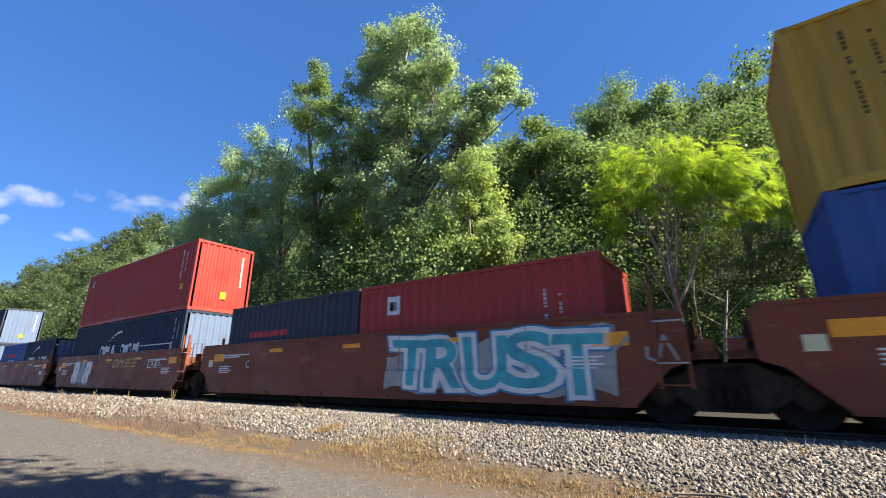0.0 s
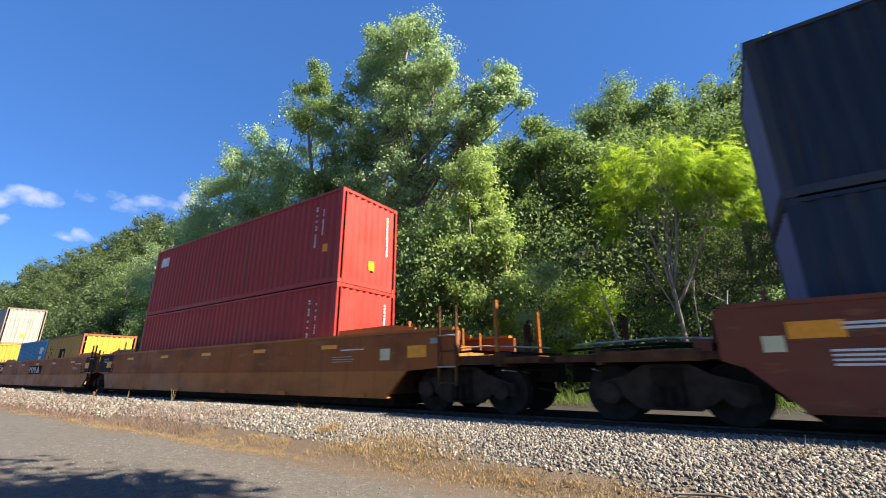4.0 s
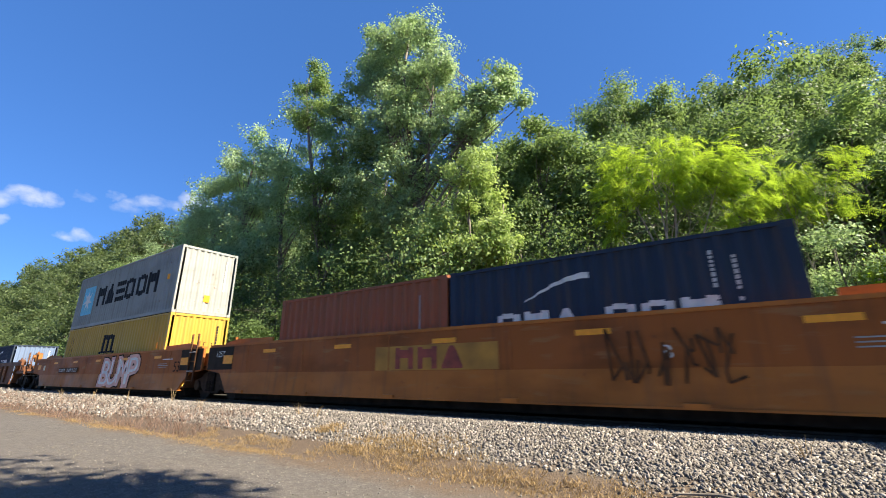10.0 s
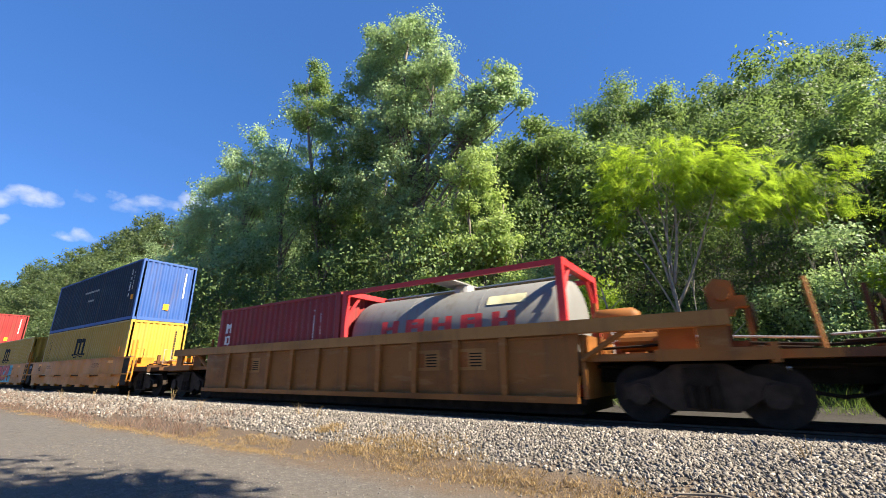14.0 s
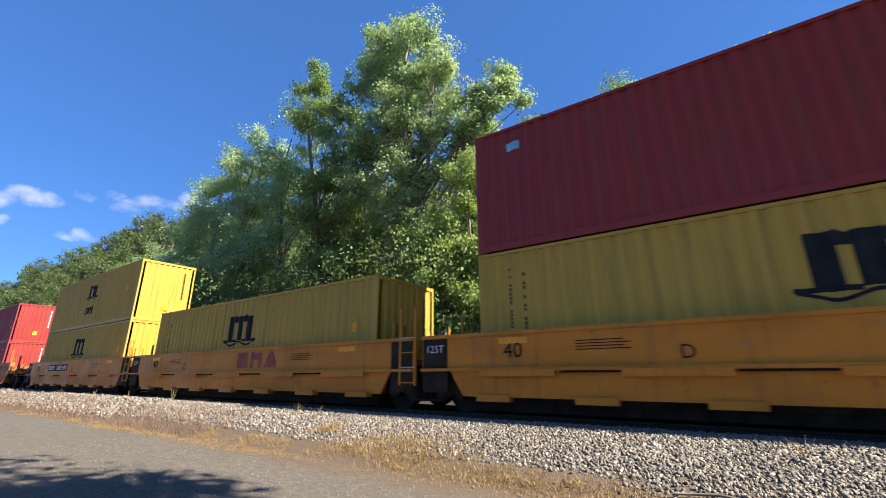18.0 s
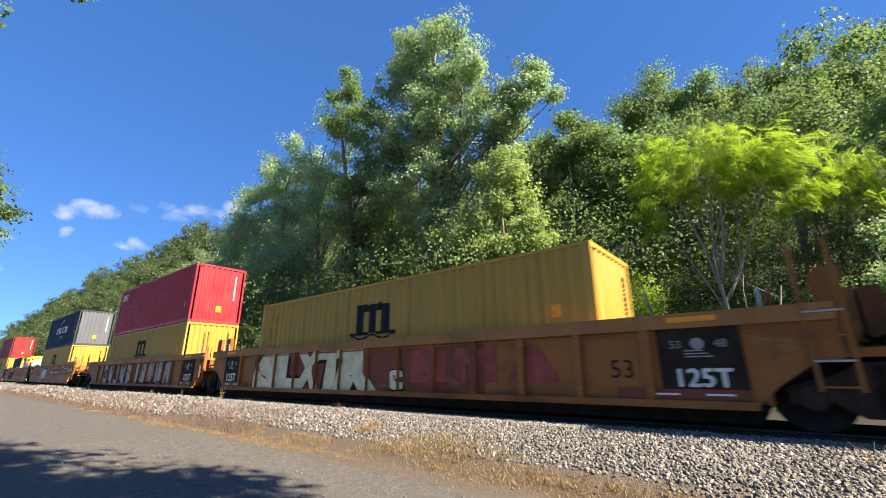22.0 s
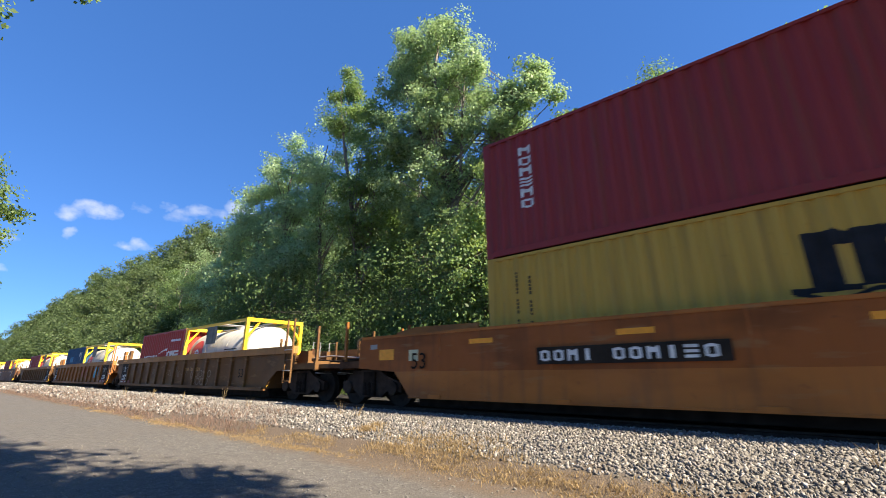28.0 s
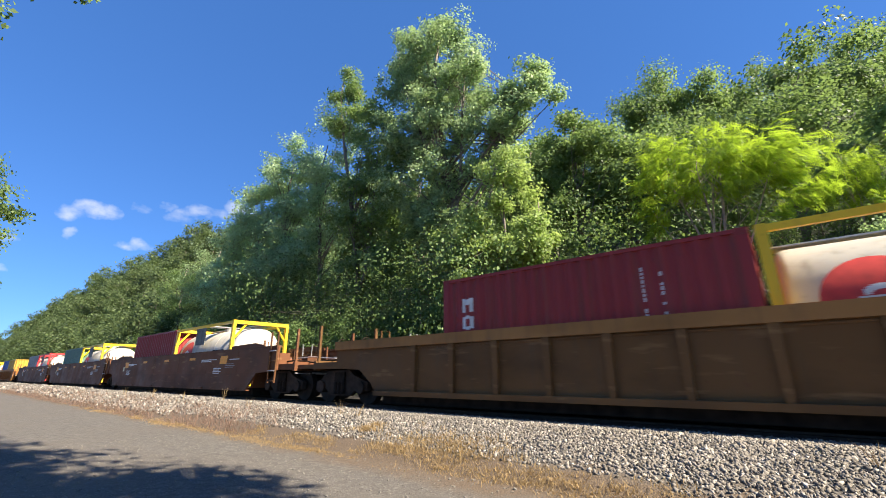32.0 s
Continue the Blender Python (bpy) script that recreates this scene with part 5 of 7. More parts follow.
# ---- the consist, from the front: middle of each unit, its kind, and how its ends are joined ----
BOX40, BOX20, STD, HIGH = 12.192, 6.058, 2.591, 2.896
LOW, UP_HIGH = WELL_FLOOR, WELL_FLOOR + HIGH
MAROON, ORANGE, BROWN, YELLOW, UMBER, OLIVE = "maroon_car", "orange_car", "brown_car", "yellow_car", "umber_car", "olive_car"
UNITS = [  # middle, side, half well, joined by a coupler in front, behind, paint
    (7.57, "smooth", 6.3, 0, 0, MAROON), (-7.80, "smooth", 6.3, 0, 0, MAROON), (-23.35, "smooth", 6.3, 0, 0, MAROON), (-39.05, "smooth", 6.3, 0, 0, MAROON), (-54.55, "smooth", 6.3, 0, 1, MAROON),
    (-76.5, "smooth", 8.3, 1, 0, ORANGE), (-96.05, "smooth", 8.3, 0, 0, ORANGE), (-115.7, "smooth", 8.3, 0, 1, ORANGE),
    (-139.5, "smooth", 8.3, 1, 0, ORANGE), (-159.05, "smooth", 8.3, 0, 0, ORANGE), (-178.7, "smooth", 8.3, 0, 1, ORANGE),
    (-202.45, "ribbed", 8.3, 1, 1, UMBER), (-224.0, "ribbed", 6.3, 1, 1, BROWN),
    (-244.0, "stepped", 6.3, 1, 0, YELLOW), (-259.25, "stepped", 6.3, 0, 0, YELLOW), (-275.0, "stepped", 6.3, 0, 0, YELLOW), (-290.15, "stepped", 6.3, 0, 0, YELLOW), (-305.5, "stepped", 6.3, 0, 1, YELLOW),
    (-327.4, "ribbed", 8.3, 1, 0, BROWN), (-346.8, "ribbed", 8.3, 0, 0, BROWN), (-366.1, "ribbed", 8.3, 0, 1, BROWN),
    (-389.9, "smooth", 8.3, 1, 0, ORANGE), (-409.4, "smooth", 8.3, 0, 0, ORANGE), (-428.75, "smooth", 8.3, 0, 1, ORANGE),
    (-452.1, "ribbed", 8.3, 1, 0, OLIVE), (-471.65, "ribbed", 8.3, 0, 0, BROWN), (-491.1, "ribbed", 8.3, 0, 1, OLIVE),
    (-514.3, "smooth", 8.3, 1, 0, UMBER), (-533.8, "smooth", 8.3, 0, 0, UMBER), (-553.3, "smooth", 8.3, 0, 1, UMBER),
    (-577.0, "ribbed", 8.3, 1, 0, BROWN), (-596.5, "ribbed", 8.3, 0, 0, BROWN), (-616.0, "ribbed", 8.3, 0, 1, BROWN)]
LOOK = {(MAROON, "smooth"): "red-brown smooth-sided well car, dusty and tagged", (ORANGE, "smooth"): "orange-brown smooth-sided well car with yellow reflectors",
        (OLIVE, "ribbed"): "dull olive-brown well car with upright ribs and chalky tags", (UMBER, "smooth"): "sooty umber smooth-sided well car far back in the train",
        (UMBER, "ribbed"): "sooty umber well car with upright ribs along its sides",
        (BROWN, "ribbed"): "rusty brown well car with upright ribs along its sides", (YELLOW, "stepped"): "yellow well car with a ledge along its side"}
CARS = []
for i, (mid, kind, well, fc, rc, coat) in enumerate(UNITS):
    ahead = UNITS[i - 1][0] if i else mid + 15.5
    behind = UNITS[i + 1][0] if i + 1 < len(UNITS) else mid - 23.6
    fr = well + 3.52 if fc else (ahead - mid) / 2 - 0.04
    re = well + 3.52 if rc else (mid - behind) / 2 - 0.04
    at = ([well + 1.75] if fc else []) + [-(well + 1.75) if rc else -(mid - behind) / 2]
    CARS.append(well_car(kind, mid, well, fr, re, fc, rc, coat, LOOK[coat, kind], at, "cars of the train"))

WHITE40 = [("name", -2.2, 2.28, 1.20, 1.80, 6, 3, "white", "ogwoog"), ("swoosh", -1.25, 0.0, 2.0, 2.44, "white")]
WHITE20 = [("name", -1.9, 2.0, 1.15, 1.58, 6, 3, "white", "ogwoog"), ("swoosh", -1.28, 0.0, 1.78, 2.22, "white")]
ARCH = [("arch", -0.08, 1.94, 0.84), ("ids", -5.4, 1.0, 2.5, "ink"), ("sticker", 5.3, 1.6)]
STAR = [("star", -4.34, 1.48, 1.55), ("name", -2.96, 4.4, 1.05, 2.06, 6, None, "ink", "gwpoog"), ("sticker", 5.2, 1.6)]
IDS = [("ids", 4.9, 1.2, 2.5, "white"), ("sticker", 5.4, 1.1)]
IDS20 = [("ids", 1.9, 1.2, 2.3, "white")]


def stack(k, low, high=None):
    """Loads of unit k: low is one long box, or a pair of short ones; high lies on top."""
    mid = UNITS[k][0]
    if len(low) == 2:
        for right, spec in ((mid + BOX20 + 0.04, low[0]), (mid - 0.04, low[1])):
            if spec[0] == "tank":
                tank_container(right, LOW, *spec[1:])
            else:
                container(spec[0], spec[1], right, LOW, BOX20, STD, spec[2], spec[3])
    else:
        c, lab, post, marks = low[0]
        container(c, lab, mid + BOX40 / 2, LOW, BOX40, HIGH, post, marks)
    if high:
        c, lab, post, marks, *end = high
        container(c, lab, mid + BOX40 / 2, UP_HIGH + 0.012, BOX40, HIGH, post, marks, end=end[0] if end else None)


MUSTARD = ("mustard", "mustard yellow corrugated steel container with a dark emblem", None, ARCH)
MUSTARD_PLAIN = ("mustard", "mustard yellow corrugated steel container", None, ARCH)
GREY_TOP = ("silver", "pale grey corrugated container with a light blue star patch", None, STAR)
NAVY_LONG = ("navy", "navy blue corrugated container with white lettering bars", None, WHITE40 + IDS)
NAVY_SHORT = ("navy", "short navy blue container with white lettering bars", None, WHITE20 + IDS20)
TANK = ("tank", "frame_yellow", "tank_white", "cream tank with a red disc in a yellow frame")
stack(0, [("royal", "blue corrugated container under a yellow one", None, IDS)], MUSTARD_PLAIN)
stack(1, [("red", "short brick red container with a white square mark", None, [("patch", -2.12, -1.72, 1.8, 2.25, "white"), ("patch", -2.04, -1.80, 1.9, 2.12, "navy"), ("ids", 1.9, 1.0, 2.0, "white"), ("sticker", 2.2, 1.3)]),
          ("slate", "short slate blue container with a faded red mark", None, [("patch", -1.9, 0.1, 1.55, 1.72, "red_ink"), ("patch", -1.6, -1.1, 1.2, 1.42, "grey_spray"), ("patch", -0.9, 0.2, 1.2, 1.42, "grey_spray")])])
stack(2, [("navy", "navy blue corrugated container with white lettering bars", None, WHITE40 + [("patch", 2.4, 5.2, 1.62, 1.66, "white"), ("patch", 5.16, 5.2, 1.2, 1.62, "white"), ("name", 2.6, 5.0, 1.28, 1.42, 14, None, "white")] + [("ids", 5.2, 1.5, 2.6, "white")])],
      ("red", "brick red corrugated container stacked on a navy one", None, [("ids", 4.9, 1.4, 2.6, "white"), ("sticker", 5.2, 1.0), ("patch", -5.55, -5.2, 2.2, 2.52, "white"), ("patch", -5.48, -5.27, 2.25, 2.47, "ink"), ("patch", -5.45, -5.32, 2.36, 2.42, "cream_spray")]))
stack(3, [NAVY_SHORT, ("royal", "short royal blue container with a red emblem", None, [("patch", -2.0, 1.0, 1.72, 1.9, "red_ink"), ("name", -0.9, 0.8, 1.15, 1.5, 3, None, "white"), ("ids", 1.9, 1.2, 2.3, "white")])])
stack(4, [NAVY_LONG], ("navy", "navy blue corrugated container with a pale oval emblem", "slate", [("globe", 0.0, 1.45, 1.25), ("ids", 5.0, 2.5, 2.7, "white"), ("sticker", 5.3, 1.1)]))
stack(5, [("red", "brick red corrugated container in a well car", None, IDS)], ("red", "brick red corrugated container stacked on a red one", None, [("patch", -5.6, -4.9, 2.1, 2.5, "white")] + IDS))
stack(6, [("mustard", "short mustard yellow container with a dark emblem", "rust", [("arch", -0.02, 1.62, 0.62), ("ids", -2.3, 0.9, 2.1, "ink")]),
          ("teal", "short teal blue container with a white square mark", None, [("patch", 1.75, 2.2, 1.75, 2.15, "white"), ("patch", 2.22, 2.55, 1.95, 2.05, "white"), ("patch", 1.8, 2.15, 1.35, 1.6, "white")])])
stack(7, [MUSTARD], ("silver", "pale grey rust-streaked container with a star patch", "weathered", STAR))
stack(8, [MUSTARD], GREY_TOP)
stack(9, [NAVY_SHORT, ("rust", "short rust brown corrugated container", None, [("patch", 2.2, 2.25, 1.2, 2.2, "grey_spray")])])
stack(10, [MUSTARD], GREY_TOP)
stack(11, [NAVY_SHORT, NAVY_SHORT])
stack(12, [("tank", "frame_red", "tank_grey", "silver tank with red bars in a red frame", True), ("oxblood", "short oxblood container with white upright bars", None, [("column", -2.6, 0.9, 2.1, 3, "white"), ("ids", 1.9, 1.2, 2.2, "white")])])
stack(13, [MUSTARD], ("navy", "navy blue corrugated container with thin pale marks", "royal", [("patch", -1.2, 0.8, 1.9, 2.0, "grey_spray"), ("patch", -0.6, 0.4, 1.4, 1.5, "grey_spray")] + IDS))
stack(14, [MUSTARD])
stack(15, [MUSTARD], ("oxblood", "oxblood corrugated container stacked on a yellow one", None, IDS + [("patch", -5.3, -5.0, 2.3, 2.5, "sky_blue")]))
stack(16, [MUSTARD])
stack(17, [MUSTARD], ("mustard", "mustard yellow container stacked on another, dark emblem", None, [("arch", 0.1, 2.0, 0.68), ("name", -0.5, 0.65, 0.72, 1.12, 2, None, "ink"), ("sticker", 4.8, 1.6)]))
stack(18, [("oxblood", "oxblood corrugated container in a ribbed well car", None, IDS)], ("oxblood", "oxblood container with an upright column of white bars", None, [("column", -5.22, 0.85, 2.25, 3, "white")] + IDS))
stack(19, [MUSTARD])
stack(20, [MUSTARD], ("crimson", "crimson corrugated container with a white mark", None, [("name", -5.7, -4.7, 2.2, 2.6, 3, None, "white"), ("sticker", 5.3, 0.9)]))
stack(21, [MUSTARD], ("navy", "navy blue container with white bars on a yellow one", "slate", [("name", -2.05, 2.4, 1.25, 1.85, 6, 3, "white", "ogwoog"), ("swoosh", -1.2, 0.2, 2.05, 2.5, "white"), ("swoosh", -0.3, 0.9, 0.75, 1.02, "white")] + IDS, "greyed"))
stack(22, [TANK, ("slate", "short dark slate container with white bars", None, [("name", 0.0, 2.2, 1.2, 1.55, 5, None, "white")])])
stack(23, [MUSTARD], ("oxblood", "oxblood container with an upright column of white bars", None, [("column", -5.15, 0.95, 2.5, 6, "white")] + IDS))
stack(24, [TANK, ("red", "short bright red container with white bars and curve", None, [("name", -2.5, -0.3, 1.15, 1.45, 7, None, "white"), ("swoosh", -0.2, 1.0, 1.5, 1.75, "white"), ("name", 1.0, 2.5, 1.2, 1.6, 3, None, "white"), ("patch", 1.3, 2.5, 2.05, 2.15, "white")])])
stack(25, [TANK, ("ocean", "short deep blue container with small white marks", None, [("patch", 1.4, 1.8, 1.9, 2.2, "white"), ("patch", -1.5, -0.4, 1.5, 1.9, "teal"), ("patch", 2.0, 2.1, 1.6, 2.2, "white")])])
stack(26, [TANK, ("oxblood", "short oxblood container with white upright bars", None, [("column", -2.5, 0.9, 2.1, 3, "white"), ("ids", 1.4, 1.0, 2.2, "white")])])
stack(27, [TANK, ("oxblood", "short oxblood corrugated container", None, IDS20)])
stack(28, [TANK, ("green", "short faded green corrugated container", None, IDS20)])
stack(29, [("tank", "frame_red", "tank_white", "cream tank in a red frame"), ("silver", "short pale grey corrugated container", None, IDS20)])
stack(30, [("mustard", "short mustard yellow container", None, []), ("royal", "short royal blue container", None, [])])
stack(31, [TANK, ("oxblood", "short oxblood corrugated container", None, [])])
stack(32, [TANK, ("mustard", "short mustard yellow container", None, [])])

# paint on the car sides
halo = [(1.15 + 0.18 * j, 0.46 + 0.09 * math.sin(j * 0.8)) for j in range(29)] + [(6.25 - 0.18 * j, 1.56 + 0.08 * math.sin(j * 1.1) - 0.012 * j) for j in range(29)]
sprayed(CARS[1], "graffiti_ground", halo, "grey_spray", 0.001, zones_of(1), "silver sprayed ground of a graffiti word")
graffiti(1, "TRUST", 1.45, 6.05, 0.50, 1.48, ((0.11, "teal"), (0.085, "white"), (0.02, "teal_spray")), 2, "teal graffiti letter with a white rim")
scribble(CARS[1], 6.2, 7.2, 0.9, 1.4, 3, "grey_spray", 5)
company_bars(CARS[2], 0.57, 3.18, 1.12, 1.48, 4, "faded_letter", 1.472, 0.45, "ogpp")
spray(2, -4.4, -2.0, 0.45, 1.55, 3, ("white", "grey_spray"), "grey_spray", 3)
scribble(CARS[2], 4.2, 5.4, 1.0, 1.4, 4, "white", 8)
company_bars(CARS[4], 0.4, 3.4, 1.12, 1.48, 4, "faded_letter", 1.472, 0.45, "ogpp")
for k, ch, x in ((1, "C", -4.4), (3, "E", -3.2), (4, "A", -1.6), (17, "B", 0.7), (16, "C", -2.9), (15, "D", -2.4), (9, "B", 4.2)):
    write(CARS[k], ch, x, 1.0, 0.30, "ink" if UNITS[k][5] == YELLOW else "white", -1.474)
for k, sx in ((5, -1), (6, 1), (8, -1), (9, 1), (10, 1), (21, 1), (23, -1)):
    write(CARS[k], "53", sx * 7.95, 0.92, 0.52, "grime", -1.474, "dark stencilled number")
for k in (18, 19, 24, 25, 26):
    write(CARS[k], "53", 6.45, 0.72, 0.42, "black", -1.378, "dark stencilled number")
for k in (13, 14, 15, 16, 17):
    write(CARS[k], "40", -5.3, 1.08, 0.40, "grime", -1.43, "dark stencilled number")
number_panel(CARS[7], -5.15, -2.05, 0.93, 1.22)
number_panel(CARS[8], 1.8, 4.75, 0.93, 1.24)
number_panel(CARS[10], -5.3, -2.4, 0.95, 1.20, 1.472, "grey_spray", "dirty_deck")
number_panel(CARS[23], -4.9, -1.8, 0.96, 1.27)
number_panel(CARS[21], 1.8, 4.9, 0.93, 1.26)
number_panel(CARS[17], -3.37, -0.24, 1.06, 1.38, 1.425)
number_panel(CARS[18], 3.2, 5.25, 0.93, 1.17, 1.375, "grey_spray", None)
number_panel(CARS[11], 2.0, 3.6, 0.95, 1.2, 1.375, "grey_spray", None)
company_bars(CARS[6], -1.2, 1.0, 0.98, 1.32, 3, "grey_spray", 1.472, 0.0, "ggw")
part("number_panel", plate(-1.4, 1.15, 0.92, 1.38, 1.452, 0.003), "grime", CARS[6])
part("painted_panel", plate(-1.95, 1.28, 0.87, 1.40, 1.433, 0.002), "ochre_panel", CARS[9], "faded yellow painted panel")
company_bars(CARS[9], -1.33, 0.59, 0.90, 1.36, 3, "faded_red", 1.434, 0.0, "ggw")
company_bars(CARS[15], 2.18, 3.9, 1.0, 1.46, 3, "faded_red", 1.425)
company_bars(CARS[16], 0.4, 2.6, 1.0, 1.46, 3, "faded_red", 1.425)
company_bars(CARS[19], 1.6, 5.6, 0.62, 1.35, 3, "faded_red", 1.375)
company_bars(CARS[25], 1.5, 3.4, 0.7, 1.25, 3, "faded_red", 1.375)
graffiti(10, "BUMP", 0.75, 4.55, 0.42, 1.48, ((0.11, "grime"), (0.075, "pink_spray"), (-0.012, "white")), 4, "pink and white graffiti letter")
sprayed(CARS[14], "graffiti_ground", [(-5.4, 0.42), (3.6, 0.42), (3.75, 0.9), (3.7, 1.5), (-5.4, 1.5)], "teal_spray", 0.001, zones_of(14), "turquoise sprayed ground of a graffiti piece")
sprayed(CARS[14], "graffiti_ground", [(-5.35, 0.44), (-1.3, 0.44), (-1.25, 1.47), (-5.35, 1.47)], "grey_spray", 0.0016, zones_of(14))
graffiti(14, "SPCRUR", -5.25, -1.4, 0.92, 1.44, ((0.12, "black"), (0.05, "grey_spray")), 11, "grey graffiti letter with a dark rim", 0.0)
spray(14, -1.0, 0.1, 0.45, 1.48, 1, "board", "black", 12)
spray(14, 0.1, 3.0, 0.45, 1.50, 3, "red_spray", "maroon_car", 24)
scribble(CARS[14], 3.0, 3.7, 0.5, 1.45, 5, "teal", 13, 1.423, 0.02)
sprayed(CARS[19], "graffiti_ground", [(-5.9 + 0.3 * j, 0.43 + 0.05 * math.sin(j * 1.3)) for j in range(33)] + [(3.7 - 0.3 * j, 1.46 + 0.06 * math.sin(j * 0.9)) for j in range(33)], "maroon_car", 0.001, zones_of(19), "dull red sprayed ground of a graffiti piece")
graffiti(19, "SLXTR", -5.5, 0.2, 0.46, 1.50, ((0.15, "black"), (0.09, "cream_spray")), 14, "pale yellow graffiti letter with a dark rim", 0.12)
spray(19, 0.85, 1.35, 0.42, 0.95, 1, "cream_spray", "black", 25)
graffiti(20, "CALAS", -5.9, -0.5, 0.42, 1.30, ((0.15, "black"), (0.07, "grey_spray")), 15, "silver grey graffiti letter with a dark rim", 0.0)
spray(20, 0.5, 5.5, 0.42, 1.52, 6, "grey_spray", "black", 16, "umber_car")
for j in range(26):
    q, px, pz = random.Random(700 + j), 0.7 + 4.7 * ((j * 0.381966) % 1.0), 0.5 + 0.8 * ((j * 0.7236) % 1.0)
    sprayed(CARS[20], "graffiti_dot", [(px + 0.11 * math.cos(a) * q.uniform(0.9, 1.1), pz + 0.10 * math.sin(a)) for a in (2 * math.pi * n / 12 for n in range(12))], "salmon_spray", 0.008, zones_of(20))
spray(21, -2.95, -0.3, 0.40, 1.45, 3, ("grey_spray", "white"), "black", 17)
spray(22, -5.1, -1.8, 0.5, 1.4, 4, "black", "grime", 18)
graffiti(23, "MAGE", 1.35, 5.1, 0.46, 1.56, ((0.16, "black"), (0.125, "jade_spray"), (0.03, "mint_spray"), (-0.03, "jade_spray")), 19, "sea-green graffiti letter with a dark rim", 0.1)
scribble(CARS[23], 0.2, 0.95, 0.9, 1.55, 5, "grey_spray", 27, 1.433, 0.014)
scribble(CARS[23], 5.2, 7.2, 0.6, 1.58, 16, "grey_spray", 20, 1.433, 0.018)
for j in range(9):
    cx, cz = 2.05 + 0.42 * (j % 5) + 0.2 * (j // 5), 0.86 - 0.3 * (j // 5)
    for sa, sb in ((0.19, 0.14),):
        for n in range(10):
            a, b = 2 * math.pi * n / 10, 2 * math.pi * (n + 1) / 10
            sprayed(CARS[24], "graffiti_ring", [(cx + sa * math.cos(a), cz + sa * 0.8 * math.sin(a)), (cx + sa * math.cos(b), cz + sa * 0.8 * math.sin(b)), (cx + sb * math.cos(b), cz + sb * 0.8 * math.sin(b)), (cx + sb * math.cos(a), cz + sb * 0.8 * math.sin(a))], "chalk", 0.003, zones_of(24))
for j, (xa, xb) in enumerate(((-3.1, -2.3), (-1.1, -0.2), (0.0, 0.9), (1.2, 2.0))):
    scribble(CARS[24], xa, xb, 0.6, 1.25, 4, "chalk", 60 + j, 1.372, 0.012)
number_panel(CARS[24], 0.9, 2.9, 0.95, 1.15, 1.375, "faded_letter", None)
for j in range(2):
    scribble(CARS[9], 3.3 + 0.1 * j, 5.2, 0.55, 1.5, 6, "dirty_deck", 22 + j)
spray(25, 4.9, 5.9, 0.6, 1.35, 1, "teal_spray", "teal", 23)
part("weathered_patch", plate(3.95, 4.5, 0.88, 1.2, 1.371, 0.003), "grime", CARS[18])


# ---- trees ----
def leaf_cloud(centres, out, spread, per, size, rng, flat=0.35, slim=0.36):
    """Leaves in tufts about the centres, turned the way each tuft looks out: an array of rhombs (n, 4, 3)."""
    n = len(centres) * per
    at = np.repeat(centres, per, axis=0) + np.clip(rng.normal(0, 1, (n, 3)), -2.1, 2.1) * spread * np.array((1, 1, 0.75))
    nor = rng.normal(0, 0.75, (n, 3)) + np.repeat(out, per, axis=0)
    nor[:, 2] += flat * 2
    nor /= np.linalg.norm(nor, axis=1)[:, None] + 1e-9
    u = np.cross(nor, rng.normal(0, 1, (n, 3)))
    u /= np.linalg.norm(u, axis=1)[:, None] + 1e-9
    v = np.cross(nor, u)
    s = size * rng.uniform(0.6, 1.35, (n, 1))
    droop = nor * s * 0.12
    return np.stack((at - u * s * 0.5, at + v * s * slim + droop, at + u * s * 0.6, at - v * s * slim + droop), axis=1)


def fronds(centres, heart, per, size, rng):
    """Feathered leaves: pairs of narrow leaflets along a drooping stalk that points away from the tree's heart."""
    n = len(centres)
    way = centres - np.array(heart)
    way[:, 2] = way[:, 2] * 0.4 - 0.35
    way += rng.normal(0, 0.8, (n, 3)) * np.linalg.norm(way, axis=1)[:, None] ** 0.5
    way /= np.linalg.norm(way, axis=1)[:, None]
    side = np.cross(way, np.array((0, 0, 1.0)) + rng.normal(0, 0.25, (n, 3)))
    side /= np.linalg.norm(side, axis=1)[:, None]
    up = np.cross(side, way)
    out = []
    for i in range(per):
        f, s = (i // 2 + 0.5) / (per / 2), 1 if i % 2 else -1
        root = centres + way * (f - 0.35) * 0.34 - up * 0.10 * f * f
        leng = size * (1.05 - 0.5 * abs(f - 0.4)) * rng.uniform(0.8, 1.15, (n, 1))
        tip = root + (side * s + way * 0.45 - up * 0.25) * leng
        mid = root * 0.55 + tip * 0.45
        w = way * leng * 0.16
        out.append(np.stack((root, mid + w, tip, mid - w), axis=1))
    return np.concatenate(out)


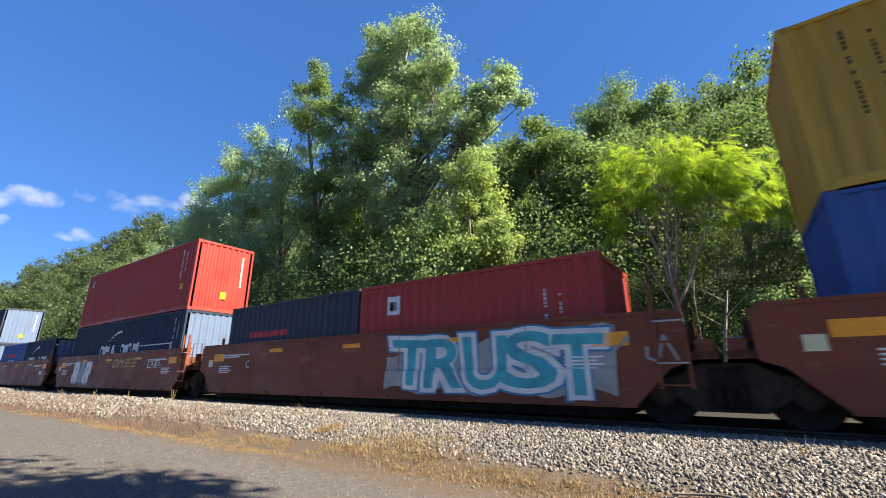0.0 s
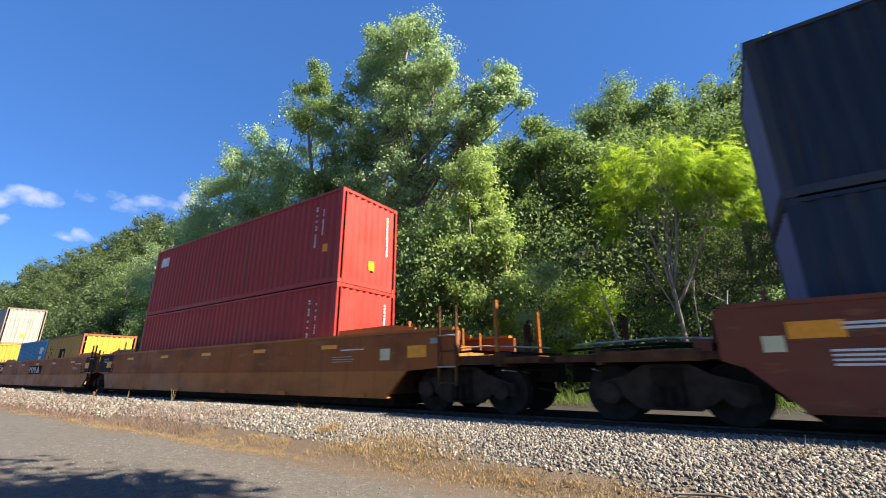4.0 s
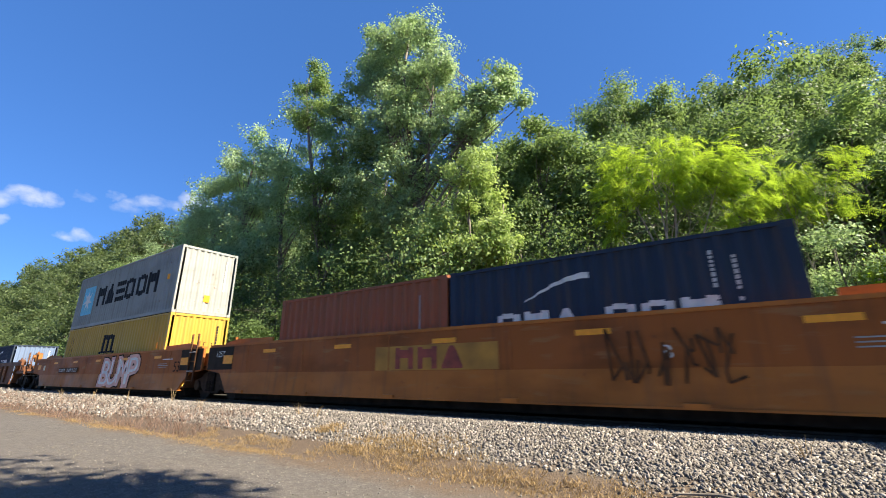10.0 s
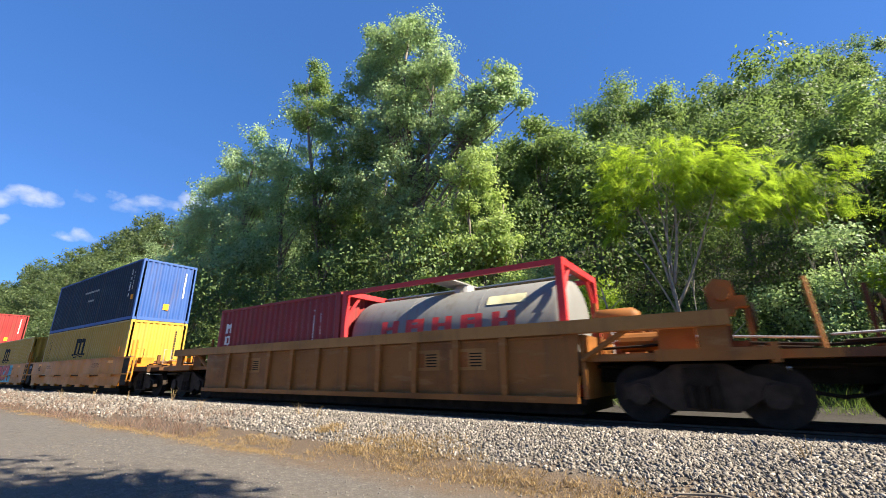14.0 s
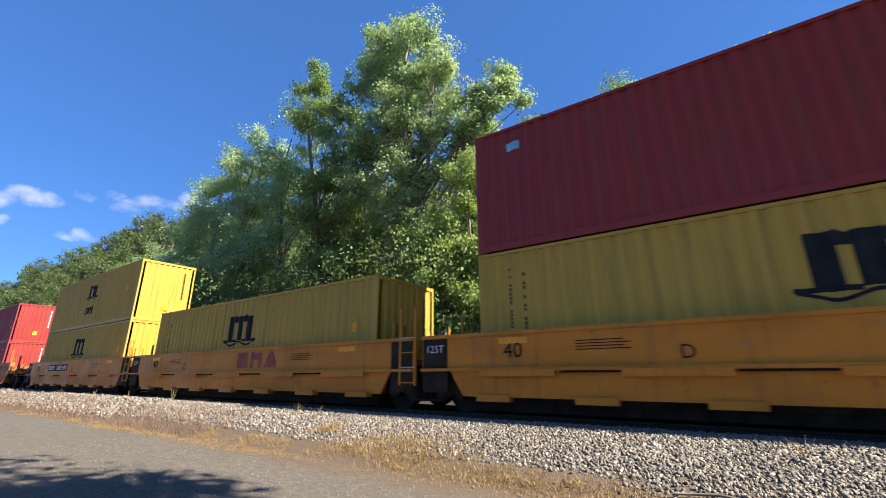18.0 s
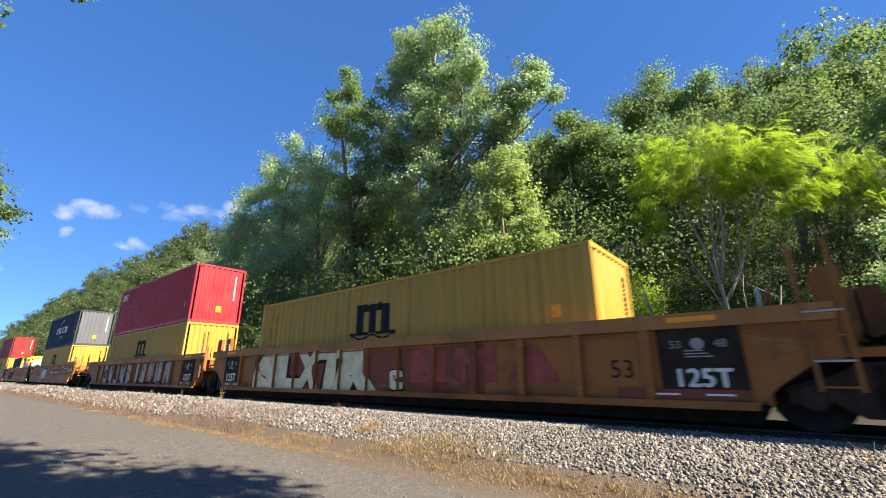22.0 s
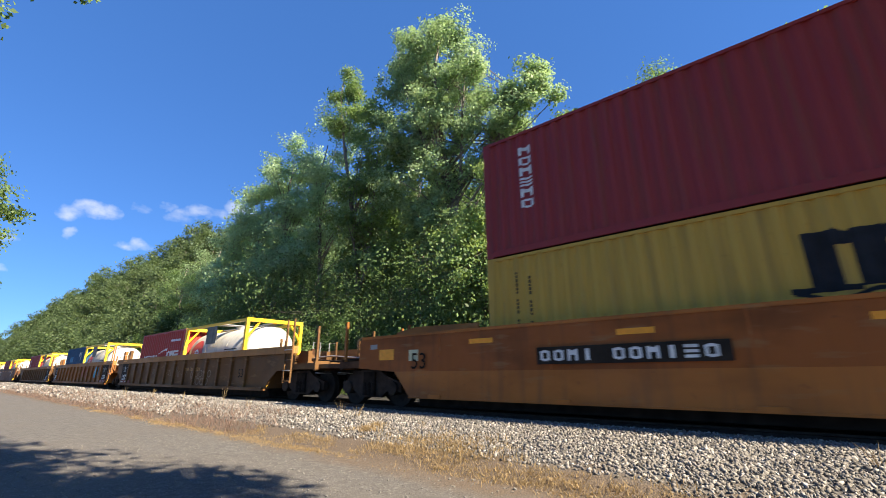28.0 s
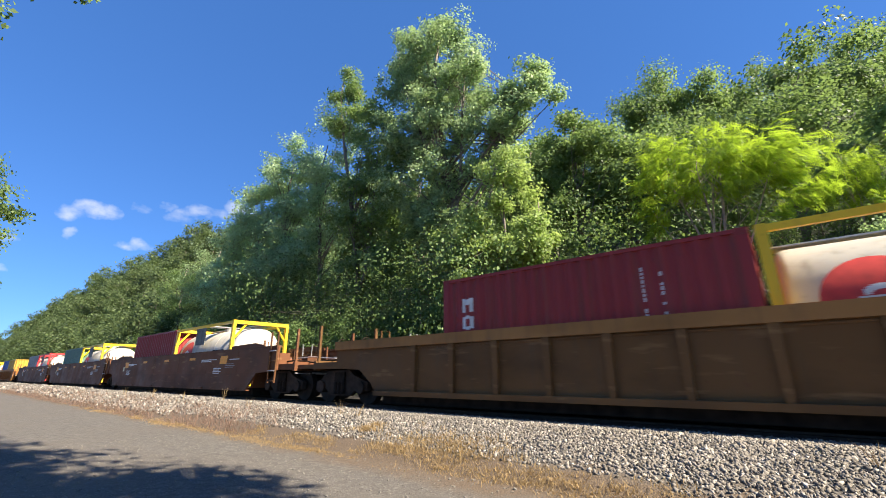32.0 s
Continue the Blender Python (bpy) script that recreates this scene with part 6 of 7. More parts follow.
def crown_points(blobs, count, rng, inner=0.55):
    """Tuft centres, and the way each looks out: boughs in the outer part of several ellipsoids, each with its handful of tufts."""
    b = np.array(blobs, float)
    wgt = (b[:, 3] * b[:, 4] * b[:, 5]) ** (2 / 3)
    boughs = max(24, count // 9)
    pick = rng.choice(len(b), boughs, p=wgt / wgt.sum())
    d = rng.normal(0, 1, (boughs, 3))
    d /= np.linalg.norm(d, axis=1)[:, None]
    r = rng.uniform(inner, 1.0, (boughs, 1)) ** 0.7
    lump = 1 + 0.15 * np.sin(d[:, :1] * 5 + pick[:, None] * 1.7) * np.cos(d[:, 1:2] * 4 + d[:, 2:] * 6)
    bough = b[pick, :3] + d * r * 0.95 * b[pick, 3:] * lump
    which = rng.integers(0, boughs, count)
    loose = np.minimum(b[pick, 3:].min(axis=1), 2.2)[which][:, None] * 0.235
    spray_out = (d + np.array((0, 0, 0.25)))[which] * rng.uniform(-0.5, 1.5, (count, 1)) * loose
    stray = np.clip(rng.normal(0, 1, (count, 3)), -2.2, 2.2) * np.array((1.0, 1.0, 0.6))
    out = d[which] * 0.6 + stray * 0.55
    return bough[which] + stray * loose + spray_out, out


def wood(s, blobs, base, top, radius, rng, limbs, points=None, lean=0.0, sides=7):
    """Trunk and limbs: a bent tapering stem, and limbs that reach out to tufts."""
    p0, p1 = Vector(base), Vector(top)
    stem = []
    for i in range(9):
        f = i / 8
        p = p0.lerp(p1, f) + Vector((math.sin(f * 5 + lean), math.cos(f * 4 + lean), 0)) * (p1 - p0).length * 0.015 * (1 if 0 < i < 8 else 0)
        stem.append(p)
    s.tube(stem, [radius * (1.25 if i == 0 else 1 - 0.82 * i / 8) for i in range(9)], sides)
    src = points if points is not None else crown_points(blobs, limbs, rng, 0.4)[0]
    for j in range(limbs):
        tip = Vector(src[j % len(src)])
        f = min(0.9, max(0.18, (tip.z - p0.z) / max(0.1, p1.z - p0.z) * 0.72 + rng.uniform(-0.12, 0.05)))
        a = stem[int(f * 8)].lerp(stem[min(8, int(f * 8) + 1)], f * 8 % 1)
        mid = a.lerp(tip, 0.5) + Vector((rng.uniform(-0.3, 0.3), rng.uniform(-0.3, 0.3), rng.uniform(0.1, 0.5)))
        r = radius * 0.34 * (1 - 0.6 * f)
        s.tube([a, a.lerp(mid, 0.5), mid, mid.lerp(tip, 0.5), tip], [r, r * 0.8, r * 0.55, r * 0.35, r * 0.12], 5, False)


def tree(name, label, at, blobs, stems, seed, tufts, per, spread, leaf, leaf_mat, bark, limbs=26, inner=0.5, group="", category="tree", slim=0.36, feather=False):
    rng = np.random.default_rng(seed)
    ob = thing(name, label, category, group, pose(*at))
    pts, out = crown_points(blobs, tufts, rng, inner)
    s = Solid()
    for base, top, radius in stems:
        wood(s, blobs, base, top, radius, rng, max(3, limbs // len(stems)), pts[rng.permutation(len(pts))])
    part("trunk", s, bark, ob, "", None, True)
    crown = quads("crown", fronds(pts, Vector(blobs[0][:3]), per, leaf, rng) if feather else leaf_cloud(pts, out, spread, per, leaf, rng, 0.35, slim), leaf_mat)
    part("crown", crown, leaf_mat, ob)
    return ob


def gz(x, y):
    return ground_z(x, y) - 0.05


def placed(name, label, x, y, *rest, **more):
    return tree(name, label, (x, y, gz(x, y)), *rest, **more)


# the tall poplar behind the track, and its slimmer neighbour
placed("poplar_tree", "tall airy poplar with pale leaves and forked limbs", -14.6, 9.0,
       [(-0.9, 0, 19.9, 3.3, 2.3, 1.9), (-4.6, 0, 21.6, 1.6, 1.5, 1.6), (-4.7, 0, 22.6, 1.1, 1.0, 0.9), (-3.2, 0, 22.4, 1.2, 1.2, 1.1), (-0.2, 0, 21.4, 1.4, 1.3, 1.0), (2.1, 0, 18.4, 1.4, 1.4, 1.4), (3.4, 0, 16.9, 0.8, 0.9, 0.9), (-2.6, 0, 18.4, 2.3, 1.9, 1.9), (2.0, 0, 16.8, 1.7, 1.7, 1.7),
        (6.2, 0, 14.5, 1.0, 1.0, 1.2), (5.4, 0, 13.6, 1.1, 1.1, 1.2), (4.6, 0, 13.2, 1.3, 1.2, 1.4), (3.6, 0, 12.2, 1.3, 1.2, 1.5), (7.2, 0, 13.6, 0.7, 0.7, 0.9), (4.4, 0, 11.4, 1.2, 1.1, 1.2), (3.7, 0, 14.6, 1.1, 1.1, 1.3), (6.6, 0, 12.9, 0.7, 0.7, 0.8), (5.2, 0, 12.3, 1.0, 1.0, 1.0), (-0.6, 0, 14.4, 2.9, 2.1, 2.3),
        (-3.0, 0, 15.2, 1.9, 1.6, 1.8), (2.4, 0, 13.4, 1.4, 1.4, 1.7), (-2.0, 0, 10.8, 2.7, 2.1, 2.3), (1.6, 0, 10.3, 1.8, 1.7, 1.8), (-1.4, 0, 7.6, 2.6, 1.4, 1.5), (2.0, -0.3, 6.4, 2.2, 1.4, 1.6)],
       [((0.8, 0, -0.3), (-0.2, 0, 21.5), 0.34), ((0.9, 0, 3.5), (6.2, 0.2, 15.5), 0.20), ((0.8, 0, 5), (-4.2, 0, 23.0), 0.17), ((0.6, 0, 7), (2.4, 0, 18.5), 0.13)], 21, 1900, 50, 0.24, 0.155, "leaf", "bark", 90, 0.45)
placed("vine_thicket", "sunlit mound of leafy vines over a dead stem", -9.0, 6.4,
       [(0.3, 0, 9.6, 0.8, 0.8, 1.1), (0.7, 0, 8.3, 1.0, 1.0, 1.2), (-0.8, 0, 6.9, 1.7, 1.1, 1.1), (1.2, 0, 6.2, 1.0, 0.8, 0.8), (-2.8, 0, 6.6, 1.7, 0.9, 0.9), (2.0, 0, 5.7, 0.7, 0.5, 0.5), (-0.2, 0, 5.4, 2.2, 0.8, 0.8),
        (-1.6, 0.1, 4.0, 1.8, 1.0, 1.2), (0.8, 0.1, 4.0, 1.6, 1.0, 1.2), (0, 0, 2.0, 2.4, 1.2, 1.4)],
       [((0, 0, -0.3), (0.4, 0, 9.8), 0.13), ((0, 0, 1), (-2.2, 0, 6.4), 0.07), ((0, 0, 1), (1.3, 0, 6.2), 0.06)], 23, 760, 50, 0.21, 0.13, "leaf_vine", "bark", 30, 0.72, "", "thicket")
placed("poplar_tree", "slim dark poplar beside a taller one", -24.6, 9.4,
       [(-1.7, 0, 24.6, 0.9, 0.9, 1.4), (-1.3, 0, 22.4, 1.5, 1.2, 1.6), (0.5, 0, 20.4, 2.0, 1.5, 1.6), (2.4, 0, 17.6, 2.0, 1.6, 1.9), (-0.6, 0, 18.8, 1.5, 1.3, 1.6), (4.0, 0, 13.5, 2.5, 2.2, 2.5), (2.7, 0, 10.4, 3.2, 2.4, 2.6), (3.5, 0, 6.4, 3.0, 2.0, 2.2)],
       [((2.0, 0, -0.3), (-1.5, 0, 24.8), 0.26), ((2.0, 0, 4), (4.2, 0, 17), 0.14)], 22, 800, 46, 0.27, 0.17, "leaf_dark", "bark", 46, 0.4)
for k, (x, blobs) in enumerate((
        (-28.8, [(-0.4, 0, 18.0, 3.6, 2.5, 2.5), (2.4, 0, 13.4, 3.0, 2.4, 2.8), (-2.0, 0, 11.4, 3.2, 2.4, 2.8), (2.4, -0.4, 7.1, 3.2, 2.2, 2.4), (-2, -0.4, 6.4, 3.0, 2.2, 2.2)]),
        (-34.2, [(-0.4, 0, 17.8, 3.6, 2.4, 2.4), (0.0, 0, 15.0, 4.0, 2.6, 2.6), (0.8, 0, 11.0, 4.2, 2.6, 2.8), (0.6, -0.4, 6.8, 4.2, 2.2, 2.4)]),
        (-39.2, [(0.6, 0, 16.4, 2.6, 2.0, 2.0), (1.2, 0, 14.0, 3.2, 2.2, 2.2), (0.4, 0, 11.5, 4.2, 2.4, 2.7), (0, -0.4, 6.6, 4.0, 2.2, 2.6)]),
        (-44.6, [(1.6, 0, 14.4, 2.0, 1.8, 2.0), (1.0, 0, 11.6, 2.8, 2.2, 2.0), (0.4, 0, 8.0, 3.6, 2.4, 2.3), (0, -0.4, 5.0, 3.6, 2.2, 2.2)]))):
    placed("broadleaf_tree", "leafy roadside tree with a rounded ragged crown", x, 10.0, blobs,
           [((0, 0, -0.3), (0, 0, blobs[0][2]), 0.24)], 30 + k, 620, 40, 0.32, 0.185, "leaf_pale", "bark", 24, 0.6)

# the bright fan-shaped tree in front of the wood
placed("sumac_tree", "bright yellow-green tree with a forked pale trunk", -1.15, 5.6,
       [(0.3, 0, 7.5, 1.3, 1.1, 0.8), (-0.8, 0, 7.5, 0.9, 0.8, 0.75), (1.3, 0, 7.0, 0.9, 0.9, 0.8), (-0.2, -0.3, 6.7, 1.5, 1.0, 0.6), (-1.4, 0, 6.7, 0.7, 0.7, 0.8), (1.9, 0, 6.3, 0.7, 0.6, 0.7), (-1.5, -0.1, 5.8, 0.6, 0.5, 0.6), (1.3, -0.2, 6.2, 1.0, 0.7, 0.5),
        (2.2, 0, 6.6, 0.7, 0.7, 0.6), (2.4, -0.1, 5.6, 0.6, 0.5, 0.5), (1.7, -0.2, 5.1, 0.6, 0.5, 0.4), (-1.3, -0.2, 5.1, 0.5, 0.4, 0.35), (0.4, -0.4, 6.0, 1.1, 0.6, 0.4)],
       [((0.0, 0, -0.3), (0.06, 0, 4.6), 0.10), ((0.02, 0, 2.9), (-0.9, 0, 7.2), 0.055), ((0.04, 0, 3.3), (0.7, 0.1, 7.6), 0.06), ((0.04, 0, 2.6), (1.9, 0, 6.6), 0.05), ((0.02, 0, 3.6), (0.0, -0.1, 7.4), 0.05), ((0.0, 0, 2.4), (-1.5, -0.1, 5.9), 0.035), ((0.35, 0, -0.3), (0.6, 0, 3.4), 0.045)],
       41, 2300, 16, 0.17, 0.105, "leaf_bright", "pale_bark", 44, 0.5, feather=True)
placed("sumac_tree", "younger bright green tree with feathery sprays", 2.4, 6.6,
       [(-0.2, 0, 6.5, 0.8, 0.7, 0.55), (0.7, 0, 5.9, 0.8, 0.6, 0.5), (-0.5, 0, 5.6, 0.8, 0.6, 0.45), (1.1, 0, 6.3, 0.6, 0.6, 0.5), (0.3, -0.2, 4.9, 0.9, 0.5, 0.4), (1.3, 0, 5.0, 0.6, 0.5, 0.4)],
       [((0, 0, -0.3), (-0.2, 0, 6.4), 0.045), ((0.05, 0, 1), (0.8, 0, 6.0), 0.035)], 42, 620, 14, 0.16, 0.10, "leaf_bright", "pale_bark", 20, 0.4, feather=True)

# the dark wood between, hung with vines, and low growth along the foot of the slope
placed("woodland_tree", "dark vine-hung tree at the foot of the slope", -7.4, 10.5,
       [(0.9, 0, 11.0, 1.1, 1.0, 1.1), (2.0, 0, 8.9, 1.3, 1.2, 1.6), (-0.2, 0, 9.2, 1.4, 1.2, 1.7), (2.9, 0, 7.0, 1.0, 1.0, 1.5), (0.8, 0, 6.0, 1.8, 1.4, 1.6), (-1.4, 0, 8.1, 1.4, 1.2, 1.6)],
       [((0.5, 0, -0.3), (0.8, 0, 11), 0.18)], 51, 420, 50, 0.26, 0.145, "leaf_dark", "bark", 26, 0.25)
placed("woodland_tree", "spreading green tree higher on the slope", -3.0, 18.0,
       [(-0.3, 0, 11.0, 1.7, 1.5, 1.4), (1.2, 0, 9.6, 1.7, 1.4, 1.6), (-2.0, 0, 9.6, 1.7, 1.5, 1.6), (-0.1, 0, 7.4, 2.2, 1.8, 1.9)],
       [((0, 0, -0.3), (-0.2, 0, 11), 0.18)], 52, 380, 50, 0.34, 0.15, "leaf_dark", "bark", 20, 0.4)
placed("woodland_tree", "leafy green tree with bright outer sprays", 4.2, 8.5,
       [(0.2, 0, 7.4, 0.9, 0.9, 0.8), (1.1, 0, 7.6, 0.8, 0.9, 0.8), (-0.7, 0, 6.5, 0.9, 0.9, 0.9), (0.2, 0, 5.8, 0.9, 0.9, 0.9), (-1.5, 0, 6.0, 0.7, 0.7, 0.7), (-0.7, 0, 4.6, 0.9, 0.8, 0.8), (-1.9, 0, 4.2, 0.9, 0.8, 0.7), (0.9, 0, 4.4, 0.9, 0.8, 0.8)],
       [((0, 0, -0.3), (0.3, 0, 7.2), 0.12)], 53, 420, 52, 0.2, 0.10, "leaf_dark", "bark", 24, 0.25)
# leaf_far at the right: shade below the canopy, put into darker leaves
SLOPE = [(-9.8, 11.6, 11.0, 2.6, "leaf_dark"), (-5.0, 12.0, 9.5, 2.5, "leaf_dark"), (-2.6, 11.5, 9.0, 2.4, "leaf_far"), (-11.5, 14.0, 11.0, 3.0, "leaf_dark"), (1.2, 11.0, 8.6, 2.4, "leaf_far"),
         (7.2, 10.5, 7.6, 2.4, "leaf_far"), (-19.5, 12.5, 12.5, 3.2, "leaf_dark"), (-51, 11, 13.0, 3.6, "leaf"), (-58, 10, 12.5, 3.6, "leaf_dark"), (6.6, 7.6, 5.4, 1.6, "leaf_far"), (9.0, 8.0, 5.8, 2.0, "leaf_far")]
for k, (x, y, h, w, mat) in enumerate(SLOPE):
    placed("woodland_tree", "dense dark green tree at the foot of the slope", x, y,
           [(0, 0, h - 1.8, w * 0.7, w * 0.7, 1.9), (-w * 0.35, 0, h * 0.66, w * 0.75, w * 0.7, 2.2), (w * 0.4, -0.2, h * 0.55, w * 0.75, w * 0.7, 2.2)] + ([(0, -0.5, h * 0.32, w * 0.95, w * 0.8, 2.2)] if x < -6 else []),
           [((0, 0, -0.3), (0, 0, h - 1.2), 0.2)], 60 + k, 250, 60 if x > -4 else 46, 0.32, 0.115 if x > -4 else 0.15, mat, "bark", 18, 0.5)
for k in range(40):
    rng = random.Random(200 + k)
    x = -62 + k * 1.85 + rng.uniform(-0.7, 0.7)
    h = rng.uniform(2.2, 4.4) + (0.8 if -20 < x < -6 else 1.2 if x < -20 else 0)
    if x > -4:
        h *= 0.6
    # shrubs in the wood's shade get darker leaves that carry the shade
    placed("shrub", "low leafy shrub along the foot of the wooded slope", x, rng.uniform(5.2, 7.4),
           [(0, 0, h * 0.62, 1.2, 1.1, h * 0.4), (0.7, 0.1, h * 0.4, 1.0, 0.9, h * 0.36), (-0.7, -0.1, h * 0.38, 1.0, 0.9, h * 0.36)],
           [((0, 0, -0.2), (0.1, 0, h * 0.8), 0.05), ((0.1, 0, 0), (0.7, 0, h * 0.6), 0.03)], 300 + k, 90, 58 if x > -9 else 40, 0.22, 0.085 if x > -9 else 0.12,
           "leaf_dark" if x < -20 else "leaf_far" if x < -13 or x > -4 else ("leaf", "leaf_dark", "leaf_far", "leaf_dark", "leaf_bright" if -12 < x < -4 else "leaf_far")[k % 5], "bark", 8, 0.2, "shrubs along the track", "shrub")
for k, (x, y, h, mat) in enumerate(((2.7, 5.7, 4.8, "leaf"), (4.7, 6.2, 5.4, "leaf_bright"), (-5.6, 6.0, 4.6, "leaf"), (-4.2, 6.3, 4.0, "leaf_bright"), (6.6, 6.0, 5.0, "leaf"))):
    placed("shrub", "tall sunlit shrub at the foot of the slope", x, y,
           [(0, 0, h * 0.75, 0.9, 0.8, h * 0.2), (0.6, 0.1, h * 0.5, 0.9, 0.8, h * 0.2), (-0.6, -0.1, h * 0.46, 0.9, 0.8, h * 0.2), (0, 0, h * 0.25, 1.1, 0.9, h * 0.2)],
           [((0, 0, -0.2), (0.1, 0, h * 0.85), 0.05), ((0.1, 0, 0), (0.6, 0, h * 0.6), 0.03)], 380 + k, 170, 56, 0.2, 0.085, mat, "bark", 10, 0.5, "shrubs along the track", "shrub")
# pale dead stems standing among the shrubs
for x, y, h, lean in ((-7.45, 7.0, 7.75, 0.02), (-2.7, 5.2, 3.4, -0.5), (-0.3, 5.0, 2.9, 0.5), (-11.6, 6.4, 4.2, 0.3)):
    s = Solid()
    z0 = gz(x, y)
    s.tube([(0, 0, -0.2), (lean * 0.4, 0, h * 0.5), (lean, 0, h)], [0.06, 0.05, 0.025], 6)
    if abs(lean) > 0.1:
        for j in range(5):
            f = 0.4 + 0.12 * j
            s.tube([(lean * f, 0, h * f), (lean * f + (0.5 if j % 2 else -0.6), 0.1, h * f + 0.5)], [0.022, 0.008], 5)
    ob = part("dead_tree", s, "pale_bark", None, "", pose(x, y, z0))
    tagged(ob, "pale bare dead stem among green shrubs", "dead tree")


# woods that cover the slope: five kinds near by and three far off, set out by chance
def forest_kind(seed, h, w, mat, tufts, per, leaf):
    r = random.Random(seed)
    blobs = [(0, 0, h * 0.80, w * 0.62, w * 0.62, h * 0.18)]
    for i in range(7):
        a = i * 0.9 + r.uniform(-0.3, 0.3)
        blobs.append((w * 0.55 * math.cos(a), w * 0.55 * math.sin(a), h * r.uniform(0.42, 0.74), w * r.uniform(0.34, 0.5), w * r.uniform(0.34, 0.5), h * r.uniform(0.10, 0.15)))
    return tree("forest_tree", "leafy green tree of the wooded hillside", (0, 0, 0), blobs, [((0, 0, -0.5), (0, 0, h * 0.85), 0.2)], seed, tufts, per, leaf * 1.35, leaf, mat, "bark", 9, 0.75, "trees of the wooded hillside")


def build_forest():
    kinds = [forest_kind(500 + i, 13.0, 4.6 + 0.5 * (i % 3), "leaf_far", 430, 22, 0.24) for i in range(5)]
    kinds += [forest_kind(520 + i, 12.0, 4.2, "leaf_hill", 120, 12, 0.52) for i in range(3)]
    rng = random.Random(9)
    spots = []
    for row, y in enumerate((13.5, 18, 23, 29, 35.5, 42)):
        x = -230 + row * 2
        while x < 46:
            spots.append((x + rng.uniform(-1.4, 1.4), y + rng.uniform(-1.6, 1.6)))
            x += (7.4 if x > -30 else 8.0) * rng.uniform(0.85, 1.2)
    for y in (8.5, 11.0):
        x = -230
        while x < -50:
            spots.append((x + rng.uniform(-1.5, 1.5), y + rng.uniform(-1, 1)))
            x += 5.0
    for y in (14.0, 28.5, 42.0):
        x = -420
        while x < -230:
            spots.append((x + rng.uniform(-3, 3), y + rng.uniform(-3, 3)))
            x += 11
    first = set()
    for x, y in spots:
        # only where the slope can be seen from the lot
        if x > -70 and (x - 0.36 * (y + 8.8) > 4 or (y < 16 and -46 < x < 12)):
            continue
        far = x < -24
        k = 5 + rng.randrange(3) if far else rng.randrange(5)
        f = rng.uniform(0.86, 1.08) * (1.4 if x < -230 else 1.1 if x < -24 else 0.9) * (0.72 if y < 16 else 0.84 if y < 25 else 0.96 if y < 32 else 1.0 if x > -10 else 1.12)
        m = pose(x, y, gz(x, y) - 0.3, rng.uniform(-3, 3), rng.uniform(-3, 3), rng.uniform(0, 360)) @ Matrix.Diagonal((f, f, f * rng.uniform(0.9, 1.12), 1))
        if k not in first:
            first.add(k)
            kinds[k].matrix_basis = m
        else:
            copy_thing(kinds[k], m)


build_forest()


def build_undergrowth():
    """Bushes that close the slope between the trunks."""
    kinds = []
    for i in range(3):
        # the undergrowth's shade is part of its dark leaf colour
        kinds.append(tree("bush", "leafy bush in the undergrowth of the slope", (0, 0, 0), [(0, 0, 1.5, 1.5, 1.4, 1.2), (0.9, 0.2, 1.0, 1.1, 1.0, 0.9), (-0.9, 0, 1.0, 1.1, 1.1, 0.9)],
                          [((0, 0, -0.3), (0.1, 0, 1.8), 0.04), ((0, 0, 0), (-0.7, 0, 1.4), 0.03)], 840 + i, 64, 56, 0.24, 0.056, "leaf_far", "bark", 8, 0.2, "bushes of the slope", "bush"))
    rng = random.Random(77)
    first = set()
    for row, y in enumerate((7.6, 9.8, 12.4, 15.2, 18.0)):
        x = -46 + row * 0.7 if row < 2 else -7 + row
        while x < 9 + 1.2 * row:
            k, f = rng.randrange(3), rng.uniform(1.2, 2.0) * (0.55 if x > -4 else 1.0)
            xx, yy = x + rng.uniform(-0.6, 0.6), y + rng.uniform(-0.7, 0.7)
            m = pose(xx, yy, gz(xx, yy) - 0.1, 0, 0, rng.uniform(0, 360)) @ Matrix.Diagonal((f, f, f * rng.uniform(0.85, 1.3), 1))
            if k not in first:
                first.add(k)
                kinds[k].matrix_basis = m
            else:
                copy_thing(kinds[k], m)
            x += rng.uniform(1.9, 2.7)


build_undergrowth()

# trees on the near side of the track: one far along the lot, a bough overhead, and the one whose shade lies on the gravel
placed("roadside_tree", "green leafy tree at the edge of the lot", -30.0, -11.35,
       [(0, -0.2, 13.4, 2.4, 1.9, 1.4), (0, 0.6, 11.4, 2.6, 2.4, 1.4), (0.3, 1.5, 9.4, 2.6, 2.4, 1.2), (0, 1.2, 7.6, 2.4, 2.3, 1.1), (0.2, 1.6, 5.9, 2.2, 2.3, 1.1), (0.2, 1.5, 4.4, 2.0, 2.2, 0.8)],
       [((0, 0, -0.3), (0, 0.4, 12.6), 0.3)], 701, 620, 46, 0.26, 0.16, "leaf_dark", "bark", 30, 0.6)
leaning = placed("roadside_tree", "tree with boughs hanging over the lot", -13.0, -13.4,
       [(0.3, 0.2, 11.8, 2.6, 2.6, 1.4), (1.0, 5.1, 10.75, 0.6, 0.4, 0.22), (1.0, 4.25, 9.75, 0.5, 0.35, 0.25), (1.0, 3.75, 8.8, 0.4, 0.25, 0.25), (-1, -1, 9.4, 2.6, 2.4, 1.8), (0.9, 3.0, 11.0, 1.2, 1.2, 0.5)],
       [((0, 0, -0.3), (0, 0, 11.5), 0.3), ((0, 0, 7.5), (1.0, 4.6, 10.2), 0.09)], 702, 420, 30, 0.15, 0.12, "leaf_dark", "bark", 36, 0.4)
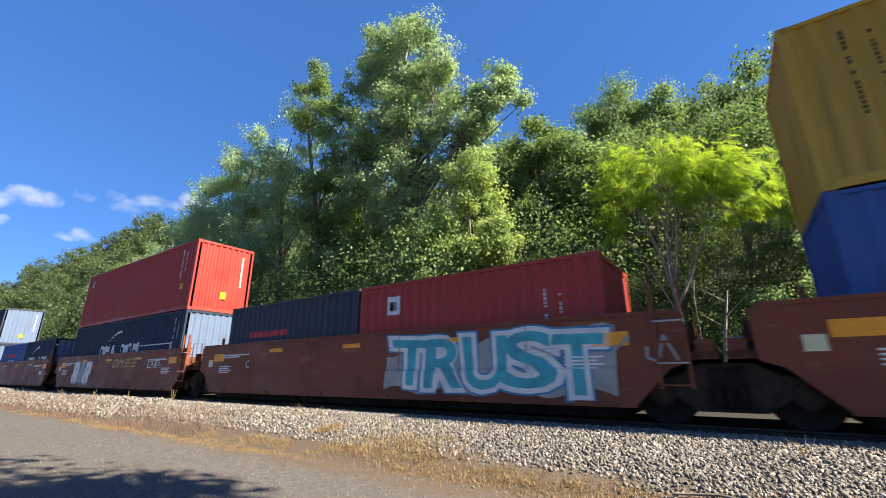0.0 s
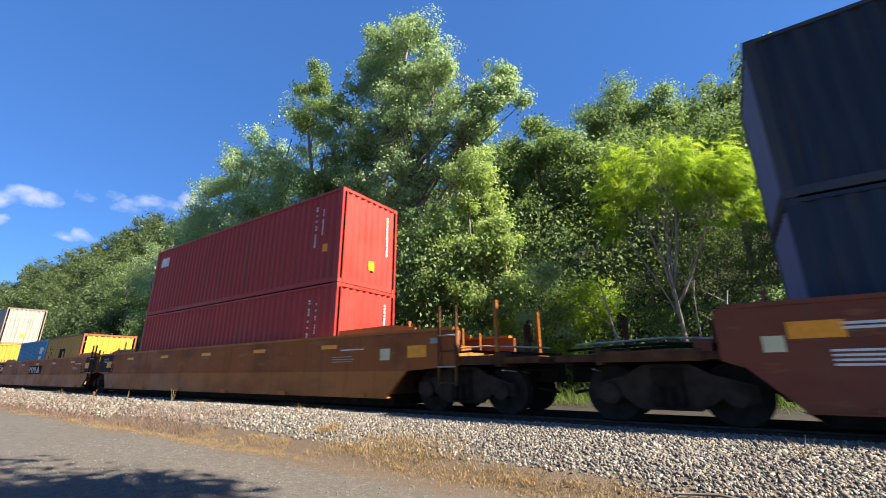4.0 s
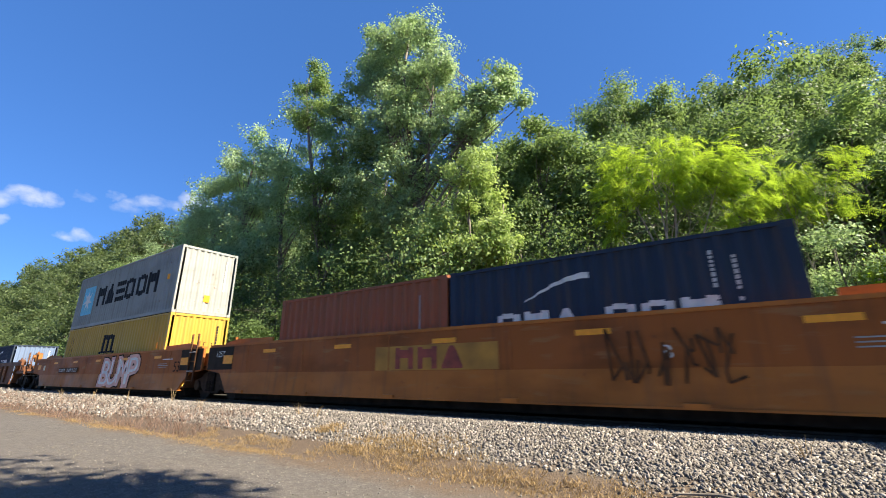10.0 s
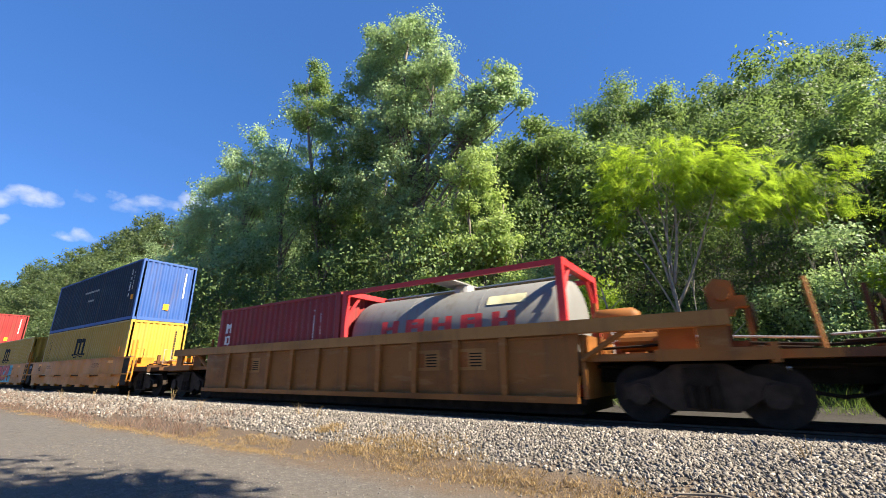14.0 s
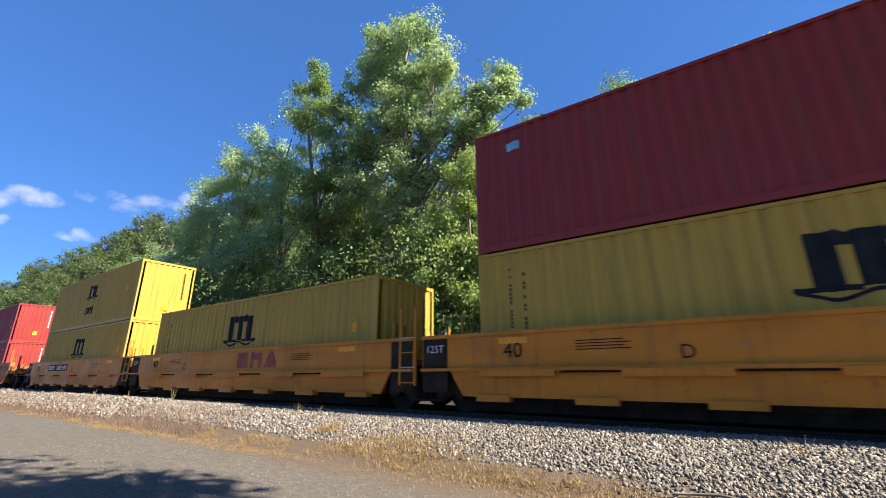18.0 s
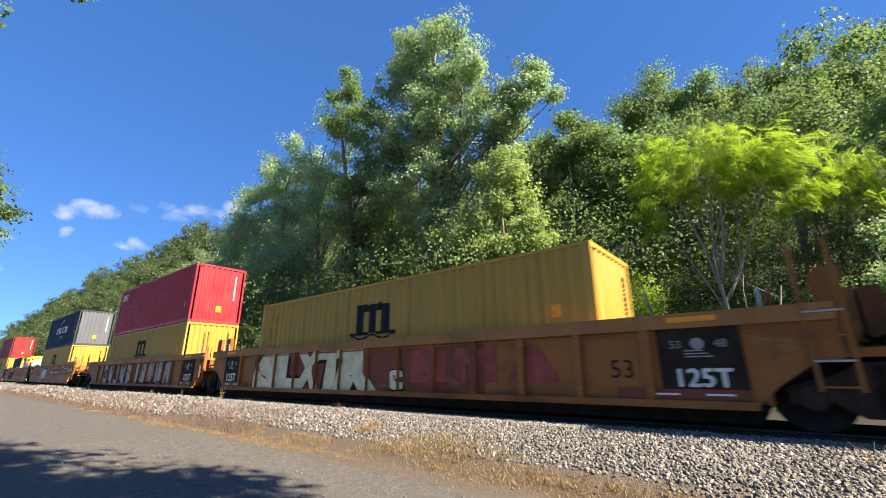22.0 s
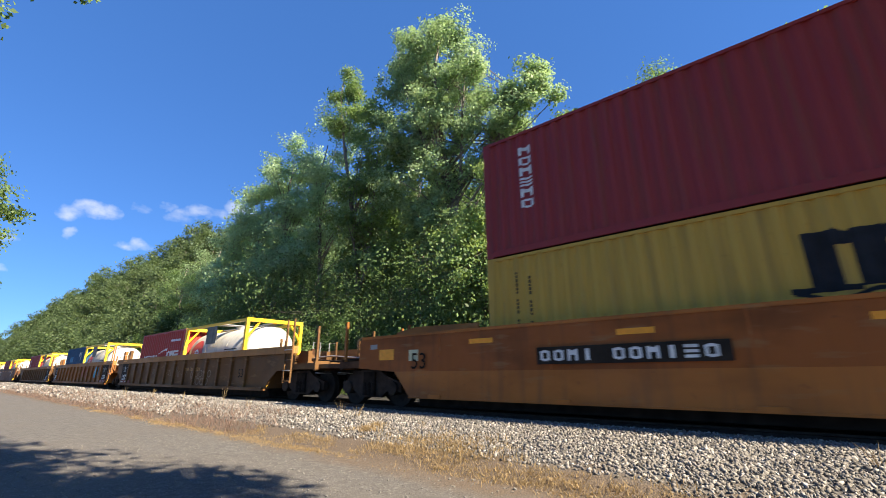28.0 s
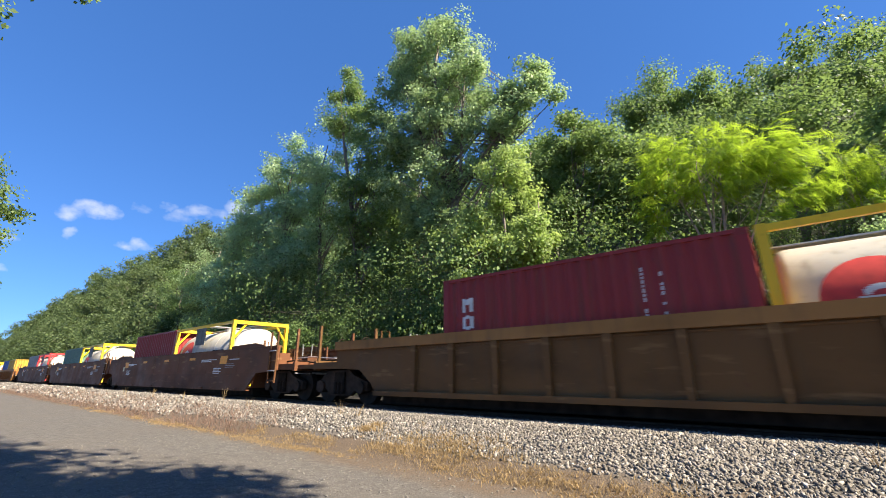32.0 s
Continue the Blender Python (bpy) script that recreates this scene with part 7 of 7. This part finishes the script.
rng = np.random.default_rng(704)
tips, out = crown_points([(1.0, 3.5, 9.9, 0.4, 0.3, 0.25), (1.0, 4.0, 10.05, 0.4, 0.35, 0.15), (1.0, 3.75, 8.95, 0.35, 0.25, 0.25), (1.0, 5.1, 10.6, 0.3, 0.2, 0.06)], 50, rng, 0.2)
tagged(part("bough", quads("bough", leaf_cloud(tips, out, 0.12, 16, 0.13, rng), "leaf_dark"), "leaf_dark", leaning), kind="stuff")
s = Solid()
for tip in tips[:24]:
    s.tube([(0.6, 2.6, 10.4), Vector((0.6, 2.6, 10.4)).lerp(Vector(tip), 0.5) + Vector((0, 0, 0.25)), tip], [0.03, 0.018, 0.006], 5)
part("twigs", s, "bark", leaning)
placed("shade_tree", "broad leafy tree that shades the gravel lot", 8.4, -11.4,
       [(0, 3.0, 11.2, 4.2, 3.8, 1.6), (-3.6, 3.0, 11.4, 3.6, 3.6, 1.5), (2.2, 4.2, 10.8, 3.0, 3.5, 1.4), (0, -1, 10.0, 4.6, 3.6, 2.4), (-7.0, 2.6, 11.2, 3.0, 3.2, 1.3), (0.8, 6.2, 10.8, 2.4, 1.6, 0.9), (-2.4, 5.4, 11.0, 2.6, 1.4, 0.9), (-5.4, 4.4, 11.1, 2.4, 1.6, 0.9)],
       [((0, 0, -0.3), (0, 0, 9), 0.3)], 703, 1100, 44, 0.40, 0.235, "leaf", "bark", 26, 0.3)


# ---- crushed stone, dry grass and weeds ----
def stones():
    rng = np.random.default_rng(5)
    at = []
    for x0, x1, y0, n, s in ((-7.5, 3.2, -3.25, 29500, 0.0195), (-1.3, 3.2, -4.2, 5500, 0.019), (-16, -7.5, -3.2, 9500, 0.027), (-34, -16, -3.5, 5000, 0.048), (-90, -34, -3.5, 3600, 0.085)):
        p = np.stack((rng.uniform(x0, x1, n), y0 + (-1.45 - y0) * rng.uniform(0, 1, n) ** 0.62, np.zeros(n), np.full(n, s)), axis=1)
        at.append(p)
    at = np.concatenate(at)
    heap("ballast_stones", "pale grey crushed stone heaped along the track", "ballast", "stone", at, rng)
    n = 4500
    at = np.stack((rng.uniform(-12, 2, n), rng.uniform(-8.0, -3.8, n), np.zeros(n), rng.uniform(0.005, 0.013, n)), axis=1)
    heap("lot_gravel", "loose grey gravel scattered over the lot", "gravel", "lot_stone", at, rng)


def heap(name, label, category, mat, at, rng):
    z = np.array([ground_z(x, y) for x, y in at[:, :2]])
    at[:, 2] = z + at[:, 3] * 0.25
    n = len(at)
    shard = np.array([(1, 0, 0), (0, 1, 0), (-1, 0, 0), (0, -1, 0), (0, 0, 1), (0, 0, -1)], float) * 1.25
    v = shard[None] * rng.uniform(0.55, 1.35, (n, 1, 3)) + rng.normal(0, 0.38, (n, 6, 3))
    ax = rng.normal(0, 1, (n, 3))
    ax /= np.linalg.norm(ax, axis=1)[:, None]
    an = rng.uniform(0, 6.28, n)
    c, s_ = np.cos(an)[:, None, None], np.sin(an)[:, None, None]
    k = ax[:, None, :]
    v = v * c + np.cross(np.broadcast_to(k, v.shape), v) * s_ + k * (v * k).sum(2, keepdims=True) * (1 - c)
    v = v * (at[:, 3] * rng.uniform(0.6, 1.3, n))[:, None, None] + at[:, None, :3]
    faces = np.array([(0, 1, 4), (1, 2, 4), (2, 3, 4), (3, 0, 4), (1, 0, 5), (2, 1, 5), (3, 2, 5), (0, 3, 5)])
    idx = (faces[None] + 6 * np.arange(n)[:, None, None]).reshape(-1)
    me = bpy.data.meshes.new(name)
    me.vertices.add(n * 6)
    me.vertices.foreach_set("co", v.astype(np.float32).ravel())
    me.loops.add(len(idx))
    me.loops.foreach_set("vertex_index", idx.astype(np.int32))
    me.polygons.add(n * 8)
    me.polygons.foreach_set("loop_start", np.arange(0, n * 24, 3, dtype=np.int32))
    me.materials.append(None)
    me.update(calc_edges=True)
    tagged(part(name, me, mat), label, category, "", "stuff")


stones()


def blades(name, label, mat, spots, seed, height, per=16):
    rng = np.random.default_rng(seed)
    out = []
    for x, y, r, h in spots:
        z = ground_z(x, y)
        n = per
        p = np.stack((x + rng.normal(0, r, n), y + rng.normal(0, r * 0.7, n), np.full(n, z - 0.01)), axis=1)
        a = rng.uniform(0, 6.28, n)
        w = np.stack((np.cos(a), np.sin(a), np.zeros(n)), axis=1) * 0.006
        up = np.stack((rng.normal(0, 0.5, n), rng.normal(0, 0.5, n), rng.uniform(0.4, 1.1, n)), axis=1) * h * height
        out.append(np.stack((p - w, p + w, p + up + w * 0.3, p + up - w * 0.3), axis=1))
    tagged(part(name, quads(name, np.concatenate(out), mat), mat), label, "grass", "", "stuff")


def grass():
    r = random.Random(31)
    dry = []
    edge = lambda x: -3.86 + 0.10 * math.sin(x * 0.9) + 0.12 * min(1, max(0, (x + 8) / 4.5))
    for _ in range(800):
        x = -30 + 30 * r.random() ** 0.6
        y = edge(x) + r.gauss(0, 0.11)
        if noise.noise((x * 0.45, y * 0.8, 3)) > -0.05:
            dry.append((x, y, 0.10, r.uniform(0.4, 0.9)))
    for _ in range(420):
        x = r.uniform(-10.5, -1.2)
        y = r.gauss(-3.42, 0.16)
        if noise.noise((x * 0.8, y * 1.2, 8)) > -0.12:
            dry.append((x, y, 0.10, r.uniform(0.4, 1.0)))
    for _ in range(160):
        dry.append((r.gauss(-4.9, 0.7), -3.05 + r.gauss(0, 0.24), 0.10, r.uniform(0.8, 1.6)))
    for _ in range(40):
        dry.append((r.gauss(-6.9, 0.18), -2.75 + r.gauss(0, 0.1), 0.08, r.uniform(1.0, 1.8)))
    for _ in range(100):
        dry.append((r.uniform(-3.6, -0.9), -3.55 + r.gauss(0, 0.14), 0.11, r.uniform(0.6, 1.3)))
    for _ in range(110):
        dry.append((r.gauss(-14, 2.4), -3.80 + r.gauss(0, 0.12), 0.18, r.uniform(0.4, 0.8)))
    blades("dry_grass", "straw-coloured dry grass between gravel and crushed stone", "straw", dry, 32, 0.068, 16)
    weeds = [(x, y, 0.14, r.uniform(0.4, 1.2)) for x, y in ((-60 + 50 * r.random() ** 0.7, r.uniform(-3.9, -2.35)) for _ in range(1500))]
    blades("dead_weeds", "dead brown weeds thinly grown over the crushed stone", "weed_brown", weeds, 34, 0.22, 7)
    blades("verge_grass", "sunlit green grass on the far side of the track", "grass", [(r.uniform(-30, 9), r.uniform(3.2, 5.6), 0.25, r.uniform(0.6, 1.4)) for _ in range(1500)], 33, 0.35, 14)
    rr, s = random.Random(900), Solid()
    for x, y, h in ((-15.4, -2.0, 0.5), (-13.0, -2.3, 0.35), (-18.4, -2.2, 0.4), (-8.6, -2.2, 0.33), (-7.9, -2.3, 0.3), (0.5, -2.35, 0.26), (-21.5, -2.3, 0.45), (-25, -2.4, 0.5)):
        z = ground_z(x, y)
        for _ in range(7):
            dx, dy = rr.uniform(-0.12, 0.12), rr.uniform(-0.1, 0.1)
            s.tube([(x + dx * 0.2, y + dy * 0.2, z - 0.05), (x + dx, y + dy, z + h * 0.6), (x + dx * 1.8, y + dy * 1.6, z + h * rr.uniform(0.7, 1.0))], [0.003, 0.0025, 0.001], 4)
    tagged(part("dead_weeds", s, "straw"), "dry brown weed stalks among the crushed stone", "weeds", "", "stuff")
    s = Solid().tube([(-0.75, -3.45, -0.42), (-0.35, -3.35, -0.40), (0.1, -3.42, -0.42), (0.55, -3.2, -0.36)], [0.013, 0.017, 0.014, 0.006], 6)
    s.tube([(0.1, -3.42, -0.42), (0.5, -3.7, -0.44), (1.1, -3.7, -0.40)], [0.010, 0.008, 0.004], 5)
    tagged(part("fallen_branch", s, "bark"), "thin bare branch lying on the crushed stone", "branch")


grass()


# ---- what moves ----
def motions():
    times = [2.0 * i for i in range(17)]
    for ob in rolling:
        x, y, z = ob.matrix_basis.translation
        walk(ob, [(t, pose(x + gone(t), y, z)) for t in times])
    last = round(32.0 * FPS)
    turns = [(i / FPS, Euler((0, gone(i / FPS) / 0.457, 0)).to_matrix().to_4x4()) for i in range(last + 1)]
    for ob, x in spinning:
        lift = Matrix.Translation((x, 0, 0.457))
        walk(ob, [(t, lift @ m) for t, m in turns])


motions()
